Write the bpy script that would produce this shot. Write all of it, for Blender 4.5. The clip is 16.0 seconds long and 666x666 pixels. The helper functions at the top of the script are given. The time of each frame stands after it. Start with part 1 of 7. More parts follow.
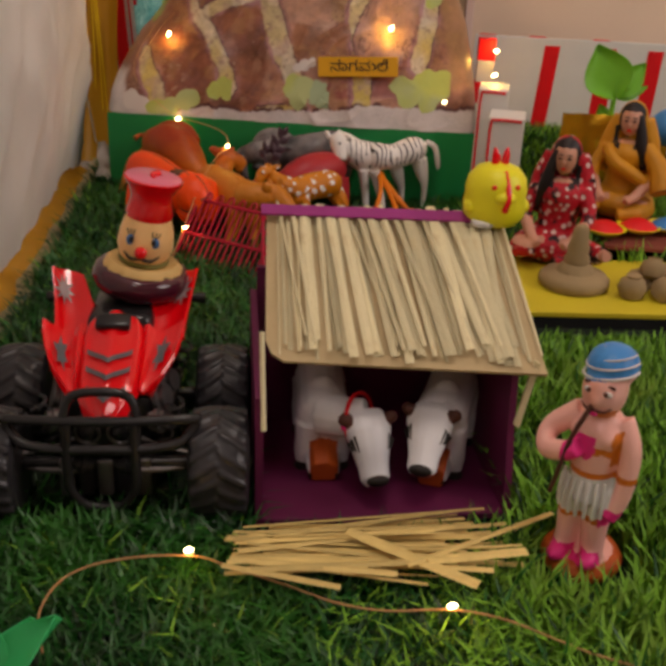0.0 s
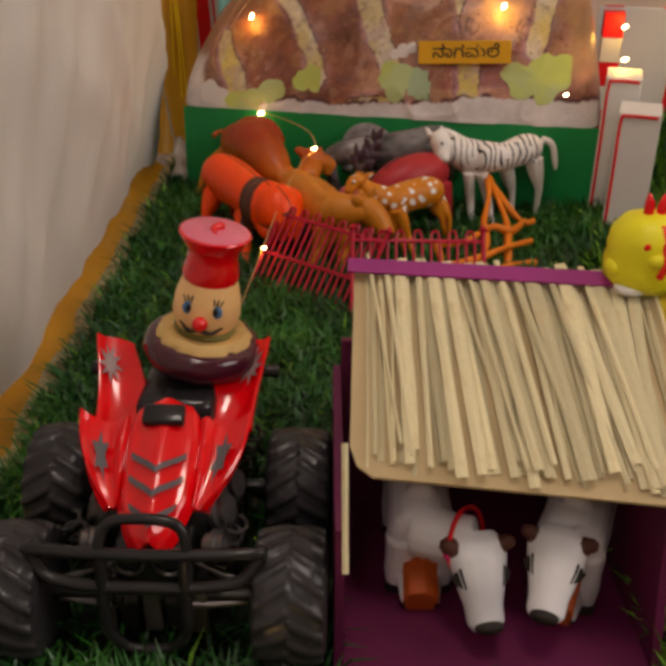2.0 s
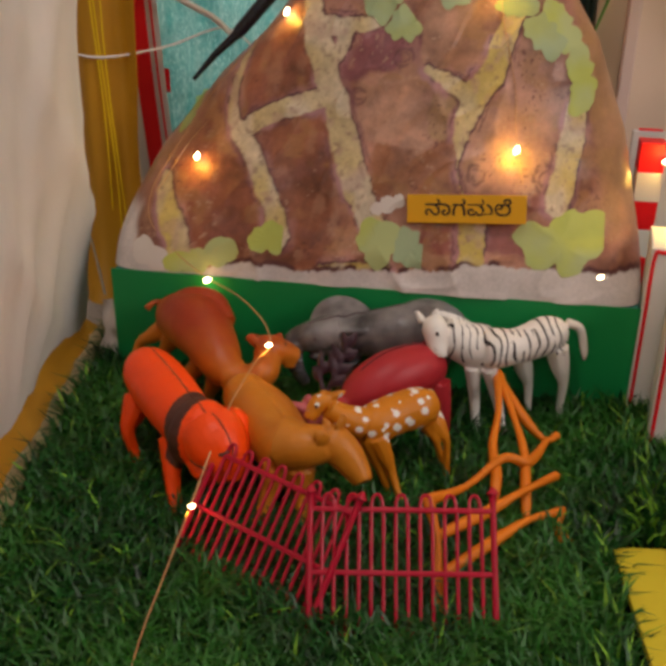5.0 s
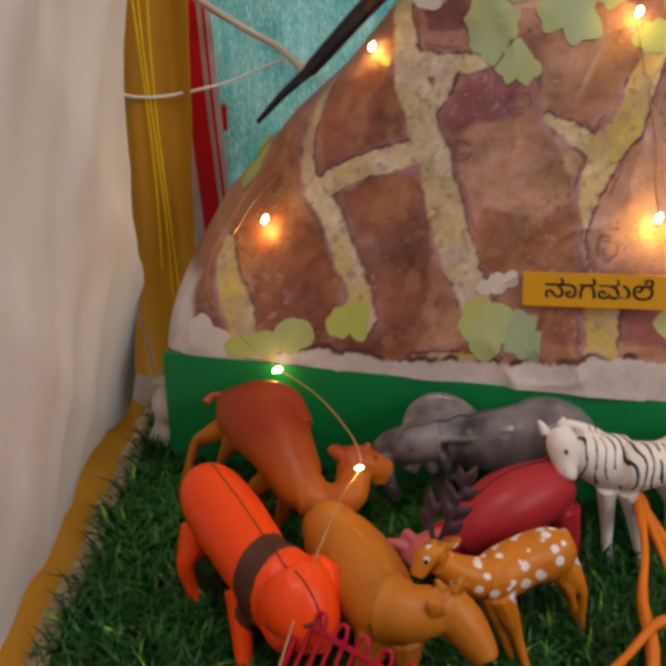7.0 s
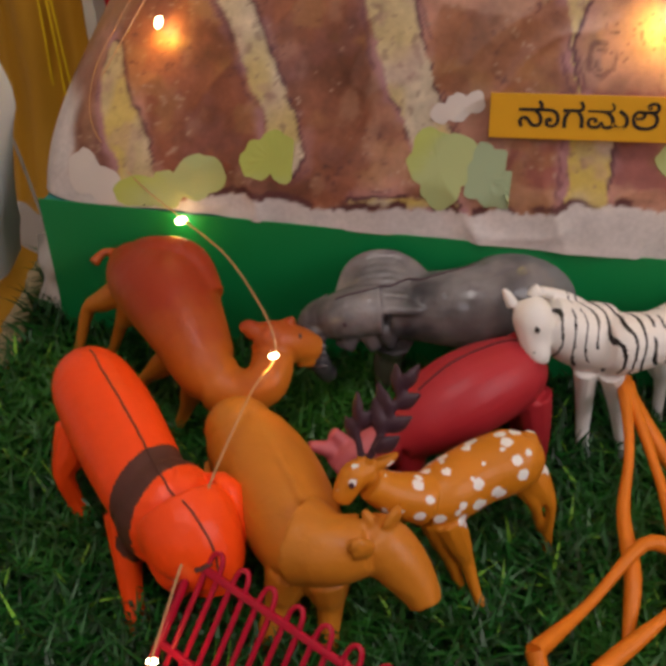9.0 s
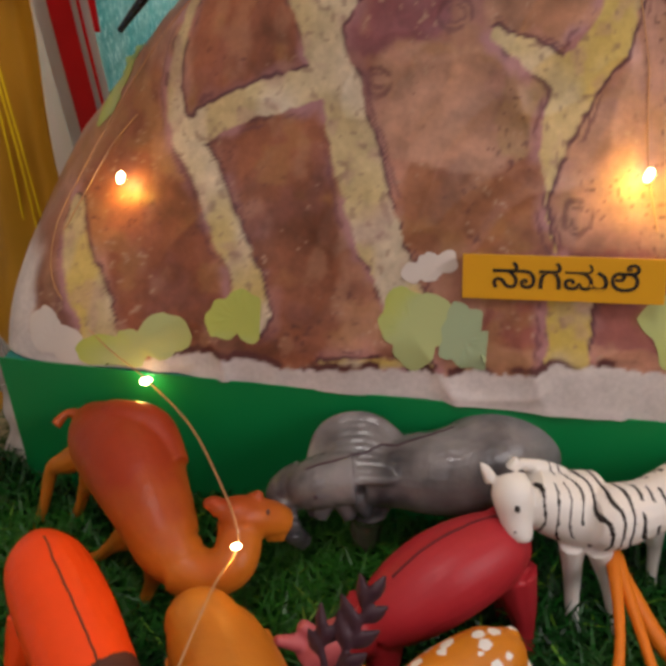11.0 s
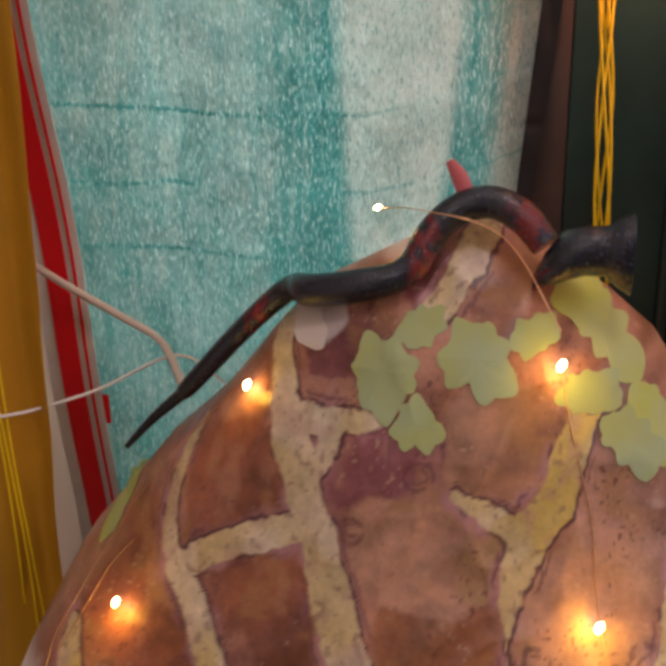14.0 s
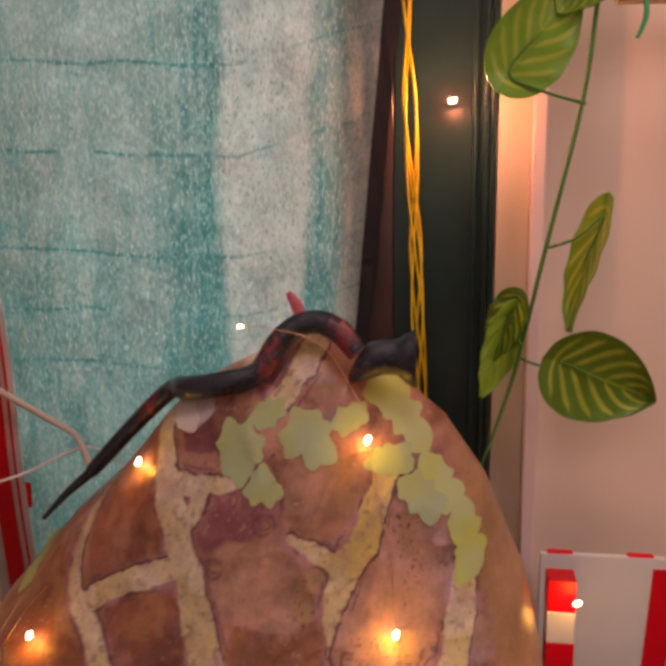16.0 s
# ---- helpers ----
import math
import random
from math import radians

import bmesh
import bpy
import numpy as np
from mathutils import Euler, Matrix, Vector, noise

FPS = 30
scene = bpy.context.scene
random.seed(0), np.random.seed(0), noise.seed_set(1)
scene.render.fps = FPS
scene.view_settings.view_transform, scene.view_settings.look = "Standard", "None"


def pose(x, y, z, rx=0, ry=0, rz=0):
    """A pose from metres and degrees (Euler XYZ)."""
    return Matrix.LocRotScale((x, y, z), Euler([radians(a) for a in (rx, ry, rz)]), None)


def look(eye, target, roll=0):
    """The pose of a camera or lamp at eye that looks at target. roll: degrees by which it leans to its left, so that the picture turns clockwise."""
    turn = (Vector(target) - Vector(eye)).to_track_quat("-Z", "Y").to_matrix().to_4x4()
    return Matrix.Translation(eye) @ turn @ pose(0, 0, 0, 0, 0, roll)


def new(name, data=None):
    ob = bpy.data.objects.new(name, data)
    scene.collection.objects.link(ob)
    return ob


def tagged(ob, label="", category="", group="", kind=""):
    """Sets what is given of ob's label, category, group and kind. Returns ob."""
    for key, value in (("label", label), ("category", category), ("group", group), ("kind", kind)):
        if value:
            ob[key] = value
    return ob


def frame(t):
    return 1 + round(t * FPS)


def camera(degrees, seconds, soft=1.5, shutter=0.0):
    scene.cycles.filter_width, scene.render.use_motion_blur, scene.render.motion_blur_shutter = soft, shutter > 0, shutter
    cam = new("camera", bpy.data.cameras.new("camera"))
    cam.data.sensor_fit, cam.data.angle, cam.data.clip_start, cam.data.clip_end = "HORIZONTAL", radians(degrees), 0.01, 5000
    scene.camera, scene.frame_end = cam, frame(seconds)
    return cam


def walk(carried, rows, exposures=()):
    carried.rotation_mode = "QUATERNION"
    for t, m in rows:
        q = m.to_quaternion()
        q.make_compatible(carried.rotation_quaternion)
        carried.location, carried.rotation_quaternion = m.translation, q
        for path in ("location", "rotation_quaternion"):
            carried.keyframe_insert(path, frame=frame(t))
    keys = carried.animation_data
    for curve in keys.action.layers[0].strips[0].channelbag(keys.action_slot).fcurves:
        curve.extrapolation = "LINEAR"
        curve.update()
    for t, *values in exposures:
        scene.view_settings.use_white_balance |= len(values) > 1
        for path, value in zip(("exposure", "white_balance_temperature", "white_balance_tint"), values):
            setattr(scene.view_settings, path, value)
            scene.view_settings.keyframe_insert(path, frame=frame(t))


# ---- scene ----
CM = 0.01  # all plan numbers below are centimetres

cam = camera(39.94, 16.0, soft=4.2)
PATH = (
    (0, (28.81, -89.14, 27.38), (27.69, -71.02, 18.98), 2.73),
    (0.5, (27.75, -87.73, 27.52), (26.14, -69.66, 19.09), 1.67),
    (1, (27.65, -86.41, 28.67), (25.52, -68.56, 19.90), 0.88),
    (1.5, (27.19, -83.57, 28.72), (24.54, -65.97, 19.60), 0.50),
    (2, (27.43, -78.14, 28.63), (24.38, -60.72, 19.29), 0.69),
    (2.5, (27.90, -73.50, 27.30), (24.59, -56.22, 17.81), 1.26),
    (3, (27.25, -70.60, 25.69), (23.81, -53.34, 16.19), 1.29),
    (3.5, (27.63, -66.03, 26.72), (24.28, -48.62, 17.48), 0.84),
    (4, (26.27, -61.62, 29.18), (23.07, -44.03, 20.21), 0.65),
    (4.2, (26.43, -60.60, 30.11), (23.25, -42.97, 21.21), 0.54),
    (6.3, (23.28, -48.70, 32.96), (19.66, -30.90, 24.58), -0.16),
    (6.5, (22.38, -47.53, 33.00), (18.60, -29.75, 24.65), -0.27),
    (7, (20.65, -45.19, 33.03), (16.66, -27.65, 24.29), -0.42),
    (7.5, (20.55, -44.21, 32.35), (16.70, -27.36, 22.29), -0.52),
    (8, (21.45, -41.34, 30.87), (18.03, -25.42, 19.27), -0.13),
    (8.2, (21.13, -39.70, 29.86), (17.93, -24.20, 17.63), 0.10),
    (10.3, (21.31, -30.80, 31.37), (18.14, -15.44, 18.96), -1.55),
    (10.5, (21.20, -30.53, 31.76), (17.98, -14.94, 19.65), -1.59),
    (11, (21.89, -29.94, 32.70), (18.49, -13.93, 21.20), -1.79),
    (11.5, (22.97, -29.57, 34.29), (19.49, -13.17, 23.39), -1.40),
    (12, (22.62, -28.81, 36.32), (19.05, -12.17, 25.81), -1.21),
    (12.5, (22.52, -28.04, 37.29), (18.92, -10.90, 27.63), -0.85),
    (13, (22.46, -27.51, 38.51), (18.67, -9.91, 29.79), -1.15),
    (13.5, (23.19, -28.03, 39.80), (19.28, -9.99, 32.10), -1.29),
    (14, (23.44, -29.57, 41.48), (19.46, -11.09, 34.93), -1.27),
    (14.5, (24.72, -31.77, 43.08), (20.87, -12.87, 37.80), -1.08),
    (15, (26.19, -34.60, 43.93), (22.61, -15.47, 39.32), -1.04),
    (15.5, (28.46, -38.25, 43.86), (25.29, -18.94, 39.72), -0.70),
    (16, (30.47, -43.04, 43.77), (27.76, -23.61, 39.86), -0.53),
)
walk(cam, [(t, look([c * CM for c in e], [c * CM for c in a], r)) for t, e, a, r in PATH],
     ((0.0, -0.2, 6600.0, 20.0), (4.0, -0.06, 6450.0, 15.0), (7.0, -0.02, 6000.0, 18.0), (10.5, 0.13, 6000.0, 17.0), (12.5, 0.0, 5750.0, 13.0), (14.5, -0.27, 6650.0, 36.0), (16.0, -0.38, 7000.0, 48.0)))

# ---- world and light ----
world = bpy.data.worlds.new("world")
scene.world = world
world.use_nodes = True
wn = world.node_tree
sky = wn.nodes.new("ShaderNodeTexSky")
sky.sky_type, sky.sun_disc = "NISHITA", False
sky.sun_elevation, sky.sun_rotation = radians(40), radians(200)
wn.links.new(sky.outputs[0], wn.nodes["Background"].inputs[0])
wn.nodes["Background"].inputs[1].default_value = 0.08


def area_lamp(name, eye, target, sx, sy, watts, colour):
    d = bpy.data.lights.new(name, "AREA")
    d.shape, d.size, d.size_y, d.energy, d.color = "RECTANGLE", sx * CM, sy * CM, watts, colour
    ob = new(name, d)
    ob.matrix_world = look([c * CM for c in eye], [c * CM for c in target])
    return ob


# first three: added lamps with no visible source, from south, east and overhead
area_lamp("south_fill_light", (-20, -182, 150), (-20, 0, 100), 108, 88, 12.0, (1.0, 0.93, 0.84))
area_lamp("east_fill_light", (192, -75, 120), (0, -60, 60), 98, 88, 15.0, (1.0, 0.92, 0.82))
area_lamp("overhead_fill_light", (40, -75, 236), (40, -30, 0), 45, 45, 11.0, (1.0, 0.91, 0.78))
area_lamp("door_daylight", (8, 33.5, 55), (8, 0, 55), 30, 88, 6.8, (1.0, 0.96, 0.92))

# ---- materials ----


def mat(name, colour, rough=0.6, metal=0.0, vary=0.12, scale=60.0, bump=0.15, bump_scale=200.0, spec=0.35, island=0.0, coat=0.0, obj=0.0):
    """A painted or natural surface: colour varied at two scales, fine relief."""
    m = bpy.data.materials.new(name)
    m.use_nodes = True
    nt = m.node_tree
    b = nt.nodes["Principled BSDF"]
    b.inputs["Roughness"].default_value, b.inputs["Metallic"].default_value = rough, metal
    b.inputs["Specular IOR Level"].default_value = spec
    b.inputs["Coat Weight"].default_value = coat
    tc = nt.nodes.new("ShaderNodeTexCoord")
    n1 = nt.nodes.new("ShaderNodeTexNoise")
    n1.inputs["Scale"].default_value, n1.inputs["Detail"].default_value = scale, 5
    n2 = nt.nodes.new("ShaderNodeTexNoise")
    n2.inputs["Scale"].default_value, n2.inputs["Detail"].default_value = scale * 0.17, 2
    add = nt.nodes.new("ShaderNodeMath")
    add.operation = "ADD"
    ramp = nt.nodes.new("ShaderNodeMapRange")
    ramp.inputs["From Min"].default_value, ramp.inputs["From Max"].default_value = 0.6, 1.4
    ramp.inputs["To Min"].default_value, ramp.inputs["To Max"].default_value = 1 - vary, 1 + vary
    mul = nt.nodes.new("ShaderNodeVectorMath")
    mul.operation = "SCALE"
    mul.inputs[0].default_value = colour
    nt.links.new(tc.outputs["Object"], n1.inputs["Vector"])
    nt.links.new(tc.outputs["Object"], n2.inputs["Vector"])
    nt.links.new(n1.outputs["Fac"], add.inputs[0])
    nt.links.new(n2.outputs["Fac"], add.inputs[1])
    nt.links.new(add.outputs[0], ramp.inputs["Value"])
    last = ramp.outputs[0]
    if island or obj:
        g = nt.nodes.new("ShaderNodeNewGeometry" if island else "ShaderNodeObjectInfo")
        r2 = nt.nodes.new("ShaderNodeMapRange")
        r2.inputs["To Min"].default_value, r2.inputs["To Max"].default_value = 1 - (island or obj), 1 + (island or obj)
        nt.links.new(g.outputs["Random Per Island" if island else "Random"], r2.inputs["Value"])
        mm = nt.nodes.new("ShaderNodeMath")
        mm.operation = "MULTIPLY"
        nt.links.new(last, mm.inputs[0])
        nt.links.new(r2.outputs[0], mm.inputs[1])
        last = mm.outputs[0]
    nt.links.new(last, mul.inputs["Scale"])
    nt.links.new(mul.outputs[0], b.inputs["Base Color"])
    if bump:
        bn = nt.nodes.new("ShaderNodeTexNoise")
        bn.inputs["Scale"].default_value, bn.inputs["Detail"].default_value = bump_scale, 4
        bp = nt.nodes.new("ShaderNodeBump")
        bp.inputs["Strength"].default_value, bp.inputs["Distance"].default_value = bump, 0.002
        nt.links.new(tc.outputs["Object"], bn.inputs["Vector"])
        nt.links.new(bn.outputs["Fac"], bp.inputs["Height"])
        nt.links.new(bp.outputs[0], b.inputs["Normal"])
    return m


def glow(name, colour, strength):
    m = bpy.data.materials.new(name)
    m.use_nodes = True
    b = m.node_tree.nodes["Principled BSDF"]
    b.inputs["Emission Color"].default_value = (*colour, 1)
    b.inputs["Emission Strength"].default_value = strength
    return m


def two_tone(m, colour, kind, scale, lo, hi, stretch=(1, 1, 1), detail=3.0):
    """Lays a second colour over a material where a texture runs between lo and hi."""
    nt = m.node_tree
    b = nt.nodes["Principled BSDF"]
    old = b.inputs["Base Color"].links[0].from_socket
    tc = nt.nodes.new("ShaderNodeTexCoord")
    mp = nt.nodes.new("ShaderNodeMapping")
    mp.inputs["Scale"].default_value = stretch
    nt.links.new(tc.outputs["Object"], mp.inputs["Vector"])
    if kind == "voronoi":
        tx = nt.nodes.new("ShaderNodeTexVoronoi")
        out = tx.outputs["Distance"]
    else:
        tx = nt.nodes.new("ShaderNodeTexNoise")
        tx.inputs["Detail"].default_value = detail
        out = tx.outputs["Fac"]
    tx.inputs["Scale"].default_value = scale
    nt.links.new(mp.outputs[0], tx.inputs["Vector"])
    mr = nt.nodes.new("ShaderNodeMapRange")
    mr.inputs["From Min"].default_value, mr.inputs["From Max"].default_value = lo, hi
    nt.links.new(out, mr.inputs["Value"])
    mx = nt.nodes.new("ShaderNodeMix")
    mx.data_type = "RGBA"
    nt.links.new(mr.outputs[0], mx.inputs["Factor"])
    nt.links.new(old, mx.inputs["A"])
    mx.inputs["B"].default_value = (*colour, 1)
    nt.links.new(mx.outputs["Result"], b.inputs["Base Color"])
    return m


def sheer(m, weight, colour):
    """Adds light passing through a thin sheet (paper, cloth, leaf)."""
    nt = m.node_tree
    b = nt.nodes["Principled BSDF"]
    out = nt.nodes["Material Output"]
    tr = nt.nodes.new("ShaderNodeBsdfTranslucent")
    tr.inputs[0].default_value = (*colour, 1)
    mx = nt.nodes.new("ShaderNodeMixShader")
    mx.inputs[0].default_value = weight
    nt.links.new(b.outputs[0], mx.inputs[1])
    nt.links.new(tr.outputs[0], mx.inputs[2])
    nt.links.new(mx.outputs[0], out.inputs[0])
    return m


M_SOIL = mat("turf_backing", (0.004, 0.012, 0.003), 0.9, scale=90)
M_GRASS = two_tone(mat("turf_blade", (0.006, 0.066, 0.006), 0.42, vary=0.25, scale=25, bump=0, island=0.75, spec=0.45), (0.036, 0.18, 0.014), "noise", 9, 0.5, 0.75)
M_GRASSPALE = two_tone(mat("pale_turf_blade", (0.16, 0.36, 0.028), 0.55, vary=0.25, scale=25, bump=0, island=0.5, spec=0.25), (0.24, 0.39, 0.05), "noise", 9, 0.5, 0.75)
M_BACKING = two_tone(mat("jute_backing", (0.42, 0.34, 0.2), 0.95, vary=0.3, scale=120, bump=0.8, bump_scale=260), (0.12, 0.12, 0.05), "noise", 130, 0.5, 0.7)
# for the unseen walls: dark so that they bounce little light back
M_DARKWALL = mat("dark_bounce_wall", (0.3, 0.26, 0.22), 0.85, vary=0.06, scale=12, bump=0.1)
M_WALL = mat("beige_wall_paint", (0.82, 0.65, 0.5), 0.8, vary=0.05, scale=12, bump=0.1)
M_FLOOR = mat("room_floor", (0.35, 0.3, 0.25), 0.5, scale=8)
M_CEIL = mat("ceiling_paint", (0.75, 0.73, 0.7), 0.9, scale=5, vary=0.04)
M_SHEET = mat("white_cloth", (0.77, 0.745, 0.71), 0.9, vary=0.1, scale=14, bump=0.8, bump_scale=22)
M_OCHRE = sheer(mat("ochre_satin", (0.5, 0.24, 0.012), 0.42, vary=0.2, scale=14, bump=0.1, bump_scale=300), 0.15, (0.6, 0.3, 0.02))
M_REDTAPE = mat("red_ribbon", (0.78, 0.008, 0.012), 0.45, scale=40)
M_WHITETAPE = mat("white_ribbon", (0.72, 0.66, 0.62), 0.7, scale=40)
M_GREENCARD = mat("green_card", (0.008, 0.25, 0.065), 0.4, vary=0.06, scale=30, bump=0.05)
M_TEALCARD = mat("teal_card", (0.02, 0.2, 0.17), 0.5, vary=0.1, scale=30, bump=0.05)
M_PAPER = mat("white_paper", (0.62, 0.55, 0.5), 0.6, vary=0.08, scale=30, bump=0.15, bump_scale=90)
M_MAROON = mat("maroon_card", (0.12, 0.008, 0.052), 0.6, scale=60, bump=0.05)
M_PLUM = mat("plum_paper", (0.32, 0.03, 0.2), 0.6, scale=60, bump=0.05)
M_STRAW = two_tone(mat("dry_straw", (0.68, 0.6, 0.36), 0.55, vary=0.12, scale=60, bump=0.3, bump_scale=300, obj=0.26), (0.56, 0.43, 0.22), "noise", 60, 0.55, 0.85, (1, 1, 0.1))
M_STRAWGOLD = mat("golden_straw", (0.68, 0.5, 0.17), 0.5, vary=0.2, scale=60, bump=0.3, bump_scale=300, obj=0.2)
M_KRAFT = mat("kraft_card", (0.54, 0.41, 0.22), 0.75, vary=0.12, scale=40)
M_RED = mat("glossy_red_plastic", (0.85, 0.003, 0.006), 0.16, vary=0.05, scale=60, bump=0, coat=0.7)
M_BLACK = mat("black_plastic", (0.018, 0.017, 0.018), 0.22, vary=0.2, scale=60, bump=0.05)
M_RUBBER = mat("black_rubber", (0.03, 0.028, 0.031), 0.3, vary=0.3, scale=50, bump=0.1)
M_DGREY = mat("grey_decal", (0.1, 0.09, 0.1), 0.45, scale=200, vary=0.3)
M_YELLOW = mat("yellow_plastic", (0.86, 0.78, 0.015), 0.4, vary=0.05, scale=30, bump=0.05)
M_YCARD = mat("yellow_card", (0.62, 0.5, 0.02), 0.6, vary=0.05, scale=30, bump=0.05)
M_SIGN = mat("amber_card", (0.72, 0.36, 0.005), 0.55, vary=0.05, scale=30, bump=0.05)
M_INK = mat("black_ink", (0.02, 0.015, 0.012), 0.6, bump=0)
M_WHITE = mat("white_plastic", (0.74, 0.72, 0.68), 0.4, vary=0.05, scale=40, bump=0.05)
M_COPPER = mat("copper_wire", (0.6, 0.33, 0.16), 0.35, 0.6, bump=0, scale=100)
M_BULB = glow("warm_bulb", (1.0, 0.7, 0.34), 18.0)

# ---- mesh helpers ----


def thing(name, x=0, y=0, z=0, rz=0, label="", category="", group="", kind="", rx=0, ry=0):
    ob = new(name)
    ob.empty_display_size = 0.01
    ob.matrix_world = pose(x * CM, y * CM, z * CM, rx, ry, rz)
    return tagged(ob, label, category, group, kind)


def part(name, bm, material, parent=None, label="", smooth=True, at=None):
    """Links a bmesh in centimetres as one mesh object, under a thing or a part where one is given."""
    bmesh.ops.scale(bm, vec=(CM, CM, CM), verts=bm.verts)
    me = bpy.data.meshes.new(name)
    bm.to_mesh(me)
    bm.free()
    for m in material if isinstance(material, (list, tuple)) else [material]:
        me.materials.append(m)
    if smooth:
        me.shade_smooth()
        me.set_sharp_from_angle(angle=radians(50))
    ob = new(name, me)
    if parent:
        ob.parent = parent
    if at is not None:
        ob.matrix_basis = at
    return tagged(ob, label)


def solo(name, bm, material, label, category, group="", kind="", smooth=True, at=None):
    return tagged(part(name, bm, material, None, label, smooth, at), "", category, group, kind)


def box(bm, x0, x1, y0, y1, z0, z1, bevel=0.0, m=None):
    vs = bmesh.ops.create_cube(bm, size=1)["verts"]
    for v in vs:
        v.co = Vector((x0 + (v.co.x + 0.5) * (x1 - x0), y0 + (v.co.y + 0.5) * (y1 - y0), z0 + (v.co.z + 0.5) * (z1 - z0)))
    if bevel:
        es = list({e for v in vs for e in v.link_edges})
        vs = [v for v in bmesh.ops.bevel(bm, geom=es, offset=bevel, segments=2, affect="EDGES", profile=0.5)["verts"]]
    if m is not None:
        bmesh.ops.transform(bm, matrix=m, verts=list({v for v in vs if v.is_valid}))
    return bm


def catmull(pts, n):
    p = [Vector(q) for q in pts]
    p = [p[0] * 2 - p[1]] + p + [p[-1] * 2 - p[-2]]
    out = []
    for i in range(1, len(p) - 2):
        for k in range(n):
            t = k / n
            a, b, c, d = p[i - 1], p[i], p[i + 1], p[i + 2]
            out.append(0.5 * ((2 * b) + (c - a) * t + (2 * a - 5 * b + 4 * c - d) * t * t + (3 * b - a - 3 * c + d) * t ** 3))
    out.append(p[-2].copy())
    return out


def tube(bm, pts, radii, n=4, seg=10, flat=1.0, cap=True, mi=0):
    """A round limb through points with a radius at each; flat squashes it sideways."""
    pts = [Vector((*q, )) for q in pts]
    path = catmull([q[:3] for q in pts], n)
    rad = [v.x for v in catmull([(r, 0, 0) for r in radii], n)] if not isinstance(radii, (int, float)) else [radii] * len(path)
    rings, up = [], Vector((0.13, 0.21, 1))
    for i, q in enumerate(path):
        d = (path[min(i + 1, len(path) - 1)] - path[max(i - 1, 0)]).normalized()
        side = d.cross(up)
        if side.length < 0.2:
            side = d.cross(Vector((0, 1, 0.1)))
        side.normalize()
        top = side.cross(d).normalized()
        up = top
        r = max(rad[i], 0.004)
        rings.append([bm.verts.new(q + (side * math.cos(a) * flat + top * math.sin(a)) * r) for a in [2 * math.pi * k / seg for k in range(seg)]])
    fs = []
    for a, b in zip(rings, rings[1:]):
        for k in range(seg):
            fs.append(bm.faces.new((a[k], a[(k + 1) % seg], b[(k + 1) % seg], b[k])))
    if cap:
        fs += [bm.faces.new(rings[0][::-1]), bm.faces.new(rings[-1])]
    for f in fs:
        f.material_index = mi
    return bm


def ball(bm, x, y, z, rx, ry=None, rz=None, seg=16, m=None, mi=0):
    vs = bmesh.ops.create_uvsphere(bm, u_segments=seg, v_segments=max(6, seg // 2 + 2), radius=1)["verts"]
    for v in vs:
        v.co = Vector((v.co.x * rx, v.co.y * (ry or rx), v.co.z * (rz or rx)))
    mm = Matrix.Translation((x, y, z)) @ (m or Matrix())
    bmesh.ops.transform(bm, matrix=mm, verts=vs)
    for f in {f for v in vs for f in v.link_faces}:
        f.material_index = mi
    return bm


def lathe(bm, prof, seg=32, x=0, y=0, mi=0):
    """Turns a profile of (radius, height) round the upright axis."""
    rings = [[bm.verts.new((x + r * math.cos(2 * math.pi * k / seg), y + r * math.sin(2 * math.pi * k / seg), z)) for k in range(seg)] for r, z in prof]
    fs = []
    for a, b in zip(rings, rings[1:]):
        for k in range(seg):
            fs.append(bm.faces.new((a[k], a[(k + 1) % seg], b[(k + 1) % seg], b[k])))
    fs += [bm.faces.new(rings[0][::-1]), bm.faces.new(rings[-1])]
    for f in fs:
        f.material_index = mi
    return bm


def slab(bm, outline, thick, to=None, mi=0):
    """A flat outline of (x, y), given a thickness and carried by the function to(x, y, h)."""
    to = to or (lambda x, y, h: (x, y, h))
    lo = [bm.verts.new(to(x, y, 0)) for x, y in outline]
    hi = [bm.verts.new(to(x, y, thick)) for x, y in outline]
    fs = [bm.faces.new(lo[::-1]), bm.faces.new(hi)]
    n = len(lo)
    fs += [bm.faces.new((lo[k], lo[(k + 1) % n], hi[(k + 1) % n], hi[k])) for k in range(n)]
    for f in fs:
        f.material_index = mi
    return bm


def grid_sheet(bm, nu, nv, to, mi=0):
    vs = [[bm.verts.new(to(i / nu, j / nv)) for j in range(nv + 1)] for i in range(nu + 1)]
    for i in range(nu):
        for j in range(nv):
            bm.faces.new((vs[i][j], vs[i + 1][j], vs[i + 1][j + 1], vs[i][j + 1])).material_index = mi
    return bm


def thicken(bm, t):
    bmesh.ops.recalc_face_normals(bm, faces=bm.faces)
    bmesh.ops.solidify(bm, geom=bm.faces[:], thickness=t)
    return bm


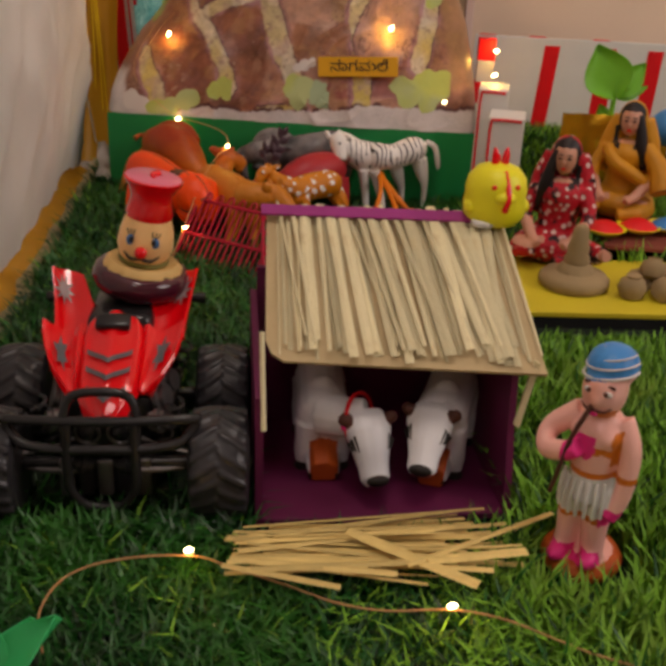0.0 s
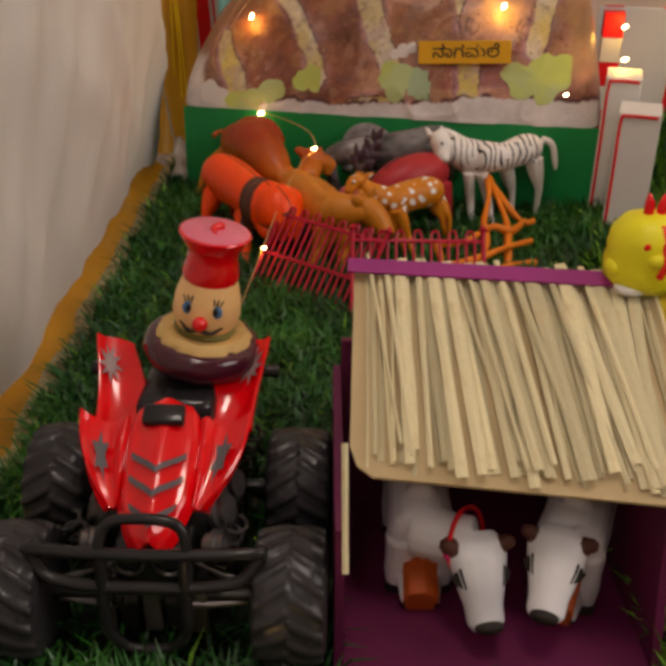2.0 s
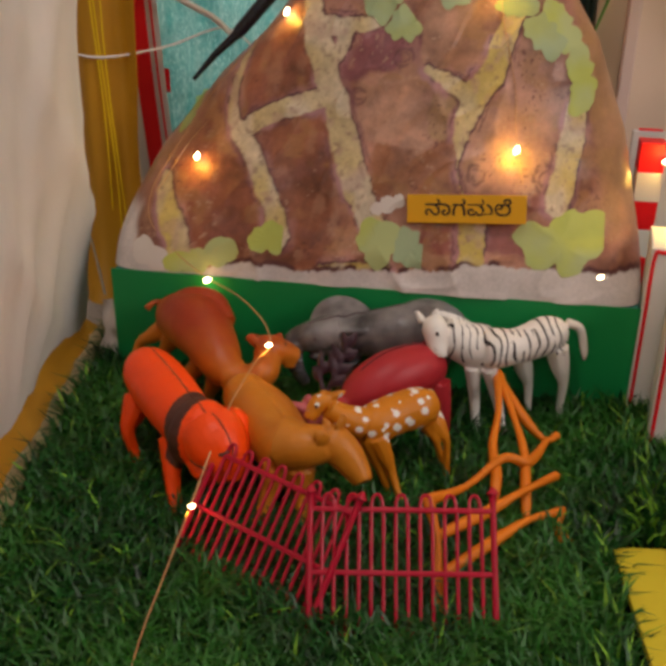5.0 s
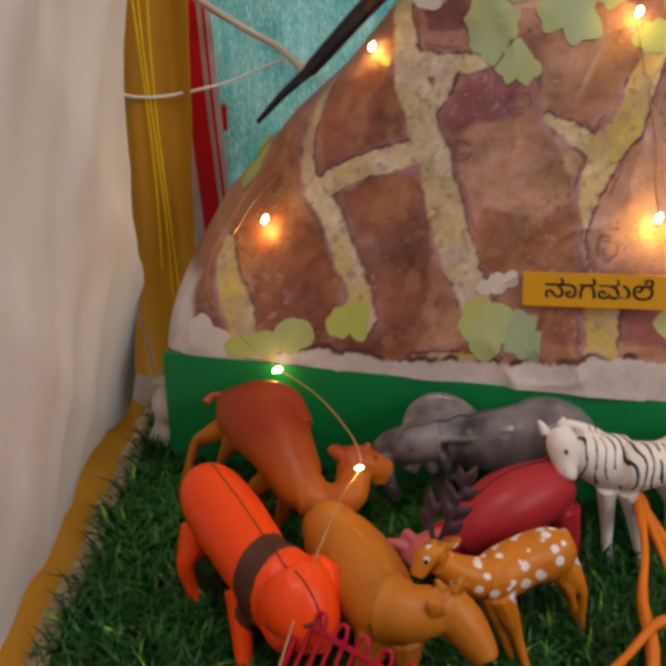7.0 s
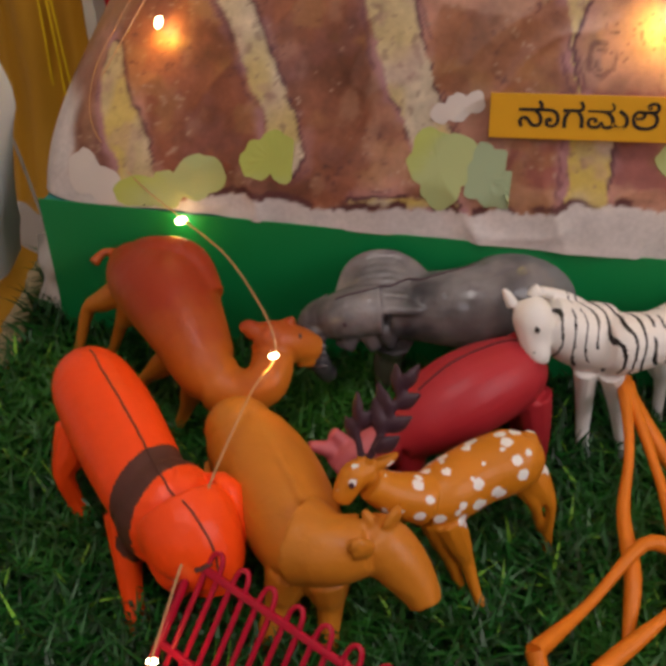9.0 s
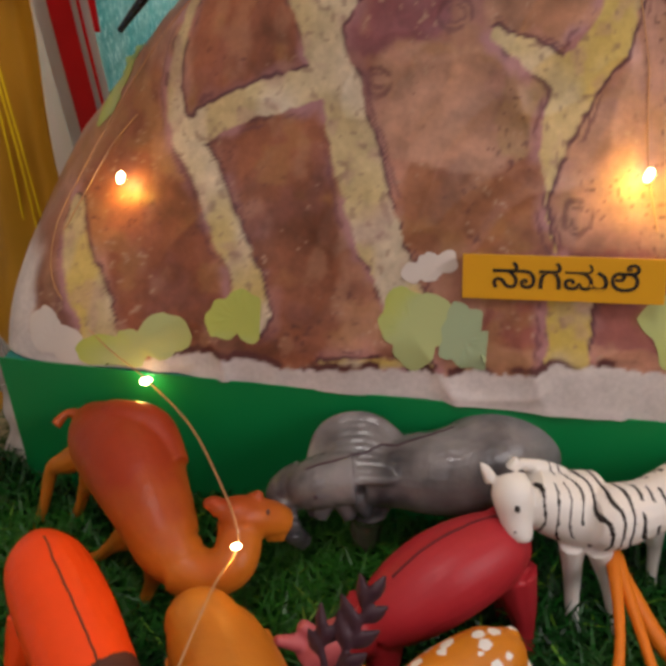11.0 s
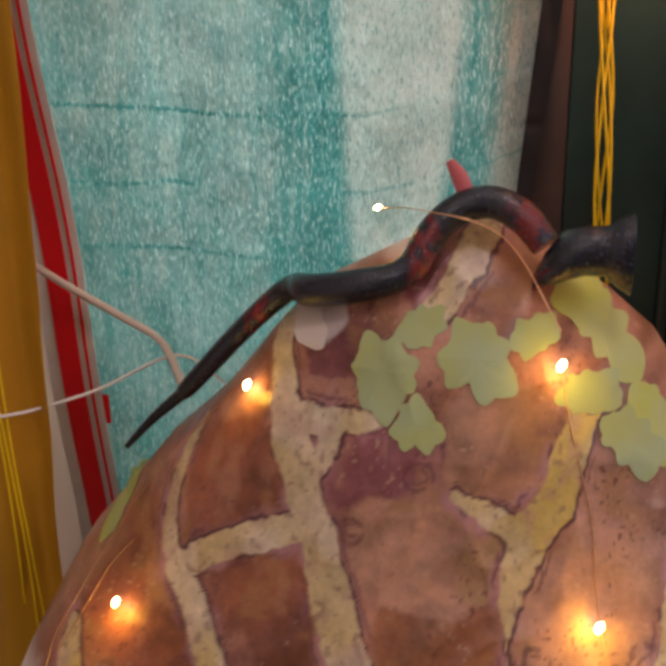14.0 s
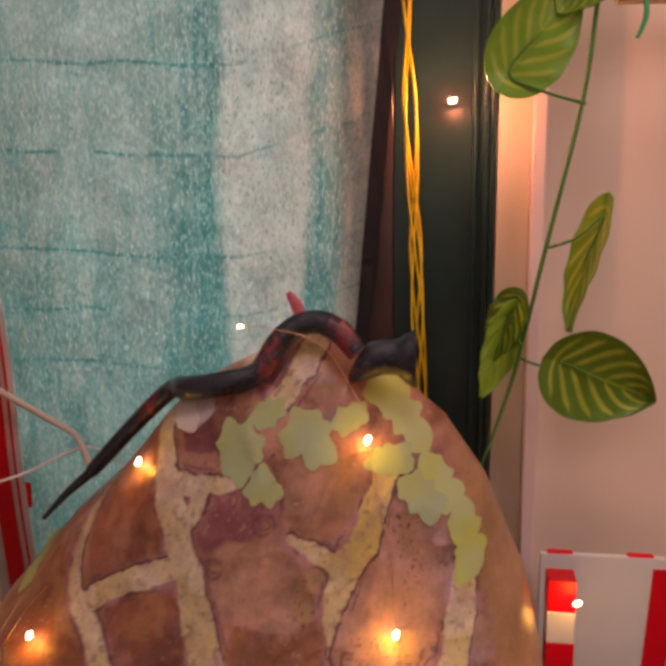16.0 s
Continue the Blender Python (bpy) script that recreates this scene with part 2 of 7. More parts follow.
def fused(bm, voxel=0.12, smooth=6, paint=None, stretch=1.0):
    """Melts overlapping limbs into one skin; paint(x, y, z) gives the colour slot of each bit of it."""
    me = bpy.data.meshes.new("tmp")
    bm.to_mesh(me)
    bm.free()
    ob = new("tmp", me)
    r = ob.modifiers.new("r", "REMESH")
    r.mode, r.voxel_size, r.use_smooth_shade = "VOXEL", voxel, True
    s = ob.modifiers.new("s", "SMOOTH")
    s.factor, s.iterations = 0.5, smooth
    bpy.context.view_layer.update()
    out = bmesh.new()
    out.from_mesh(ob.evaluated_get(bpy.context.evaluated_depsgraph_get()).to_mesh())
    bpy.data.objects.remove(ob)
    bpy.data.meshes.remove(me)
    if paint:
        for f in out.faces:
            c = f.calc_center_median()
            f.material_index = paint(c.x, c.y, c.z)
    return out


# ---- the setting ----


def ground_z(x, y):
    """The table top under the turf, which rises a little at the back beyond the hill."""
    k = min(max((x - 36) / 6, 0), 1) * min(max((y - 2) / 14, 0), 1)
    return 3.0 * k * k * (3 - 2 * k)


def mat_edge(y):
    """The turf's edge along the white cloth."""
    return -2.6 - 0.165 * y + 0.5 * noise.noise((y * 0.25, 0, 5))


def room():
    bm = bmesh.new()
    box(bm, -90, -7, 26, 36, -2, 250)
    box(bm, 23, 190, 26, 36, -2, 250)
    box(bm, -7, 23, 26, 36, 100, 250)
    box(bm, -7, 23, 26, 36, -2, 8)
    solo("wall_north", bm, M_WALL, "beige painted plaster wall behind the toy village", "wall", kind="structure", smooth=False)
    # unseen walls and ceiling added round the set; dark walls limit bounced fill
    bm = bmesh.new()
    box(bm, -100, -90, -190, 36, -2, 250)
    solo("wall_west", bm, M_DARKWALL, "unseen side wall, added and kept dark to cut bounced light", "wall", kind="structure", smooth=False)
    bm = bmesh.new()
    # the gap is made for the added east lamp
    box(bm, 190, 200, -190, -125, -2, 250)
    box(bm, 190, 200, -25, 36, -2, 250)
    box(bm, 190, 200, -125, -25, -2, 75)
    box(bm, 190, 200, -125, -25, 165, 250)
    solo("wall_east", bm, M_DARKWALL, "unseen side wall, added and kept dark to cut bounced light", "wall", kind="structure", smooth=False)
    bm = bmesh.new()
    # the gap is made for the added south lamp
    box(bm, -90, -75, -190, -180, -2, 250)
    box(bm, 35, 190, -190, -180, -2, 250)
    box(bm, -75, 35, -190, -180, -2, 105)
    box(bm, -75, 35, -190, -180, 195, 250)
    solo("wall_south", bm, M_DARKWALL, "unseen wall, added and kept dark to cut bounced light, with a lamp opening", "wall", kind="structure", smooth=False)
    bm = bmesh.new()
    box(bm, -100, 200, -190, 36, 250, 258)
    solo("ceiling", bm, M_CEIL, "white painted ceiling", "ceiling", kind="structure", smooth=False)
    bm = bmesh.new()
    box(bm, -100, 200, -190, 36, -10, -2)
    solo("floor", bm, M_FLOOR, "plain stone floor of the room", "floor", kind="structure", smooth=False)


def turf():
    bm = bmesh.new()
    grid_sheet(bm, 40, 60, lambda u, v: ((1 - u) * (mat_edge(-72 + 98 * v) - 0.3) + u * 72, -72 + 98 * v, ground_z((1 - u) * mat_edge(-72 + 98 * v) + u * 72, -72 + 98 * v)))
    base = solo("ground", bm, M_SOIL, "artificial turf mat laid over the table", "ground", kind="structure")
    rng = np.random.default_rng(4)
    n = 200000
    y = -70 + 94 * rng.random(n)
    x = -3 + 74 * rng.random(n)
    hx, hy = (x - 23.3) * 0.982 + (y + 53.4) * 0.191, (y + 53.4) * 0.982 - (x - 23.3) * 0.191
    keep = (x > np.array([mat_edge(v) + 0.55 for v in y])) & ~((y > 0.6) & (x < 36.2) & (x > -0.2)) & ~((hx > -0.3) & (hx < 12.9) & (hy > -2.6) & (hy < 12)) & ~((x > 34.0) & (x < 59) & (y > -29.8 + 0.1 * (x - 40)) & (y < -14.2)) & ~((x > 46.5) & (x < 60) & (y > -14) & (y < -4)) & ((x - 38.5) ** 2 + (y + 55.4) ** 2 > 7.6) & ~((x > 24) & (x < 33) & (np.abs(y + 56.6) < 1.4) & (rng.random(n) < 0.6)) & ((x < 56) | (y < 10))
    # blades thinned under the quad bike; the near-black mat stands in for its shade
    qx, qy = (x - 15.66) * 0.988 + (y + 50.38) * 0.156, (y + 50.38) * 0.988 - (x - 15.66) * 0.156
    keep &= ~((np.abs(qx) < 6.6) & (qy > -4.9) & (qy < 7.6) & (rng.random(n) < 0.93))
    x, y = x[keep], y[keep]
    n = len(x)
    z = np.array([ground_z(a, b) for a, b in zip(x, y)])
    ang = rng.random(n) * 2 * np.pi
    ln = 1.3 + 1.3 * rng.random(n)
    far = np.clip((x - 30) / 10, 0, 1)
    ln *= 1 + 0.45 * far
    ln *= np.where((x > 34) & (y > -34) & (y < -20), 0.5, 1.0)
    lean = (0.35 + 0.85 * rng.random(n)) * (1 - 0.5 * far)
    w = (0.055 + 0.06 * rng.random(n)) * (1 + 0.3 * far)
    dx, dy = np.cos(ang), np.sin(ang)
    tw = ang + 1.57 + rng.normal(0, 0.5, n)
    sx, sy = np.cos(tw) * w, np.sin(tw) * w
    V = np.zeros((n, 5, 3))
    for k, (f, h, ww) in enumerate(((0, 0, 1), (0, 0, -1), (0.45, 0.62, -0.9), (0.45, 0.62, 0.9), (1.0, 0.88, 0))):
        V[:, k, 0] = x + dx * ln * lean * f + sx * ww
        V[:, k, 1] = y + dy * ln * lean * f + sy * ww
        V[:, k, 2] = z + ln * h * np.sqrt(np.clip(1.15 - 0.45 * lean, 0.1, 1)) * (1.0 if k < 4 else 1 - 0.25 * (lean - 0.5))
    V[:, 4, 2] = np.maximum(V[:, 4, 2], z + 0.35)
    pale = rng.random(n) < 0.85 * np.clip((x - 27 - 0.15 * (y + 55)) / 10, 0.03, 1)
    for chosen, m, text in ((~pale, M_GRASS, "dark green curled artificial grass of the turf mat"), (pale, M_GRASSPALE, "longer yellow-green artificial grass of the turf mat")):
        k = int(chosen.sum())
        idx = np.arange(k)[:, None] * 5
        me = bpy.data.meshes.new("turf_grass")
        me.from_pydata((V[chosen].reshape(-1, 3) * CM).tolist(), [], (idx + np.array([[0, 1, 2, 3]])).tolist() + (idx + np.array([[3, 2, 4]])).tolist())
        me.materials.append(m)
        tagged(new("turf_grass", me), text, "grass", kind="stuff")


# ---- the hill ----
HILL_Z = (8.2, 10, 12, 15, 17, 20, 23, 27, 29, 31, 32.6)
HILL_L = (-0.5, -0.7, -0.5, 0.7, 2.5, 5.0, 8.3, 11.6, 13.7, 17.6, 21.4)
HILL_R = (36.3, 36.3, 36.1, 35.5, 35.0, 33.7, 32.5, 29.8, 27.5, 24.6, 22.4)
HILL_F = (0.0, 0.6, 1.5, 2.9, 4.0, 5.4, 6.5, 8.7, 10.2, 11.9, 13.4)
HILL_N = (16, 9, 5, 3.0, 2.6, 2.5, 2.4, 2.3, 2.2, 2.1, 2.0)
HILL_C = 14.0


def hill_row(z):
    return [float(np.interp(z, HILL_Z, q)) for q in (HILL_L, HILL_R, HILL_F, HILL_N)]


def vn(x, y, seed=0.0):
    """Smooth value noise from 0 to 1, for numbers or arrays."""
    i, j = np.floor(x), np.floor(y)
    u, v = x - i, y - j
    u, v = u * u * (3 - 2 * u), v * v * (3 - 2 * v)

    def h(a, b):
        q = np.sin(a * 127.1 + b * 311.7 + seed * 74.7) * 43758.5453
        return q - np.floor(q)

    return (h(i, j) * (1 - u) + h(i + 1, j) * u) * (1 - v) + (h(i, j + 1) * (1 - u) + h(i + 1, j + 1) * u) * v


def vfbm(x, y, seed=0.0, octaves=4):
    out, w = 0.0, 0.5
    for k in range(octaves):
        out = out + w * vn(x * 2.0 ** k, y * 2.0 ** k, seed + k)
        w *= 0.5
    return out / (1 - 0.5 ** octaves)


def step(lo, hi, v):
    q = np.clip((v - lo) / (hi - lo), 0, 1)
    return q * q * (3 - 2 * q)


def crumple(x, z):
    """The soft dents and creases of the hill's paper."""
    a = vfbm(x * 0.16, z * 0.16, 7, 3) - 0.5
    b = 1 - abs(2 * vn(x * 0.3 + 0.15 * z, z * 0.22 - 0.1 * x, 3) - 1)
    c = 1 - abs(2 * vn(x * 0.55 - 0.3 * z, z * 0.4, 9) - 1)
    return 0.75 * a - 0.24 * b ** 3 - 0.14 * c ** 4


def hill_y(x, z):
    """How far back the hill's front paper lies at (x, z)."""
    l, r, f, n = hill_row(z)
    c, a, b = (l + r) / 2, (r - l) / 2, HILL_C - f
    q = min(abs((x - c) / a), 0.9995)
    return HILL_C - b * (1 - q ** n) ** (1 / n) + float(crumple(x, z)) * min(1, 3 * (1 - q))


# what is printed on the paper: pale mortar lines, each a course of (x, z, width), and blocks of stone
MORTAR_WEST = (
    ((2.7, 13.6, 0.9), (3.0, 12.9, 1.2), (3.6, 11.9, 1.5), (4.5, 10.7, 1.7), (4.9, 9.1, 1.6), (5.0, 8.4, 1.6)),
    ((7.6, 22.4, 0.25), (7.4, 22.0, 0.35), (7.0, 20.9, 0.63), (6.8, 19.6, 0.8), (7.0, 18.3, 0.95), (7.7, 17.1, 1.1), (8.9, 16.2, 1.2), (9.9, 15.0, 1.2), (10.8, 13.6, 1.3), (11.6, 12.0, 1.4), (11.9, 11.0, 1.4)),
    ((7.9, 17.1, 1.0), (9.8, 18.1, 1.2), (11.7, 18.9, 1.22), (14.0, 19.7, 1.25)),
)
MORTAR_MIDDLE = (
    ((11.5, 28.0, 1.1), (11.6, 26.9, 1.25), (11.9, 25.9, 1.4), (12.3, 24.6, 1.45), (12.8, 23.3, 1.75), (13.5, 22.0, 1.9), (14.1, 20.7, 1.85), (14.8, 19.3, 1.85), (15.4, 17.7, 1.8), (16.0, 16.2, 1.8), (16.8, 14.8, 1.9), (17.7, 13.3, 1.9), (18.2, 12.2, 1.7)),
    ((13.3, 23.9, 1.2), (15.4, 24.15, 1.0), (17.5, 24.5, 0.65)),
    ((15.0, 23.9, 1.3), (14.6, 22.5, 0.8), (14.4, 21.5, 0.3)),
    ((15.0, 9.5, 0.3), (17.2, 9.6, 0.35), (19.5, 9.7, 0.3)),
)
MORTAR_EAST = (
    ((27.2, 25.8, 1.1), (26.7, 24.8, 1.3), (26.2, 23.4, 1.6), (25.5, 21.6, 1.65), (24.7, 20.4, 1.85), (24.2, 19.1, 1.5), (23.9, 17.6, 0.95), (23.7, 16.4, 0.26)),
    ((21.4, 21.7, 0.5), (22.6, 21.1, 0.9), (23.9, 20.3, 1.3)),
    ((24.9, 13.4, 1.5), (25.0, 12.1, 1.7), (25.0, 10.2, 1.65)),
    ((22.4, 32.0, 1.5), (21.4, 30.3, 1.35), (20.2, 28.7, 1.1)),
    ((23.65, 16.8, 0.06), (23.7, 15.6, 0.06), (24.2, 14.3, 0.06)),
    ((31.9, 20.5, 1.2), (31.5, 19.0, 1.45), (31.1, 16.9, 1.7), (30.4, 14.0, 1.6)),
)
STONES_LOW = (
    (12.8, 13.9, 2.4, 4.9, 0.2, (0.27, 0.102, 0.055)), (7.4, 12.9, 2.5, 3.1, 0.3, (0.25, 0.09, 0.05)), (4.8, 16.0, 1.6, 3.2, -0.35, (0.28, 0.105, 0.058)), (10.2, 20.6, 2.6, 2.5, 0.35, (0.27, 0.1, 0.058)),
    (22.9, 11.7, 1.3, 1.0, 0.0, (0.25, 0.085, 0.065)), (27.4, 11.8, 1.5, 0.9, 0.0, (0.24, 0.085, 0.075)), (26.4, 14.0, 3.4, 0.7, 0.05, (0.28, 0.11, 0.08)),
)
STONES_HIGH = (
    (18.1, 22.5, 3.2, 1.75, 0.04, (0.21, 0.075, 0.085)), (19.3, 19.2, 3.1, 2.2, -0.1, (0.46, 0.26, 0.18)), (20.4, 15.4, 2.9, 1.5, -0.1, (0.29, 0.125, 0.065)), (23.3, 23.7, 2.3, 2.5, -0.15, (0.36, 0.19, 0.12)),
    (15.4, 26.5, 2.1, 2.0, 0.25, (0.2, 0.07, 0.075)), (14.8, 25.0, 1.6, 0.8, 0.1, (0.36, 0.19, 0.14)), (22.6, 19.4, 0.85, 1.8, -0.1, (0.44, 0.28, 0.14)), (28.4, 20.9, 2.2, 2.9, 0.15, (0.4, 0.23, 0.18)),
    (27.0, 17.0, 3.0, 2.6, 0.0, (0.42, 0.24, 0.17)), (20.2, 29.7, 1.4, 1.1, 0.6, (0.25, 0.09, 0.09)),
)
KNOTS = ((19.8, 22.4, 0.6), (25.0, 15.6, 0.55), (29.4, 15.3, 0.7), (16.4, 19.8, 0.5))


def print_colour(x, z):
    """The colour of the printed paper at each (x, z)."""
    wx = x + 0.5 * (vfbm(0.8 * x, 0.8 * z, 31) - 0.5) + 0.16 * (vn(3.7 * x, 3.7 * z, 32) - 0.5)
    wz = z + 0.5 * (vfbm(0.8 * x, 0.8 * z, 33) - 0.5) + 0.16 * (vn(3.7 * x, 3.7 * z, 34) - 0.5)
    blot, grain = vfbm(0.35 * x, 0.45 * z, 40, 5), vfbm(2.4 * x, 2.4 * z, 41, 3)
    fleck = vn(7 * x, 7 * z, 42)

    def lay(col, over, m):
        return col + (np.array(over)[None, :] - col) * np.clip(m, 0, 1)[:, None]

    col = np.tile(np.array([[0.3, 0.13, 0.08]]), (len(x), 1))
    col = lay(col, (0.38, 0.19, 0.13), step(0.42, 0.66, blot))
    for cx, cz, rx, rz, tn, c in STONES_LOW + STONES_HIGH:
        u = ((wx - cx) * math.cos(tn) + (wz - cz) * math.sin(tn)) / rx
        v = (-(wx - cx) * math.sin(tn) + (wz - cz) * math.cos(tn)) / rz
        col = lay(col, c, step(1.1, 0.94, (u ** 4 + v ** 4) ** 0.25 + 0.1 * (blot - 0.5)))
    smear = vfbm(0.25 * x + 0.1 * z, 0.9 * z, 47, 4)
    col *= (0.58 + 0.5 * step(0.25, 0.75, blot) + 0.4 * (grain - 0.5) + 0.5 * (smear - 0.45))[:, None]
    col = lay(col, (0.44, 0.25, 0.16), 0.36 * step(0.54, 0.74, vfbm(0.9 * x + 5, 0.6 * z, 44, 4)))
    col = lay(col, (0.33, 0.15, 0.17), 0.16 * step(0.52, 0.7, vfbm(0.7 * x - 9, 0.7 * z, 48, 4)))
    col = lay(col, (0.36, 0.2, 0.07), 0.35 * step(0.58, 0.72, vfbm(0.5 * x + 21, 0.8 * z, 49, 3)))
    col = lay(col, (0.46, 0.31, 0.22), 0.7 * step(0.82, 0.92, fleck) * step(0.5, 0.62, vfbm(0.6 * x, 0.6 * z, 45)))
    col = lay(col, (0.1, 0.035, 0.035), 0.7 * step(0.2, 0.1, fleck) * step(0.5, 0.65, vfbm(0.5 * x, 0.5 * z, 46)))
    for cx, cz, r in KNOTS:
        d = np.hypot(wx - cx, (wz - cz) * 1.05)
        col = lay(col, (0.12, 0.045, 0.05), 0.65 * (step(0.16, 0.05, abs(d - r)) + step(0.12, 0.04, abs(d - 0.5 * r))) * step(0.25, 0.5, vn(3 * x, 3 * z, 58)))
    best, side = np.full(len(x), 99.0), np.zeros(len(x))
    for pts in MORTAR_WEST + MORTAR_MIDDLE + MORTAR_EAST:
        path = catmull(pts, 4)
        for a, b in zip(path, path[1:]):
            dx, dz = b.x - a.x, b.y - a.y
            q = np.clip(((wx - a.x) * dx + (wz - a.y) * dz) / (dx * dx + dz * dz), 0, 1)
            e = np.hypot(wx - a.x - q * dx, wz - a.y - q * dz) - (a.z + (b.z - a.z) * q) / 2
            near = e < best
            best = np.where(near, e, best)
            side = np.where(near, dx * (wz - a.y) - dz * (wx - a.x), side)
    worn = vn(1.7 * x, 1.7 * z, 50)
    # a mauve bruise outside the lines, stronger on their west side, and a broken dark outline
    col = lay(col, (0.38, 0.2, 0.23), np.where(side < 0, 0.85, 0.4) * step(0.62, 0.1, best + 0.3 * (worn - 0.5)) * step(0.3, 0.55, vn(0.9 * x, 0.9 * z, 52)))
    line = step(0.15, 0.05, abs(best - 0.06)) * np.where(side > 0, step(0.12, 0.4, worn), 0.8 * step(0.5, 0.75, worn))
    col = lay(col, (0.075, 0.025, 0.04), 0.9 * line)
    second = step(0.1, 0.03, abs(best - 0.3 - 0.25 * (blot - 0.5))) * step(0.55, 0.7, vn(0.8 * x, 0.8 * z, 56))
    col = lay(col, (0.13, 0.05, 0.06), 0.7 * second)
    pale = np.array((0.52, 0.43, 0.24))[None, :] + np.array((0.04, 0.06, 0.13))[None, :] * step(0.4, 0.7, vn(0.5 * x, 0.5 * z, 53))[:, None]
    pale = pale * (0.74 + 0.45 * grain)[:, None]
    pale = lay(pale, (0.52, 0.4, 0.07), 0.75 * step(18.0, 10, z) * step(0.4, 0.7, vn(0.8 * x, 0.8 * z, 54)))
    pale = lay(pale, (0.5, 0.38, 0.05), 0.6 * step(23.0, 24.5, x) * step(0.35, 0.65, vn(0.7 * x, 0.7 * z, 57)))
    pale = lay(pale, (0.22, 0.13, 0.11), 0.6 * step(0.76, 0.86, vn(4.5 * x, 4.5 * z, 55)))
    pale = lay(pale, (0.42, 0.27, 0.24), 0.4 * step(0.6, 0.75, vfbm(1.1 * x, 1.1 * z, 59, 3)))
    col = col + (pale - col) * step(0.05, -0.05, best)[:, None]
    # the bare rim of the sheet along its foot and at the left corner
    rim = np.interp(x, (0, 2, 6.5, 9.4, 13, 17.6, 22, 26, 29, 36), (9.8, 8.9, 8.6, 9.3, 9.0, 9.25, 9.6, 10.2, 10.3, 10.0)) + 0.35 * (vn(1.3 * x, 0 * z, 60) - 0.5) + 0.2 * (vn(5 * x, 0 * z, 61) - 0.5)
    col = lay(col, (0.09, 0.03, 0.03), step(0.3, 0.1, abs(z - rim - 0.12)) * step(0.3, 0.6, worn))
    paper = np.array((0.56, 0.5, 0.48))[None, :] * (0.85 + 0.3 * blot)[:, None]
    bare = np.maximum(step(0.06, -0.06, z - rim), step(1.7, 1.0, wx) * step(12.6, 11.2, wz - 1.2 * (blot - 0.5)))
    bare = np.maximum(bare, 0.75 * step(30.6, 31.6, z + 0.25 * (18 - x) + 2 * (blot - 0.5)) * step(20.5, 18.5, x))
    bare = np.maximum(bare, 0.8 * step(1.2, 0.9, np.hypot((wx - 13.8) / 1.2, (wz - 28.1) / 0.9)))
    # the bare east flank of the sheet, stained yellow
    col = lay(col, (0.36, 0.22, 0.08), 0.5 * step(32.6, 33.6, x + 0.22 * (z - 16) + 1.2 * (blot - 0.5)) * step(11, 13, z))
    col = col * np.array((1.02, 0.96, 0.92))[None, :]
    return col + (paper - col) * bare[:, None]


def hill():
    t = thing("paper_hill", 18, HILL_C, 8.2, 0, "crumpled paper hill printed with brown rock blocks", "model hill")
    o = Vector((18, HILL_C, 8.2))
    nu, nb, nz = 430, 24, 250
    zs = np.linspace(8.2, 32.6, nz)
    P = np.zeros((nz, nu + nb, 3))
    for j, z in enumerate(zs):
        l, r, f, n = hill_row(z)
        c, a, b = (l + r) / 2, (r - l) / 2, HILL_C - f
        q = np.concatenate((np.sin(np.linspace(-math.pi / 2, math.pi / 2, 1200)), ))
        yy = -b * (1 - np.minimum(np.abs(q), 1) ** n) ** (1 / n)
        ar = np.concatenate(([0], np.cumsum(np.hypot(np.diff(q * a), np.diff(yy)))))
        s = np.linspace(0, ar[-1], nu)
        qx, qy = np.interp(s, ar, q), np.interp(s, ar, yy)
        P[j, :nu, 0] = c + a * qx
        P[j, :nu, 1] = HILL_C + qy + crumple(c + a * qx, z) * np.minimum(1, 3 * (1 - np.abs(qx)))
        th = np.linspace(0, math.pi, nb + 2)[1:-1]
        P[j, nu:, 0] = c + a * np.cos(th)
        P[j, nu:, 1] = np.minimum(HILL_C + b * np.sin(th), 23.0)
        P[j, :, 2] = z
    m = nu + nb
    k = np.arange(m)
    quads = np.concatenate([np.stack((j * m + k, j * m + (k + 1) % m, (j + 1) * m + (k + 1) % m, (j + 1) * m + k), 1) for j in range(nz - 1)])
    me = bpy.data.meshes.new("paper_shell")
    me.from_pydata(((P.reshape(-1, 3) - np.array(o)) * CM).tolist(), [], quads.tolist() + [((nz - 1) * m + k).tolist()])
    me.materials.append(M_ROCK)
    me.shade_smooth()
    ob = new("paper_shell", me)
    ob.parent = t
    side = P[:, :, 1].reshape(-1)
    x = P[:, :, 0].reshape(-1)
    stamp(me, print_colour(x + np.sign(x - 18) * 0.05 * side, P[:, :, 2].reshape(-1)))
    return t, o


def stamp(me, colours):
    """Stores a print or weave colour for each point of a mesh."""
    at = me.color_attributes.new("print", "FLOAT_COLOR", "POINT")
    at.data.foreach_set("color", np.concatenate((np.clip(colours, 0, 1), np.ones((len(colours), 1))), 1).astype(np.float32).ravel())


def printed(m):
    """Takes a material's colour from the stored print."""
    nt = m.node_tree
    at = nt.nodes.new("ShaderNodeAttribute")
    at.attribute_name = "print"
    for nd in nt.nodes:
        if nd.bl_idname == "ShaderNodeVectorMath" and nd.operation == "SCALE":
            nt.links.new(at.outputs["Color"], nd.inputs[0])
    return m


M_ROCK = printed(mat("printed_rock_paper", (0.3, 0.15, 0.09), 0.34, vary=0.16, scale=420, bump=0.3, bump_scale=45, spec=0.32))


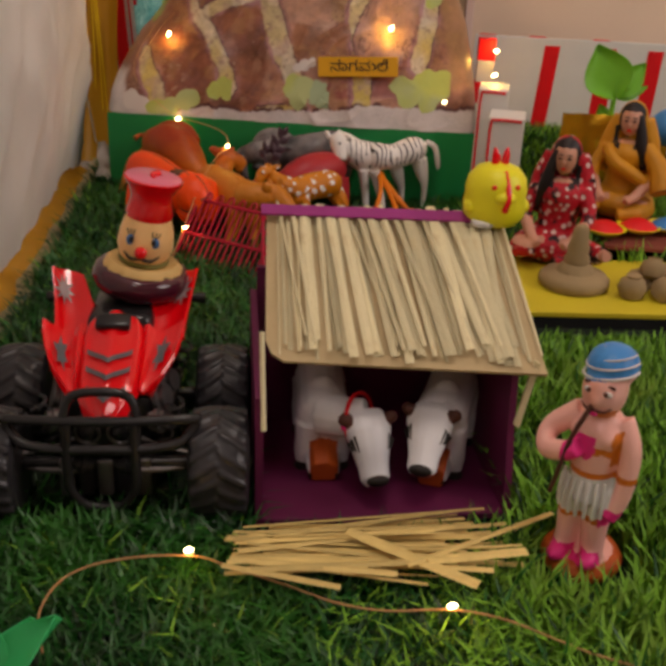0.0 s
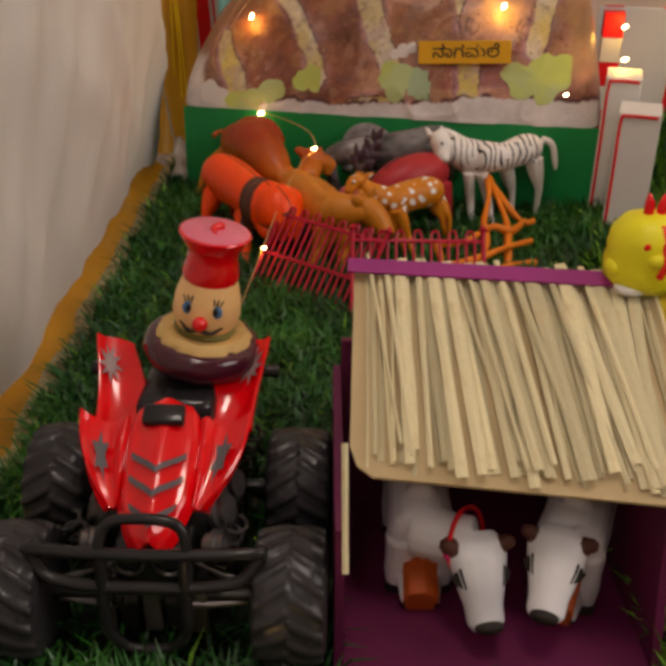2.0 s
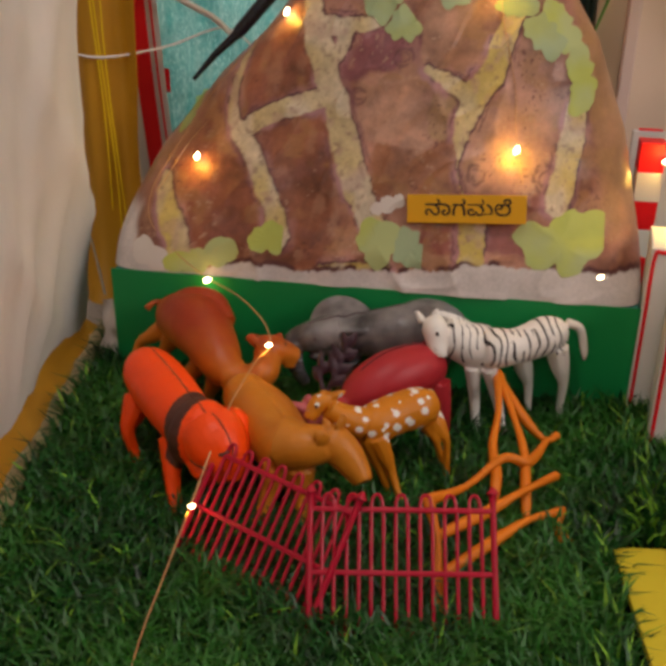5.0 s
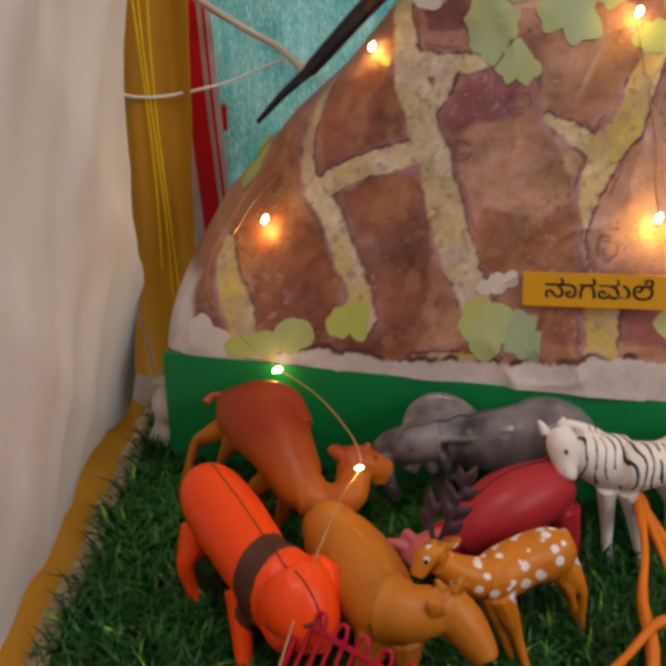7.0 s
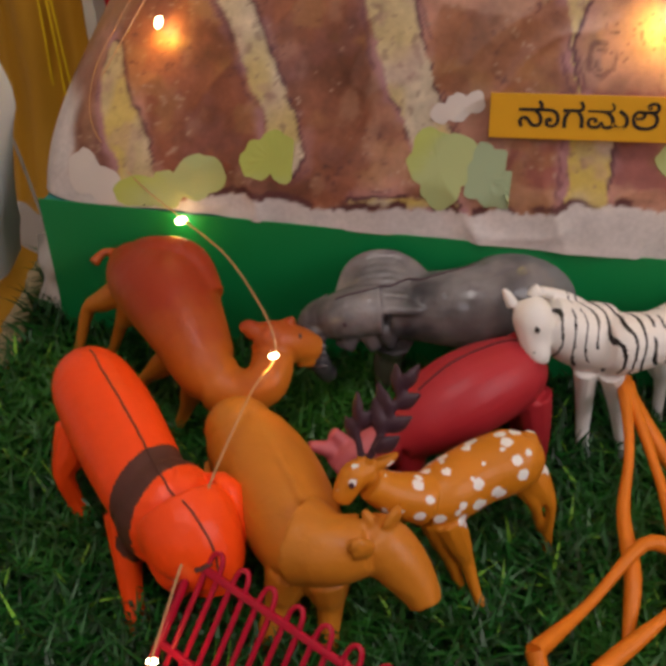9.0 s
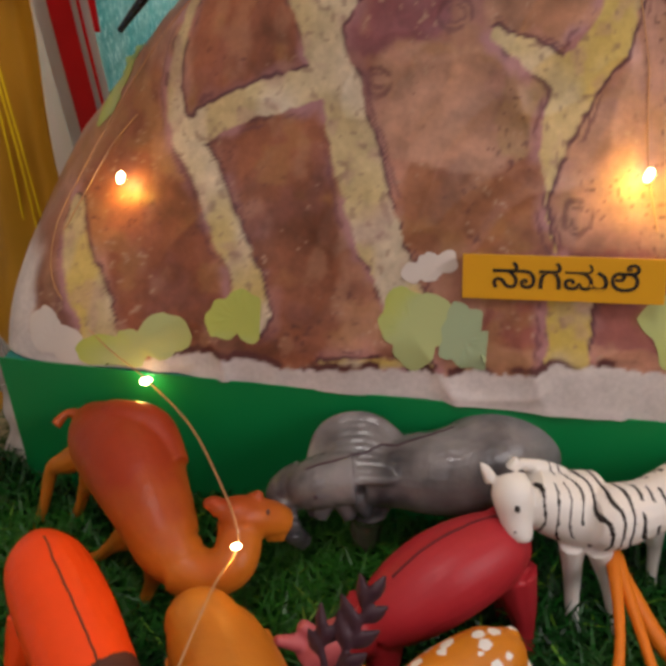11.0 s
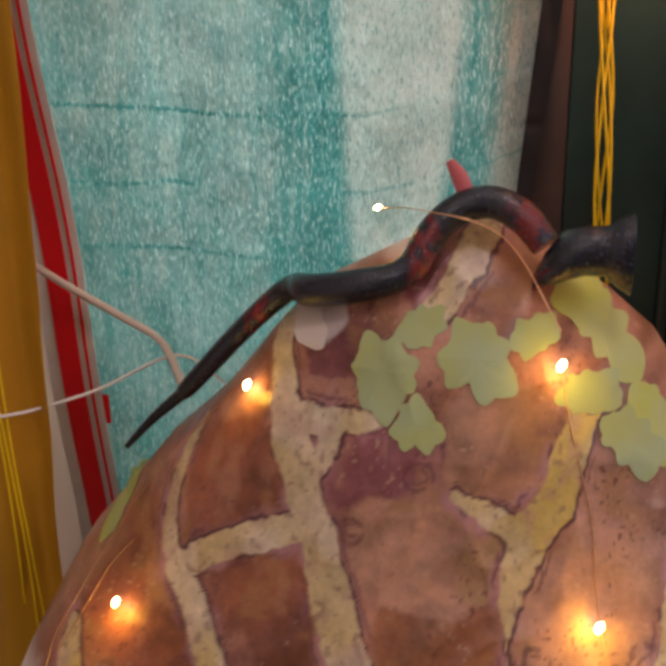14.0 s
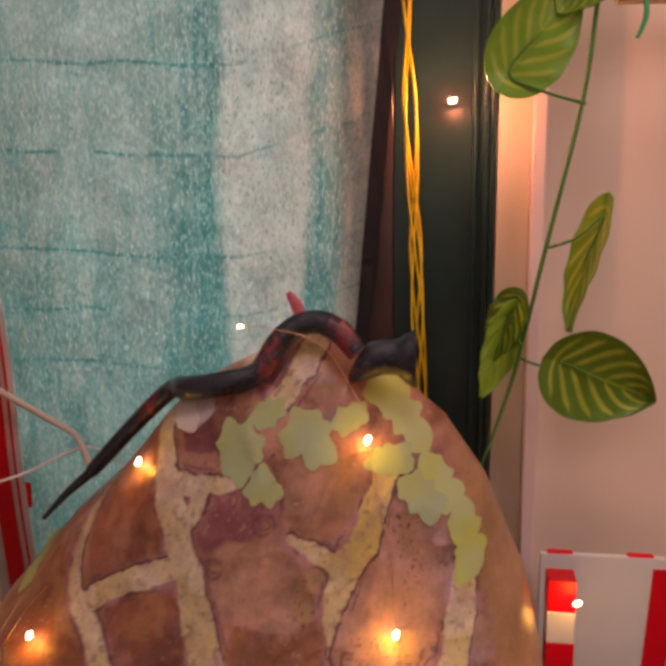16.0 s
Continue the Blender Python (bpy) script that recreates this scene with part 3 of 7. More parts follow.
def board():
    t = thing("green_box", 18, 12, 0, 0, "low box faced with plain green card under the hill", "box")
    bm = bmesh.new()
    box(bm, -17.9, 18.0, -11.9, 13.5, -0.5, 8.1, 0.05)
    part("box_body", bm, M_TEALCARD, t, "teal card sides", smooth=False)
    bm = bmesh.new()
    grid_sheet(bm, 30, 6, lambda u, v: (-18 + 36.1 * u, -12.05 - 0.12 * math.sin(3 * u + 1) - 0.15 * (1 - v), -0.5 + 8.75 * v))
    thicken(bm, 0.06)
    part("front_card", bm, M_GREENCARD, t, "plain green card")


def turf_lip():
    bm = bmesh.new()

    def lip(u, v):
        y = -72 + 98 * u
        fray = 0.22 * noise.noise((y * 1.3, v * 2, 1)) + 0.12 * noise.noise((y * 5, v * 3, 2))
        return (mat_edge(y) + 0.45 - 1.5 * v + fray * v, y, 0.85 + ground_z(mat_edge(y), y) * 0.4 - 0.4 * v * v + 0.1 * fray)

    grid_sheet(bm, 420, 4, lip)
    thicken(bm, 0.08)
    solo("turf_lip", bm, M_BACKING, "frayed beige backing along the edge of the turf mat", "trim", kind="structure")


room()
turf()
turf_lip()
board()
HILL, HILL_O = hill()


# ---- cloths and frames behind ----
def turquoise_cloth():
    m = printed(mat("turquoise_handloom", (0.04, 0.25, 0.24), 0.9, vary=0.22, scale=160, bump=0.35, bump_scale=900))
    two_tone(m, (0.56, 0.66, 0.62), "noise", 700, 0.5, 0.7, (1.5, 1, 0.3), 4)
    two_tone(m, (0.1, 0.27, 0.27), "noise", 820, 0.54, 0.74, (1.3, 1, 0.32), 4)
    sheer(m, 0.45, (0.72, 0.8, 0.72))
    nt = m.node_tree
    thin = [nd for nd in nt.nodes if nd.bl_idname == "ShaderNodeBsdfTranslucent"][0]
    dye = nt.nodes["Principled BSDF"].inputs["Base Color"].links[0].from_socket
    nt.links.new(dye, thin.inputs[0])
    return m


def weave_colour(x, z):
    """The colour of the handloom cloth: pale bands in turquoise, streaked along and across."""
    xs = x + 0.5 * (vfbm(x * 0.4, z * 0.1, 70) - 0.5) * 3
    teal = np.interp(xs, (-18, -8, -3, 0.5, 2.4, 3.4, 9.4, 10.4, 12.4, 13.4), (0.55, 0.42, 0.45, 0.72, 0.85, 0.1, 0.06, 0.72, 0.66, 0.08))
    teal = teal * (0.45 + 1.05 * vfbm(x * 4.2, z * 0.3, 71, 5)) + 0.42 * (vfbm(x * 0.6, z * 0.5, 72, 5) - 0.5)
    teal = teal * (1 + 0.4 * step(52, 26, z))
    for k, zl in enumerate((27.2, 31.4, 36.0, 43.5, 50.0)):
        d = z - zl + 0.04 * x - 0.3 * np.maximum(x - 4, 0) - 0.3 * (vn(x * 0.25, 0 * z + k, 73) - 0.5)
        teal = teal + (0.4 + 0.25 * step(4, 3, x)) * step(0.17, 0.05, abs(d)) * step(0.2, 0.5, vn(x * 0.35, 0 * z + k, 74))
    teal = np.clip(teal, 0, 1.15)[:, None]
    pale, deep = np.array((0.47, 0.53, 0.48)), np.array((0.08, 0.3, 0.28))
    return pale[None, :] + (deep - pale)[None, :] * np.clip(teal, 0, 1)


M_TEAL = turquoise_cloth()
M_EDGING = mat("black_edging_cloth", (0.014, 0.013, 0.014), 0.7, vary=0.2, scale=90, bump=0.2)
# brown reflection on the gloss frame, put into a colour of its own
M_FRAMEREFLECT = mat("brown_frame_reflection", (0.06, 0.042, 0.038), 0.24, vary=0.3, scale=30, bump=0.08, bump_scale=60)
M_DARKGREEN = mat("dark_green_gloss_paint", (0.014, 0.036, 0.033), 0.26, vary=0.3, scale=30, bump=0.08, bump_scale=60)
M_CREAM = mat("cream_plaster", (0.58, 0.5, 0.36), 0.8, vary=0.06, scale=14)
M_TRIM = mat("white_trim_paint", (0.78, 0.62, 0.55), 0.6, vary=0.05, scale=14)
M_CORD = mat("yellow_cord", (0.78, 0.52, 0.0), 0.5, bump=0.2, scale=80)
M_LEAFSTRING = mat("green_string", (0.03, 0.4, 0.14), 0.5, scale=60)
M_CABLE = mat("pale_cable", (0.62, 0.5, 0.42), 0.5, scale=40)


def cloth_x(y):
    return -4.6 - 0.17 * (y - 4)


def backdrop():
    bm = bmesh.new()

    def left(u, v):
        y = -115 + 119.5 * u
        hem = 2.3 + 1.5 * noise.noise((y * 0.12, 0, 1)) + 0.5 * noise.noise((y * 0.5, 0, 2))
        z = hem + (95 - hem) * v ** 1.4
        ridge = (1 - abs(noise.noise((y * 0.07 + z * 0.06, z * 0.025 - y * 0.02, 9)))) ** 4 * 0.7 + (1 - abs(noise.noise((y * 0.16 - z * 0.1, z * 0.06, 11)))) ** 6 * 0.4
        fold = ridge + 0.9 * noise.noise((y * 0.09 + z * 0.02, z * 0.03, 0)) + 0.35 * noise.noise((y * 0.3 - z * 0.12, z * 0.05, 4))
        return (cloth_x(y) + fold * min(1, 0.25 + z / 18) + 0.075 * min(z, 40) - ((1.0 + 1.3 * noise.noise((y * 0.16, 4, 1))) * (1 - min(z / 9, 1)) ** 2), y, z)

    grid_sheet(bm, 150, 60, left)
    thicken(bm, 0.08)
    solo("white_curtain", bm, M_SHEET, "creased off-white cotton sheet hung beside the turf", "curtain")

    bm = bmesh.new()

    def strip(u, v):
        y = -70 + 76 * u
        w = 4.6 + 1.0 * noise.noise((y * 0.15, 3, 1))
        x = mat_edge(y) + 0.2 - (w + 1.3) * v
        return (x, y, 0.12 + 4.4 * v ** 1.6 + 0.3 * noise.noise((y * 0.3, v * 2, 6)))

    grid_sheet(bm, 90, 8, strip)
    thicken(bm, 0.06)
    solo("ochre_cloth_border", bm, M_OCHRE, "mustard satin cloth tucked along the turf edge", "cloth")

    bm = bmesh.new()

    def drape(u, v):
        z = 0.3 + 90 * v
        w = 6.2 + 0.02 * z
        x = -9.6 + w * u + 1.1 * math.exp(-z / 5) * (u - 0.3) + 0.03 * z - 0.5 * noise.noise((z * 0.1, 2, 2)) * u
        return (x, 14 + 0.7 * math.sin(u * 9 + z * 0.05) + 0.3 * noise.noise((u * 4, z * 0.12, 3)) - 3 * math.exp(-z / 6), z)

    grid_sheet(bm, 36, 70, drape)
    thicken(bm, 0.05)
    solo("ochre_drape", bm, M_OCHRE, "hanging mustard satin drape with soft folds", "curtain")

    # the striped ribbon that edges the turquoise cloth
    t = thing("ribbon_border", -5, 22, 0, 0, "white ribbon edged with red bands, hanging down", "ribbon")
    for name, m, x0, x1, dy in (("white_band", M_WHITETAPE, -2.3, 1.2, 0.0), ("red_band", M_REDTAPE, -1.35, 0.15, -0.16), ("thin_red_band", M_REDTAPE, 0.55, 0.75, -0.16)):
        bm = bmesh.new()
        grid_sheet(bm, 3, 60, lambda u, v: (x0 + (x1 - x0) * u + 0.5 * math.sin(v * 7) - 2.2 * v + 1.2 * (1 - v) ** 3, dy + 0.3 * math.sin(v * 21), 80 * v))
        thicken(bm, 0.05)
        part(name, bm, m, t)
    bm = bmesh.new()
    box(bm, 0.4, 2.2, -0.3, -0.2, 16.2, 18.2)
    part("loose_red_end", bm, M_REDTAPE, t, smooth=False)

    t = thing("turquoise_curtain", 10, 24, 0, 0, "turquoise handloom curtain with pale woven bands", "curtain")

    def drop(v):
        """Height along the cloth, its rows closest where the creases are."""
        return float(np.interp(v, (0, 0.06, 0.94, 1), (0, 22, 62, 90)))

    def hang(x0, x1, dy):
        def to(u, v):
            z = drop(v)
            x = x0 + (x1 - x0) * u
            x += (2.6 * min(max((z - 28) / 26, 0), 1) - 2.4) * max(0, (x - 4) / 12)
            zc = 26 + 8 * round((z - 26) / 8)
            d = z - zc - 0.1 * x * (1 if int(zc) % 16 else -0.4)
            return (x, dy + 0.5 * math.sin(x * 0.55) + 0.35 * noise.noise((x * 0.35, z * 0.04, 2)) + 0.12 * math.exp(-d * d * 6) * max(0, noise.noise((x * 0.2, zc, 1)) + 0.3) + 0.12 * noise.noise((x * 0.5, z * 0.35, 8)), z)
        return to

    for name, m, x0, x1 in (("blue_panel", M_TEAL, -16.5, 2.9), ("pale_band", M_TEAL, 2.9, 9.9), ("edge_panel", M_TEAL, 9.9, 13.0), ("hem", M_TEAL, 13.0, 14.7), ("dark_edging", M_EDGING, 14.7, 15.9)):
        bm = bmesh.new()
        flat = []
        nu = int((x1 - x0) * 9) + 4
        grid_sheet(bm, nu, 380, lambda u, v: flat.append((x0 + (x1 - x0) * u, drop(v))) or hang(x0, x1, 0)(u, v))
        thicken(bm, 0.06)
        ob = part(name, bm, m, t)
        cols = weave_colour(*np.array(flat).T)
        stamp(ob.data, np.concatenate((cols, cols))[:len(ob.data.vertices)])

    t = thing("door_frame", 28, 26, 0, 0, "dark green gloss painted door frame with moulded edge", "door frame", kind="structure")
    bm = bmesh.new()
    box(bm, -2.4, 4.0, -1.1, 0, -2, 200, 0.1)
    part("frame_board", bm, M_DARKGREEN, t, smooth=False)
    # frame's left half as a separate strip, its brown reflection painted in
    bm = bmesh.new()
    box(bm, -7, -2.42, -1.0, 0, -2, 200, 0.12)
    part("reflection_strip", bm, M_FRAMEREFLECT, t, "left strip of the frame, coloured brown for the reflection on it", smooth=False)
    for x in (3.4, 4.2, 4.7):
        bm = bmesh.new()
        box(bm, x - 0.22, x + 0.22, -1.6 + 0.2 * (x - 3.4), 0, -2, 200, 0.12)
        part("moulding", bm, M_DARKGREEN, t)
    bm = bmesh.new()
    box(bm, 33.0, 35.4, 24.9, 26, -2, 250, 0.1)
    solo("plaster_strip", bm, M_CREAM, "cream plaster strip beside the door frame", "trim", kind="structure", smooth=False)
    bm = bmesh.new()
    box(bm, 35.4, 36.4, 23.6, 26, -2, 250, 0.15)
    solo("trim", bm, M_TRIM, "pale painted corner bead of the wall", "trim", kind="structure", smooth=False)

    t = thing("cord_bundle", 27, 22.6, 0, 0, "bundle of thin yellow cords hanging by the frame", "cord")
    for k in range(5):
        bm = bmesh.new()
        pts = [(-1.7 + 0.42 * math.sin(k * 2.3 + j * (1.1 + 0.13 * k)) + 2.7 * (1 - j / 12), 0.3 * math.cos(k + j), 22 + 5 * j) for j in range(14)]
        tube(bm, pts, 0.085, 4, 6)
        part("cord", bm, M_CORD, t)
    t = thing("cord_bundle", -6, 13.0, 0, 0, "thin yellow cords hanging over the mustard drape", "cord")
    for k in range(3):
        bm = bmesh.new()
        tube(bm, [(0.5 + 0.5 * k - 0.02 * j + 0.3 * math.sin(j + k), 0.1 * k, 5 + 6 * j) for j in range(12)], 0.07, 4, 6)
        part("cord", bm, M_CORD, t)
    bm = bmesh.new()
    tube(bm, [(-9, 20, 29.5), (-5, 20.5, 26.5), (-1, 21, 24.0), (2.0, 20, 22.8), (5.2, 15.2, 21.9)], 0.25, 5, 8)
    solo("pale_cable", bm, M_CABLE, "pale thin power cable strung behind the hill", "cable")
    bm = bmesh.new()
    tube(bm, [(-11, 12.5, 22.5), (-6, 12.6, 20.5), (-1, 16, 20.9), (3, 20, 22.0), (6, 21, 19.5)], 0.1, 5, 6)
    solo("thin_white_cord", bm, M_WHITETAPE, "thin white cord looping before the drape", "cord")
    bm = bmesh.new()
    tube(bm, [(-10.4, 3, 28), (-7.8, 3.4, 17), (-5.4, 4.2, 12.5), (-3.8, 4.6, 9.5), (-2.9, 4.6, 4)], 0.09, 5, 6)
    solo("thin_white_cord", bm, M_WHITETAPE, "thin white cord hanging by the sheet", "cord")

    t = thing("wooden_frame", 46, 20.6, 53.6, 0, "brown wooden frame edge hung high on the wall", "picture frame")
    bm = bmesh.new()
    box(bm, -5.9, 6, -0.6, 0.6, -0.8, 0.8, 0.12)
    part("rail", bm, M_KRAFT, t, smooth=False)
    bm = bmesh.new()
    tube(bm, [(-4.2, -0.7, -0.6), (-4.1, -0.75, -1.5), (-4.3, -0.75, -2.3), (-4.6, -0.75, -3.0)], [0.16, 0.18, 0.16, 0.12], 4, 8)
    part("green_string", bm, M_LEAFSTRING, t, "green string end")

    t = thing("striped_backdrop", 36.6, 20, 2.6, 0, "white paper panel pasted with red stripes", "backdrop")
    bm = bmesh.new()
    box(bm, 0, 34, 0, 0.5, 0, 12.6, 0.08)
    part("white_sheet", bm, M_WHITE, t, smooth=False)
    for x, w, sl in ((7.9, 1.7, 0.7), (14.0, 1.9, 0.2), (19.4, 1.7, 0.4), (25.5, 1.7, 0.3)):
        bm = bmesh.new()
        slab(bm, ((x - sl, 0), (x + w - sl, 0), (x + w, 11.8), (x, 11.8)), 0.06, lambda a, b, h: (a, -h, b))
        part("red_stripe", bm, M_REDTAPE, t, smooth=False)
    for x in (6.1, 13.2, 0.5):
        bm = bmesh.new()
        slab(bm, ((x, 0), (x + 1.8, 0), (x + 1.8, 1.2), (x, 1.2)), 0.06, lambda a, b, h: (a, h * 3 + b * 0.4, 12.62 + h))
        part("red_square", bm, M_REDTAPE, t, smooth=False)

    # two small white boxes with red piping, and the striped post behind them
    for x, y, h, w, d, rz in ((38.6, -3.4, 11.0, 3.2, 4.0, -8), (37.6, 1.6, 12.6, 2.8, 4.4, -6)):
        t = thing("white_gift_box", x, y, ground_z(x, y), rz, "upright white paper box with red piped edges", "box", "white boxes by the hill")
        bm = bmesh.new()
        box(bm, -w / 2, w / 2, -d / 2, d / 2, 0, h, 0.08)
        part("box_body", bm, M_WHITE, t, smooth=False)
        bm = bmesh.new()
        c = w / 2 - 0.25
        tube(bm, [(-c, -d / 2 - 0.02, 0.2), (-c, -d / 2 - 0.02, h * 0.6), (-c, -d / 2 - 0.02, h - 0.7), (-c + 0.5, -d / 2 - 0.02, h - 0.25), (c, -d / 2 - 0.02, h - 0.25)], 0.13, 4, 6)
        part("red_piping", bm, M_REDTAPE, t)
    t = thing("striped_post", 37.7, 16.5, 1.5, 0, "short paper post banded in red and white", "post")
    for k in range(6):
        bm = bmesh.new()
        box(bm, -0.95, 0.95, -0.95, 0.95, 2.3 * k, 2.3 * k + 2.29, 0.06)
        part("paper_band", bm, M_REDTAPE if k % 2 else M_WHITE, t, smooth=False)


# ---- the cowshed ----
def straw_strip(bm, L, w, bend, rng):
    """A split straw along +x: a shallow curved ribbon with thickness."""
    rows = []
    n = 4
    for i in range(n + 1):
        x = L * i / n
        z = bend * math.sin(math.pi * i / n)
        ww = w * (1 - 0.25 * rng.random()) / 2
        rows.append([bm.verts.new((x, -ww, z)), bm.verts.new((x, 0, z + w * 0.22)), bm.verts.new((x, ww, z)), bm.verts.new((x, 0, z - 0.04))])
    for a, b in zip(rows, rows[1:]):
        for k in range(4):
            bm.faces.new((a[k], b[k], b[(k + 1) % 4], a[(k + 1) % 4]))
    bm.faces.new(rows[0])
    bm.faces.new(rows[-1][::-1])
    return bm


def cowshed():
    t = thing("cowshed", 23.3, -53.4, 0.3, 11, "maroon card cowshed with a sloping straw roof", "model shed")
    W = 12.6
    bm = bmesh.new()
    box(bm, 0, W, 0, 12.6, 0, 0.35, 0.05)
    part("floor_card", bm, M_MAROON, t, smooth=False)
    for x in (0.0, W - 0.35):
        bm = bmesh.new()
        slab(bm, ((0.3, 0.3), (10.0, 0.3), (10.0, 8.2), (4.0, 6.8), (1.0, 6.4)) if x < 1 else ((0.0, 0.3), (12.6, 0.3), (10.2, 11.4), (1.6, 7.6), (1.0, 4.2)), 0.35, lambda a, b, h: (x + h, a, b))
        part("side_wall", bm, M_MAROON, t, smooth=False)
    bm = bmesh.new()
    box(bm, 0.35, W - 0.35, 9.6, 10.0, 0.3, 9.6)
    part("back_wall", bm, M_MAROON, t, smooth=False)
    bl, br, tl, tr = (Vector(p) for p in ((0.55, 3.2, 7.2), (13.6, 0.6, 7.7), (1.0, 13.0, 11.5), (13.6, 10.5, 11.9)))
    n = (br - bl).cross(tl - bl).normalized()

    def on_roof(x, s, h):
        """x runs 0 to 13.4 along the eave, s from the eave up to the ridge."""
        u = x / 13.4
        return (bl * (1 - u) + br * u) * (1 - s) + (tl * (1 - u) + tr * u) * s + n * h

    roof = bmesh.new()
    out = [(0.0, 1.0), (0.0, 0.12), (0.3, 0.04), (0.9, 0.0), (13.4, -0.01), (13.4, 1.0)]
    slab(roof, out, 0.16, lambda a, b, h: on_roof(a, b, h))
    roof = part("roof", roof, M_KRAFT, t, "kraft card roof under loose straw", smooth=False)
    bm = bmesh.new()
    slab(bm, ((-0.25, 0.925), (11.7, 0.925), (11.7, 1.0), (-0.25, 1.0)), 0.12, lambda a, b, h: on_roof(a, b, h + 0.62))
    part("ridge_strip", bm, M_PLUM, roof, "plum paper strip along the ridge", smooth=False)
    rng = random.Random(5)
    meshes = []
    for k in range(6):
        bm = bmesh.new()
        straw_strip(bm, 1.0, 1.0, 0, rng)
        bmesh.ops.scale(bm, vec=(10, 1, 1), verts=bm.verts)
        bmesh.ops.scale(bm, vec=(CM, CM, CM), verts=bm.verts)
        me = bpy.data.meshes.new("straw")
        bm.to_mesh(me)
        bm.free()
        me.materials.append(M_STRAW)
        meshes.append(me)
    ex = (tr - tl).normalized()
    ey = n.cross(ex).normalized()
    rotm = Matrix((ex, ey, n)).transposed().to_4x4()
    count = 70
    for k in range(count):
        u = (k + 0.5) / count
        w = rng.choice((0.2, 0.28, 0.38, 0.5, 0.62)) if 0.12 < u < 0.95 else rng.choice((0.16, 0.22, 0.3))
        x = 0.45 + 12.8 * u + rng.uniform(-0.12, 0.12)
        slant = float(np.interp(u, (0, 0.15, 0.35, 0.6, 0.8, 1), (9, 9, 13, 15, 13, 7))) + rng.gauss(0, 2.4)
        ob = new("straw", meshes[k % 6])
        ob.parent = roof
        p = on_roof(x, rng.uniform(1.0, 1.04), 0.2 + 0.14 * ((k * 7) % 4))
        d = rotm @ Matrix.Rotation(radians(-90 + slant), 4, "Z")
        ob.matrix_basis = Matrix.Translation(p * CM) @ d @ Matrix.Diagonal((rng.uniform(0.99, 1.09), w, 0.12 + 0.1 * w, 1))
    for x, y, z, L, w, ax, az in ((0.35, 3.0, 8.9, 0.47, 0.3, 50, -90), (13.2, 1.0, 8.2, 0.34, 0.62, 78, 200)):
        ob = new("straw", meshes[0])
        ob.parent = t
        ob.matrix_basis = pose(x * CM, y * CM, z * CM, 0, ax, az) @ Matrix.Diagonal((L, w, w, 1))
        tagged(ob, "loose straw hanging at the shed corner")
    return meshes


def straw_pile(meshes):
    t = thing("straw_pile", 29.2, -56.0, 0.8, 9, "loose pile of dry straw before the shed", "straw pile")
    rng = random.Random(11)
    gold = []
    for me in meshes:
        gold.append(me.copy())
        gold[-1].materials[0] = M_STRAWGOLD
    meshes = gold
    for k in range(58):
        ob = new("straw", meshes[k % 6])
        ob.parent = t
        w = rng.choice((0.18, 0.24, 0.3, 0.4))
        ob.matrix_basis = pose((-6.3 + rng.uniform(-0.6, 1.8)) * CM, (0.9 - 2.5 * k / 58 + rng.uniform(-0.3, 0.3)) * CM, (0.75 + 0.6 * rng.random() + 0.4 * math.sin(k / 58 * math.pi)) * CM, rng.uniform(-15, 15), rng.uniform(-2.5, 2.5), rng.gauss(0, 4.5)) @ Matrix.Diagonal((rng.uniform(0.8, 1.12), w, 0.16, 1))
    for x, y, a, L, w in ((-1.4, -0.1, -35, 0.62, 0.62), (0.9, -2.5, 27, 0.82, 0.3), (-6.5, -1.9, -8, 0.7, 0.4), (-5.6, -2.6, 4, 0.8, 0.4), (-6.8, -2.3, -16, 0.5, 0.35), (1.8, -2.2, 8, 0.45, 0.55)):
        ob = new("straw", meshes[2])
        ob.parent = t
        ob.matrix_basis = pose(x * CM, y * CM, 1.9 * CM, 6, 1, a) @ Matrix.Diagonal((L, w, 0.2, 1))


# ---- toy quad bike ----
M_SILVER = mat("dull_silver_paint", (0.16, 0.15, 0.15), 0.3, 0.7, vary=0.3, scale=80, bump=0.1)
M_WORN = mat("worn_grey_plastic", (0.3, 0.2, 0.2), 0.4, vary=0.4, scale=150)

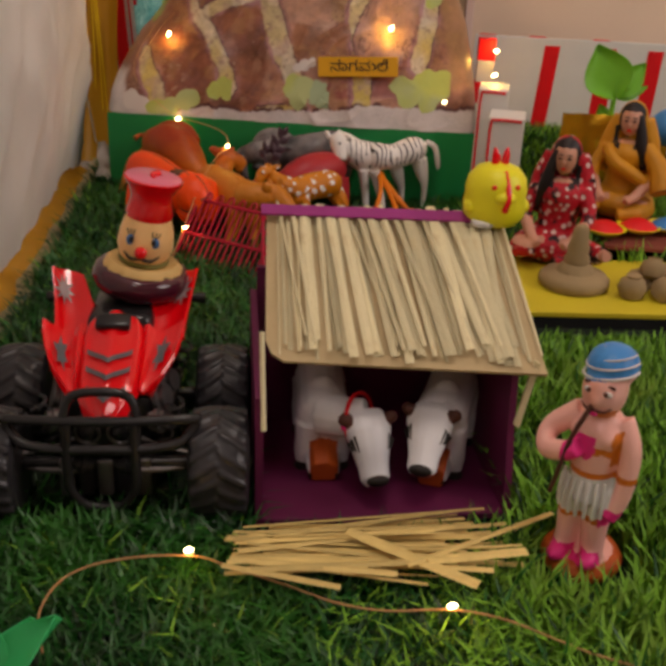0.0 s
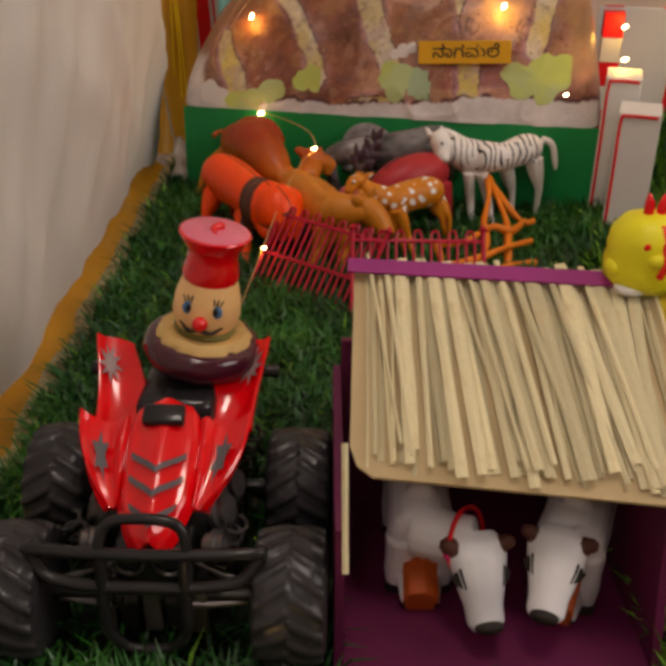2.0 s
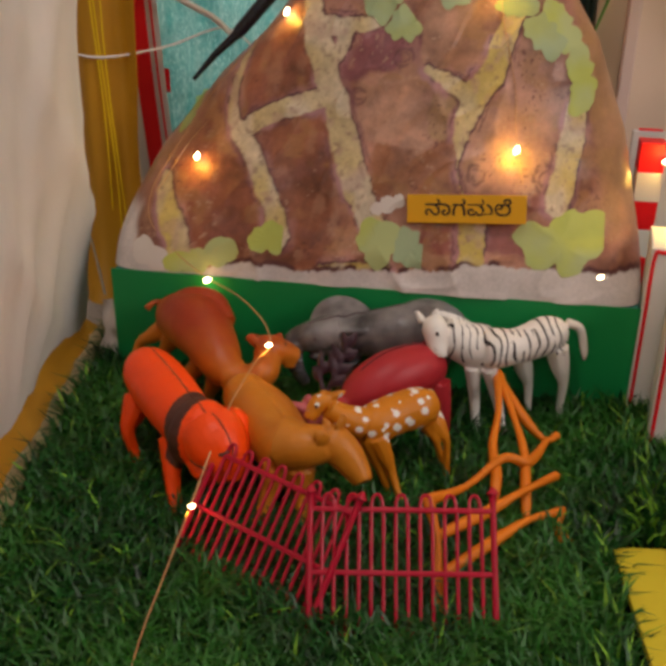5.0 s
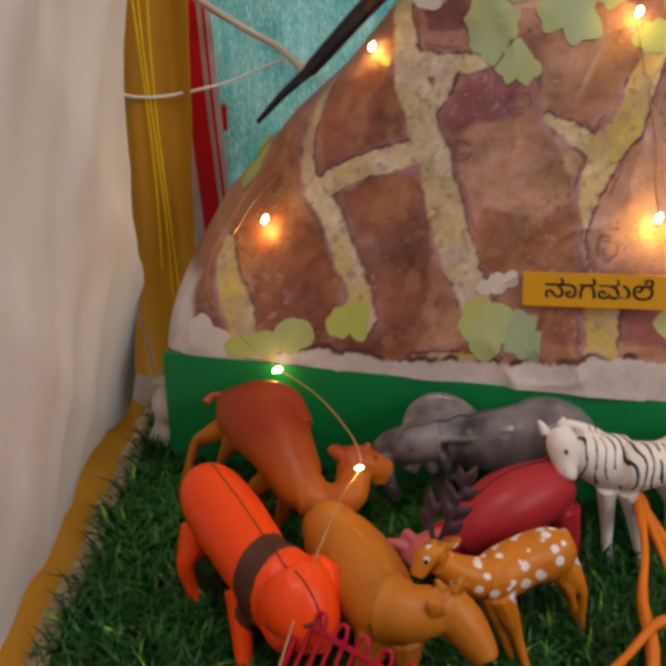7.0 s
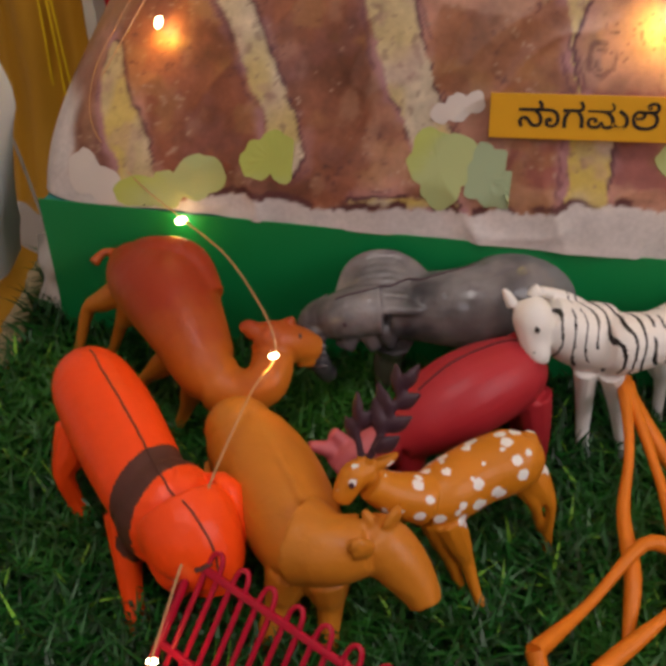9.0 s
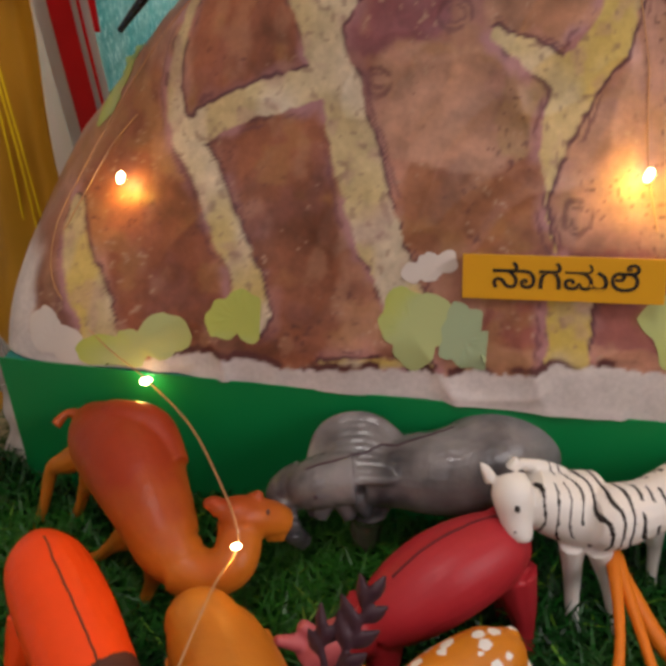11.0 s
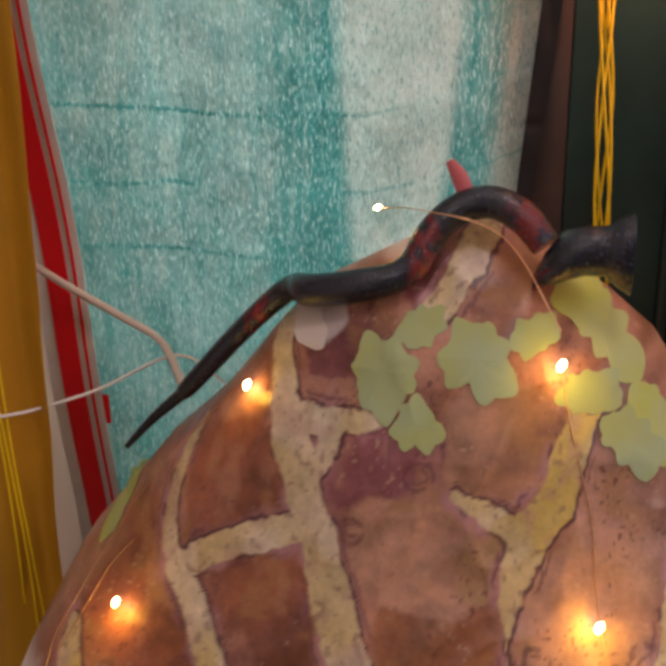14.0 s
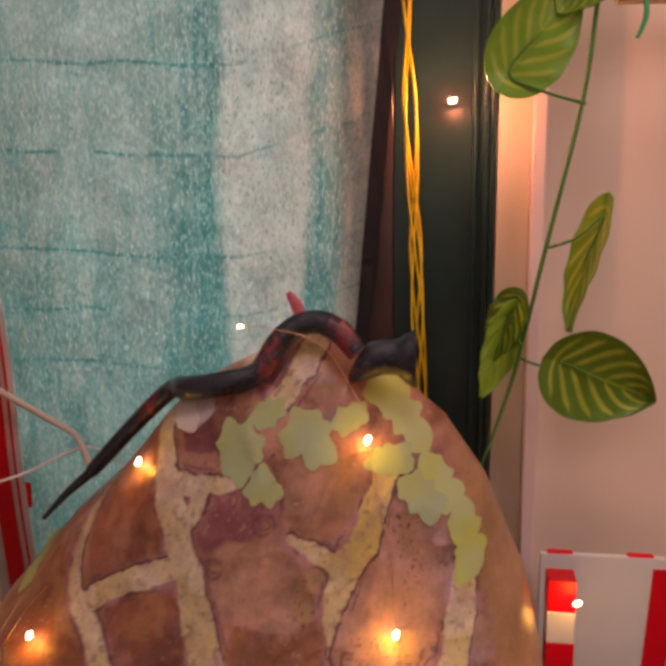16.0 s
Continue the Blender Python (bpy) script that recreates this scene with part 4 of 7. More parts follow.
def quad_bike():
    t = thing("toy_quad_bike", 15.66, -50.38, 0.25, 9, "red and black plastic toy quad bike on turf", "toy vehicle")
    R, w = 2.68, 2.85
    tyre = bmesh.new()
    prof = [(1.4, -w / 2), (2.0, -w / 2), (2.35, -w / 2 + 0.18), (2.54, -w / 2 + 0.55), (2.6, 0), (2.54, w / 2 - 0.55), (2.35, w / 2 - 0.18), (2.0, w / 2), (1.4, w / 2)]
    lathe(tyre, prof, 40)
    for k in range(18):
        a = 2 * math.pi * k / 18
        for s in (-1, 1):
            rows = []
            for i in range(4):
                z = s * (0.05 + 1.3 * i / 3)
                aa = a + 0.3 * i / 3 + (0.17 if s > 0 else 0)
                rr = 2.55 - 0.2 * (i / 3) ** 2
                rows.append([bm_v(tyre, rr, aa - 0.085, z), bm_v(tyre, rr + 0.15, aa - 0.05, z), bm_v(tyre, rr + 0.15, aa + 0.05, z), bm_v(tyre, rr, aa + 0.085, z)])
            for p, q in zip(rows, rows[1:]):
                for j in range(3):
                    tyre.faces.new((p[j], p[j + 1], q[j + 1], q[j]))
            tyre.faces.new(rows[0])
            tyre.faces.new(rows[-1])
    bmesh.ops.recalc_face_normals(tyre, faces=tyre.faces)
    tyre = fused(tyre, 0.085, 1)
    first = None
    for x, y in ((-5.35, -2.5), (5.35, -2.5), (-5.3, 4.4), (5.3, 4.4)):
        m = Matrix.Translation((x * CM, y * CM, R * CM)) @ Matrix.Rotation(math.pi / 2, 4, "Y")
        if first is None:
            wheel = part("wheel", tyre, M_RUBBER, t, "chunky black rubber tyre", at=m)
            first = wheel.data
        else:
            wheel = new("wheel", first)
            wheel.parent, wheel.matrix_basis = t, m
            tagged(wheel, "chunky black rubber tyre")
        bm = bmesh.new()
        lathe(bm, [(1.45, -1.2), (1.4, 1.1), (0.5, 0.8), (0.4, 1.3), (0.1, 1.3)], 20)
        part("rim", bm, M_BLACK, wheel)

    bm = bmesh.new()
    box(bm, -1.5, 1.5, -2.6, 7.5, 1.8, 4.8, 0.3)
    part("chassis", bm, M_BLACK, t)
    # black mechanics in plain blocks; the low one is added to deepen the shade beneath
    for name, b in (("front_axle", (-4.2, 4.2, -2.8, -2.2, 2.3, 2.9)), ("rear_axle", (-4.2, 4.2, 4.1, 4.7, 2.3, 2.9)), ("engine", (-2.2, 2.2, -1.0, 7.4, 3.4, 5.4)), ("underbody_shade_block", (-2.3, 2.3, -2.55, 7.6, 0.7, 2.4)), ("footwell", (-3.0, 3.0, -0.2, 3.0, 1.0, 3.8)), ("rear_body", (-2.8, 2.8, 4.6, 7.6, 3.6, 5.6))):
        bm = bmesh.new()
        box(bm, *b, 0.15 if "axle" in name else 0.35)
        part(name, bm, M_BLACK, t)
    for k in range(5):
        bm = bmesh.new()
        box(bm, -2.2 + 0.9 * k, -1.5 + 0.9 * k, -2.95, -2.62, 1.0, 3.0, 0.1)
        part("grille_bar", bm, M_BLACK if k % 2 else M_SILVER, t)
    for s in (-1, 1):
        for y in (-1.6, 4.6):
            bm = bmesh.new()
            tube(bm, [(0.42 * math.cos(0.8 * k), 0.42 * math.sin(0.8 * k), 0.075 * k) for k in range(42)], 0.09, 1, 6)
            part("spring", bm, M_BLACK, t, at=pose(s * 2.3 * CM, y * CM, 2.6 * CM, 0, s * 18, 0))
    # hood: a tapering shield that rises from the nose to the tank
    bm = bmesh.new()

    def hood(u, v):
        wd = float(np.interp(v, (0, 0.08, 0.3, 0.75, 0.92, 1.0), (0.5, 0.95, 1.5, 1.66, 1.5, 1.25)))
        q = abs(2 * u - 1)
        ridge = 0.16 * math.exp(-((q - 0.78) / 0.12) ** 2) + 0.22 * math.exp(-(q / 0.3) ** 2)
        return ((u - 0.5) * 2 * wd, -2.8 + 5.6 * v, 5.2 + 3.1 * v ** 0.8 - 0.75 * q ** 3 + ridge - 3.0 * max(0, v - 0.92))

    grid_sheet(bm, 28, 20, hood)
    thicken(bm, 0.25)
    body = part("hood", bm, M_RED, t, "glossy red hood with grey chevrons")
    for v0 in (0.06, 0.24, 0.4):
        for s in (-1, 1):
            bm = bmesh.new()
            wch = 0.9 if v0 > 0.5 else 1.0

            def chev(a, b, h, s=s, v0=v0, wch=wch):
                p = hood(0.5 + s * 0.34 * a * wch, v0 + 0.15 * a + 0.045 * b)
                return Vector(p) + Vector((0, -0.12, 0.14)) * (1.1 + h)

            grid_sheet(bm, 6, 1, lambda u, v: chev(u, v, 0))
            thicken(bm, 0.04)
            part("chevron_decal", bm, M_DGREY, body)
    bm = bmesh.new()
    box(bm, -0.85, 0.85, -0.45, 0.45, -0.1, 0.35, 0.12)
    part("tank_cap", bm, M_BLACK, body, at=pose(0, 1.8 * CM, 7.98 * CM, 24, 0, 0))
    # fenders
    for s in (-1, 1):
        bm = bmesh.new()

        def front(u, v, s=s):
            outer = 1.85 + 1.65 * (1 - (1 - v) ** 1.9)
            x = 1.45 + (outer - 1.45) * u
            dip = 0.5 * math.sin(math.pi * min(u * 1.15, 1)) ** 2 * v
            rib = 0.2 * math.exp(-((u - 0.12) / 0.09) ** 2) + 0.16 * math.exp(-((u - 0.95) / 0.07) ** 2)
            return (s * x, -1.2 + 3.4 * v - 0.1 * u * v, 5.7 + 1.95 * v ** 0.92 + 0.35 * u ** 3 * v ** 4 - dip * 0.5 + rib)

        grid_sheet(bm, 20, 16, front)
        thicken(bm, 0.25)
        f = part("front_fender", bm, M_RED, t, "red flared fender with a grey splash decal")
        bm = bmesh.new()
        star = [(0.55 + 0.2 * math.cos(a) * (1 if k % 2 else 0.5), 0.58 + 0.3 * math.sin(a) * (1 if k % 2 else 0.55)) for k, a in enumerate([2 * math.pi * j / 12 for j in range(12)])]
        slab(bm, star, 0.06, lambda a, b, h: Vector(front(a, b)) + Vector((0, -0.17, 0.17)) * (1 + h))
        part("decal", bm, M_DGREY, f, smooth=False)
        bm = bmesh.new()

        def rear(u, v, s=s):
            x = 0.9 + 1.35 * v ** 1.3 + u * (2.45 - 0.8 * v)
            rim = 0.16 * math.exp(-((u - 0.95) / 0.08) ** 2)
            return (s * x, 3.0 + 3.8 * v + 0.2 * math.sin(math.pi * u), 6.6 + 2.0 * v ** 1.3 + 0.35 * u * v ** 3 - 0.3 * math.sin(math.pi * u) * (1 - v) + rim)

        grid_sheet(bm, 16, 14, rear)
        thicken(bm, 0.25)
        wing = part("rear_fender", bm, M_RED, t, "red flared rear fender, worn at the tip")
        bm = bmesh.new()
        worn = [(0.7 + (0.2 + 0.09 * (-1) ** k) * math.cos(a), 0.74 + (0.15 + 0.06 * (-1) ** k) * math.sin(a)) for k, a in enumerate([2 * math.pi * j / 18 for j in range(18)])]
        slab(bm, worn, 0.03, lambda a, b, h: Vector(rear(a, b)) + Vector((0, -0.19, 0.15)) * (1 + h))
        part("worn_patch", bm, M_WORN, wing, smooth=False)
        bm = bmesh.new()
        tube(bm, [(s * 2.0, 6.2, 7.4), (s * 3.4, 6.6, 7.4), (s * 4.2, 6.8, 7.3)], [0.2, 0.25, 0.32], 4, 10)
        part("handlebar", bm, M_BLACK, t)
        bm = bmesh.new()
        ball(bm, s * 0.75, -2.75, 4.5, 0.5, 0.4, 0.5)
        lamp = part("headlight", bm, M_BLACK, t, "small dark headlight")
        bm = bmesh.new()
        tube(bm, [(s * 0.75 + 0.55 * math.cos(a), -2.9, 4.5 + 0.55 * math.sin(a)) for a in [math.pi * k / 6 for k in range(13)]], 0.09, 2, 6)
        part("headlight_ring", bm, M_SILVER, lamp, "silver painted ring")
        for dx, dy, dz, r in ((2.5, -1.9, 4.6, 0.6), (2.4, -0.3, 5.0, 0.8), (2.6, 1.4, 5.0, 0.75), (1.1, -2.9, 2.8, 0.5)):
            bm = bmesh.new()
            lathe(bm, [(0.3 * r, -0.5), (r * 0.8, -0.45), (r * 0.8, -0.2), (r, -0.15), (r, 0.1), (r * 0.75, 0.15), (r * 0.75, 0.4), (0.3 * r, 0.45)], 14)
            part("engine_block", bm, M_SILVER if dx > 2.3 else M_BLACK, t, at=pose(s * dx * CM, dy * CM, dz * CM, 15, 70 * s, 0))
        bm = bmesh.new()
        tube(bm, [(s * 1.2, -3.0, 2.5), (s * 2.6, -2.8, 2.4), (s * 4.0, -2.6, 2.5)], 0.16, 3, 8)
        tube(bm, [(s * 1.2, -1.6, 3.6), (s * 2.6, -2.0, 3.2), (s * 4.0, -2.3, 3.0)], 0.13, 3, 8)
        part("wishbone", bm, M_SILVER, t)
    bm = bmesh.new()
    box(bm, -1.7, 1.7, 3.4, 8.6, 5.6, 7.6, 0.5)
    part("seat", bm, M_BLACK, t, "black seat")
    # bull bar
    bars = bmesh.new()
    bar = [(-4.3, -3.2, 5.45), (-3.9, -3.55, 5.6), (0, -3.7, 5.55)]
    low = [(-4.1, -3.4, 4.9), (-3.4, -3.75, 4.4), (-1.6, -3.9, 4.2), (0, -3.9, 4.2)]
    ring = bar + [(-x, y, z) for x, y, z in bar[1::-1]] + [(-x, y, z) for x, y, z in low[:3]] + low[3:] + low[2::-1] + bar[:1]
    tube(bars, ring, 0.25, 5, 10)
    tube(bars, [(-1.6, -3.85, 4.2), (-1.65, -3.6, 5.6), (-1.4, -3.3, 6.5), (-0.7, -3.2, 6.8), (0.7, -3.2, 6.8), (1.4, -3.3, 6.5), (1.65, -3.6, 5.6), (1.6, -3.85, 4.2)], 0.22, 5, 10)
    tube(bars, [(-1.5, -3.8, 5.5), (-1.55, -4.0, 3.4), (-1.5, -4.0, 2.2), (-1.0, -3.9, 1.3), (-0.5, -3.85, 1.05), (0.5, -3.85, 1.05), (1.0, -3.9, 1.3), (1.5, -4.0, 2.2), (1.55, -4.0, 3.4), (1.5, -3.8, 5.5)], 0.24, 5, 10)
    for s in (-1, 1):
        tube(bars, [(s * 1.5, -3.8, 4.2), (s * 1.2, -3.0, 3.6), (s * 1.1, -2.4, 3.4)], 0.2, 3, 8)
    part("bull_bar", bars, M_BLACK, t, "black tubular bull bar")


def bm_v(bm, r, a, z):
    return bm.verts.new((r * math.cos(a), r * math.sin(a), z))


M_IRIS = mat("blue_iris_paint", (0.07, 0.2, 0.42), 0.4, bump=0)
M_PEACH = mat("peach_paint", (0.98, 0.6, 0.25), 0.35, vary=0.06, scale=40, bump=0.03)
M_DARKPLUM = mat("plum_glaze", (0.06, 0.008, 0.018), 0.18, vary=0.15, scale=40, bump=0.03, coat=0.5)
M_ICING = mat("biscuit_paint", (0.64, 0.42, 0.15), 0.55, vary=0.15, scale=80)
# pink of the hat top, with the reflection on it put into the colour
M_PINKSHEEN = mat("pink_sheen_paint", (0.74, 0.17, 0.25), 0.35, vary=0.05, scale=40, bump=0.03)
M_OLIVE = mat("olive_paint", (0.2, 0.18, 0.04), 0.5)


def chef_doll():
    bm = bmesh.new()
    lathe(bm, [(0.6, -0.9), (1.8, -0.9), (2.45, -0.5), (2.65, 0.05), (2.5, 0.5), (2.3, 0.68)], 40, mi=0)
    n0 = len(bm.verts)
    lathe(bm, [(2.42, 0.6), (2.3, 0.82), (1.8, 1.05), (1.3, 0.95)], 64, mi=1)
    bm.verts.ensure_lookup_table()
    for v in bm.verts[n0:n0 + 128]:
        a = math.atan2(v.co.y, v.co.x)
        q = 1 + 0.09 * noise.noise((5 * math.cos(a), 5 * math.sin(a), 1)) + 0.06 * noise.noise((13 * math.cos(a), 13 * math.sin(a), 2))
        v.co = Vector((v.co.x * q * 0.87, v.co.y * q * 0.87, v.co.z - (q - 1) * 1.2 + 0.05))
    lathe(bm, [(1.25, 0.9), (1.35, 1.1), (1.2, 1.25)], 32, mi=5)
    lathe(bm, [(0.9, 0.9), (1.3, 1.3), (1.5, 1.9), (1.42, 2.7), (1.22, 3.4), (1.15, 3.55)], 36, mi=2)
    lathe(bm, [(1.17, 3.5), (1.25, 3.75), (1.12, 4.3), (1.08, 4.7), (1.25, 5.1), (1.5, 5.45), (1.55, 5.6), (1.5, 5.66)], 36, mi=3)
    # hat top disc, its pink reflection painted in
    lathe(bm, [(1.47, 5.64), (1.4, 5.71), (0.1, 5.72)], 36, mi=4)
    tube(bm, [(-0.1, 0.75, 5.72), (0.16, 0.35, 5.78), (-0.08, -0.05, 5.78), (0.1, -0.45, 5.74)], [0.06, 0.2, 0.16, 0.04], 4, 8, mi=3)
    ball(bm, 0, -1.55, 1.95, 0.34, mi=3)
    for s in (-1, 1):
        ball(bm, s * 0.62, -1.27, 2.5, 0.25, 0.12, 0.3, mi=7)
        ball(bm, s * 0.58, -1.36, 2.55, 0.12, 0.1, 0.19, mi=6)
        for k in (-1, 0, 1):
            tube(bm, [(s * (0.62 + 0.12 * k), -1.3, 2.78), (s * (0.66 + 0.2 * k), -1.27, 3.1)], 0.03, 2, 5, mi=6)
        tube(bm, [(0, -1.5, 1.62), (s * 0.5, -1.42, 1.5), (s * 0.95, -1.12, 1.75)], [0.1, 0.09, 0.03], 4, 6, mi=6)
    doll = solo("chef_doll", bm, [M_DARKPLUM, M_ICING, M_PEACH, M_RED, M_PINKSHEEN, M_OLIVE, M_INK, M_IRIS], "painted round-headed doll with red chef hat in a plum ring", "doll", at=pose(15.4 * CM, -43.5 * CM, 8.75 * CM, 0, 9, 6))
    return doll


def crumpled_paper():
    bm = bmesh.new()
    grid_sheet(bm, 14, 24, lambda u, v: (-1.9 + 1.6 * u + 0.4 * noise.noise((u * 2, v * 3, 2)), 0.8 + 0.8 * noise.noise((u * 2, v * 3, 5)) + 1.2 * v, 0.3 + 4.4 * v + 0.5 * noise.noise((u * 3, 1, 1))))
    thicken(bm, 0.04)
    solo("crumpled_paper", bm, M_PAPER, "crumpled grey-white paper by the green box corner", "paper")


backdrop()
crumpled_paper()
STRAWS = cowshed()
straw_pile(STRAWS)
quad_bike()
chef_doll()


# ---- what is pasted on the hill ----
def clear_a_little(m, weight):
    """Thin paper that lets a little of what lies under it show."""
    nt = m.node_tree
    out = nt.nodes["Material Output"]
    old = out.inputs[0].links[0].from_socket
    tr = nt.nodes.new("ShaderNodeBsdfTransparent")
    mx = nt.nodes.new("ShaderNodeMixShader")
    mx.inputs[0].default_value = weight
    nt.links.new(old, mx.inputs[1])
    nt.links.new(tr.outputs[0], mx.inputs[2])
    nt.links.new(mx.outputs[0], out.inputs[0])
    return m


M_LEAFPAPER = clear_a_little(two_tone(mat("yellow_green_paper", (0.52, 0.57, 0.12), 0.5, vary=0.12, scale=60, bump=0.1, bump_scale=90), (0.5, 0.56, 0.24), "noise", 22, 0.45, 0.6), 0.22)
M_LEAFPALE = clear_a_little(two_tone(mat("grey_green_paper", (0.47, 0.53, 0.2), 0.5, vary=0.12, scale=60, bump=0.1, bump_scale=90), (0.44, 0.54, 0.32), "noise", 22, 0.45, 0.6), 0.3)


def on_hill(x, z, h):
    """A place h above the hill's paper at (x, z)."""
    e = 0.25
    y = hill_y(x, z)
    dx = (hill_y(x + e, z) - hill_y(x - e, z)) / (2 * e)
    dz = (hill_y(x, z + e) - hill_y(x, z - e)) / (2 * e)
    n = Vector((dx, -1, dz)).normalized()
    return Vector((x, y, z)) + n * h - HILL_O


def cutout(name, lobes, material, lift, flat=99.0, teeth=0.0):
    """A paper leaf cut out in round lobes (x, z, radius), laid on the hill; flat trims it straight on its east side."""
    cx = sum(q[0] for q in lobes) / len(lobes)
    cz = sum(q[1] for q in lobes) / len(lobes)
    n, bm = 120, bmesh.new()
    edge = []
    for k in range(n):
        a = 2 * math.pi * k / n
        dx, dz = math.cos(a), math.sin(a)
        far = 0.3
        for x, z, r in lobes:
            b = (x - cx) * dx + (z - cz) * dz
            h = r * r - ((x - cx) ** 2 + (z - cz) ** 2 - b * b)
            if h > 0:
                far = max(far, b + math.sqrt(h))
        far *= 1 + teeth * (abs((a * 3.5 / math.pi + cx) % 1 * 2 - 1) - 0.5) + 0.025 * noise.noise((9 * dx + cx, 9 * dz, cz)) + 0.02 * math.sin(11 * a + cx)
        edge.append((far * dx, far * dz))
    c = bm.verts.new(on_hill(cx, cz, lift))
    rings = [[bm.verts.new(on_hill(min(cx + f * ex, flat), max(cz + f * ez, 8.3), lift)) for ex, ez in edge] for f in (0.3, 0.55, 0.8, 1.0)]
    for k in range(n):
        bm.faces.new((c, rings[0][k], rings[0][(k + 1) % n]))
        for a, b in zip(rings, rings[1:]):
            bm.faces.new((a[k], b[k], b[(k + 1) % n], a[(k + 1) % n]))
    thicken(bm, 0.006)
    return part(name, bm, material, HILL)


def hill_print():
    for lobes in (((18.5, 13.2, 0.42), (19.2, 13.5, 0.55), (19.9, 13.75, 0.42)), ((13.5, 27.6, 0.85), (14.1, 27.3, 0.6)), ((2.3, 9.5, 0.9), (3.4, 9.1, 0.8))):
        cutout("bare_paper", lobes, M_PAPER, 0.05, teeth=0.08)
    yellow = (
        ((5.0, 8.85, 0.85), (6.3, 9.1, 0.85), (7.7, 9.75, 0.95), (8.4, 9.9, 0.8), (4.4, 8.9, 0.55)),
        ((10.6, 10.75, 0.8), (11.4, 11.1, 0.9), (11.8, 10.6, 0.7)),
        ((18.3, 11.75, 0.9), (19.4, 11.5, 1.0), (18.8, 10.3, 0.85), (18.0, 11.2, 0.7)),
        ((29.4, 11.4, 1.25), (31.2, 11.9, 1.6), (32.6, 12.2, 1.3), (31.3, 10.7, 0.9), (28.6, 12.1, 0.9)),
        ((28.9, 25.1, 0.75), (29.5, 24.3, 0.8), (30.1, 23.5, 0.8)),
        ((30.8, 22.3, 0.85), (31.1, 21.5, 0.85), (31.4, 20.3, 0.95), (31.2, 19.4, 0.7)),
        ((25.7, 29.4, 0.85), (26.6, 28.6, 0.9), (27.4, 27.7, 0.85), (28.2, 26.7, 0.8)),
        ((3.05, 17.2, 0.7), (2.8, 16.7, 0.6), (3.5, 17.9, 0.5)),
    )
    for k, lobes in enumerate(yellow):
        cutout("leaf_cutout", lobes, M_LEAFPAPER, 0.06, {1: 12.2, 3: 33.4}.get(k, 99.0), 0.1 if k < 4 else 0.2)
    grey = (
        ((17.05, 26.9, 0.85), (17.6, 25.4, 1.05), (18.3, 26.3, 0.85), (16.9, 26.1, 0.75), (18.0, 27.0, 0.6)),
        ((19.1, 24.8, 0.65), (18.8, 24.1, 0.68), (19.7, 24.1, 0.72)),
        ((19.1, 28.1, 0.8), (18.6, 27.9, 0.6), (19.7, 28.4, 0.55)),
        ((21.9, 27.2, 1.1), (22.4, 26.3, 1.0), (21.2, 27.6, 0.9), (20.9, 26.8, 0.9)),
        ((23.8, 27.8, 0.75), (24.5, 28.1, 0.68)),
        ((26.3, 25.7, 0.83), (27.1, 25.7, 0.88), (25.7, 25.6, 0.55)),
        ((28.0, 24.3, 0.75), (28.5, 23.7, 0.9), (27.5, 24.2, 0.55), (29.1, 23.1, 0.8)),
        ((20.7, 11.4, 0.8), (21.3, 10.5, 0.85), (20.5, 10.6, 0.7)),
    )
    for k, lobes in enumerate(grey):
        cutout("leaf_cutout", lobes, M_LEAFPALE, 0.075, 21.75 if k == 7 else 99.0, 0.24)


def sign():
    t = thing("name_card", 24.4, min(hill_y(x, 13.4) for x in (21, 23, 25, 27, 28)) - 0.45, 13.68, 0, "amber card strip lettered in black, stuck on the hill", "sign", rx=-12, ry=-3)
    bm = bmesh.new()
    box(bm, -3.85, 3.85, -0.12, -0.04, -0.92, 0.92, 0.02)
    part("card", bm, M_SIGN, t, smooth=False)
    cu = bpy.data.curves.new("letters", "FONT")
    cu.body = "ನಾಗಮಲೆ"
    cu.size, cu.align_x, cu.align_y, cu.extrude, cu.offset = 1.35 * CM, "CENTER", "CENTER", 0.01 * CM, 0.012 * CM
    ob = new("tmp", cu)
    bpy.context.view_layer.update()
    me = bpy.data.meshes.new_from_object(ob.evaluated_get(bpy.context.evaluated_depsgraph_get()))
    bpy.data.objects.remove(ob)
    me.materials.clear()
    me.materials.append(M_INK)
    word = new("lettering", me)
    word.parent = t
    word.matrix_basis = pose(0.1 * CM, -0.14 * CM, 0, 90, 0, 0) @ Matrix.Diagonal((1.12, 1, 1, 1))
    tagged(word, "hand-written black Kannada word")


# ---- toy animals: each one moulded piece ----
M_ORANGE = mat("bright_orange_plastic", (0.97, 0.075, 0.001), 0.38, vary=0.08, scale=60, bump=0.3, bump_scale=150)
M_FLAME = mat("flame_red_plastic", (0.62, 0.03, 0.004), 0.4, vary=0.15, scale=60)
M_OX = mat("ochre_brown_plastic", (0.56, 0.19, 0.012), 0.4, vary=0.15, scale=40, bump=0.3, bump_scale=150)
M_DEER = mat("honey_plastic", (0.6, 0.2, 0.006), 0.42, vary=0.08, scale=40, bump=0.3, bump_scale=150)
M_CRIMSON = mat("crimson_plastic", (0.42, 0.022, 0.03), 0.42, vary=0.12, scale=40, bump=0.1)
M_ROSE = mat("rose_plastic", (0.5, 0.11, 0.12), 0.45, vary=0.15, scale=60)
M_GREY = two_tone(mat("grey_plastic", (0.22, 0.2, 0.2), 0.22, vary=0.3, scale=50, bump=0.4, bump_scale=260, coat=0.25), (0.04, 0.037, 0.042), "noise", 32, 0.42, 0.66)
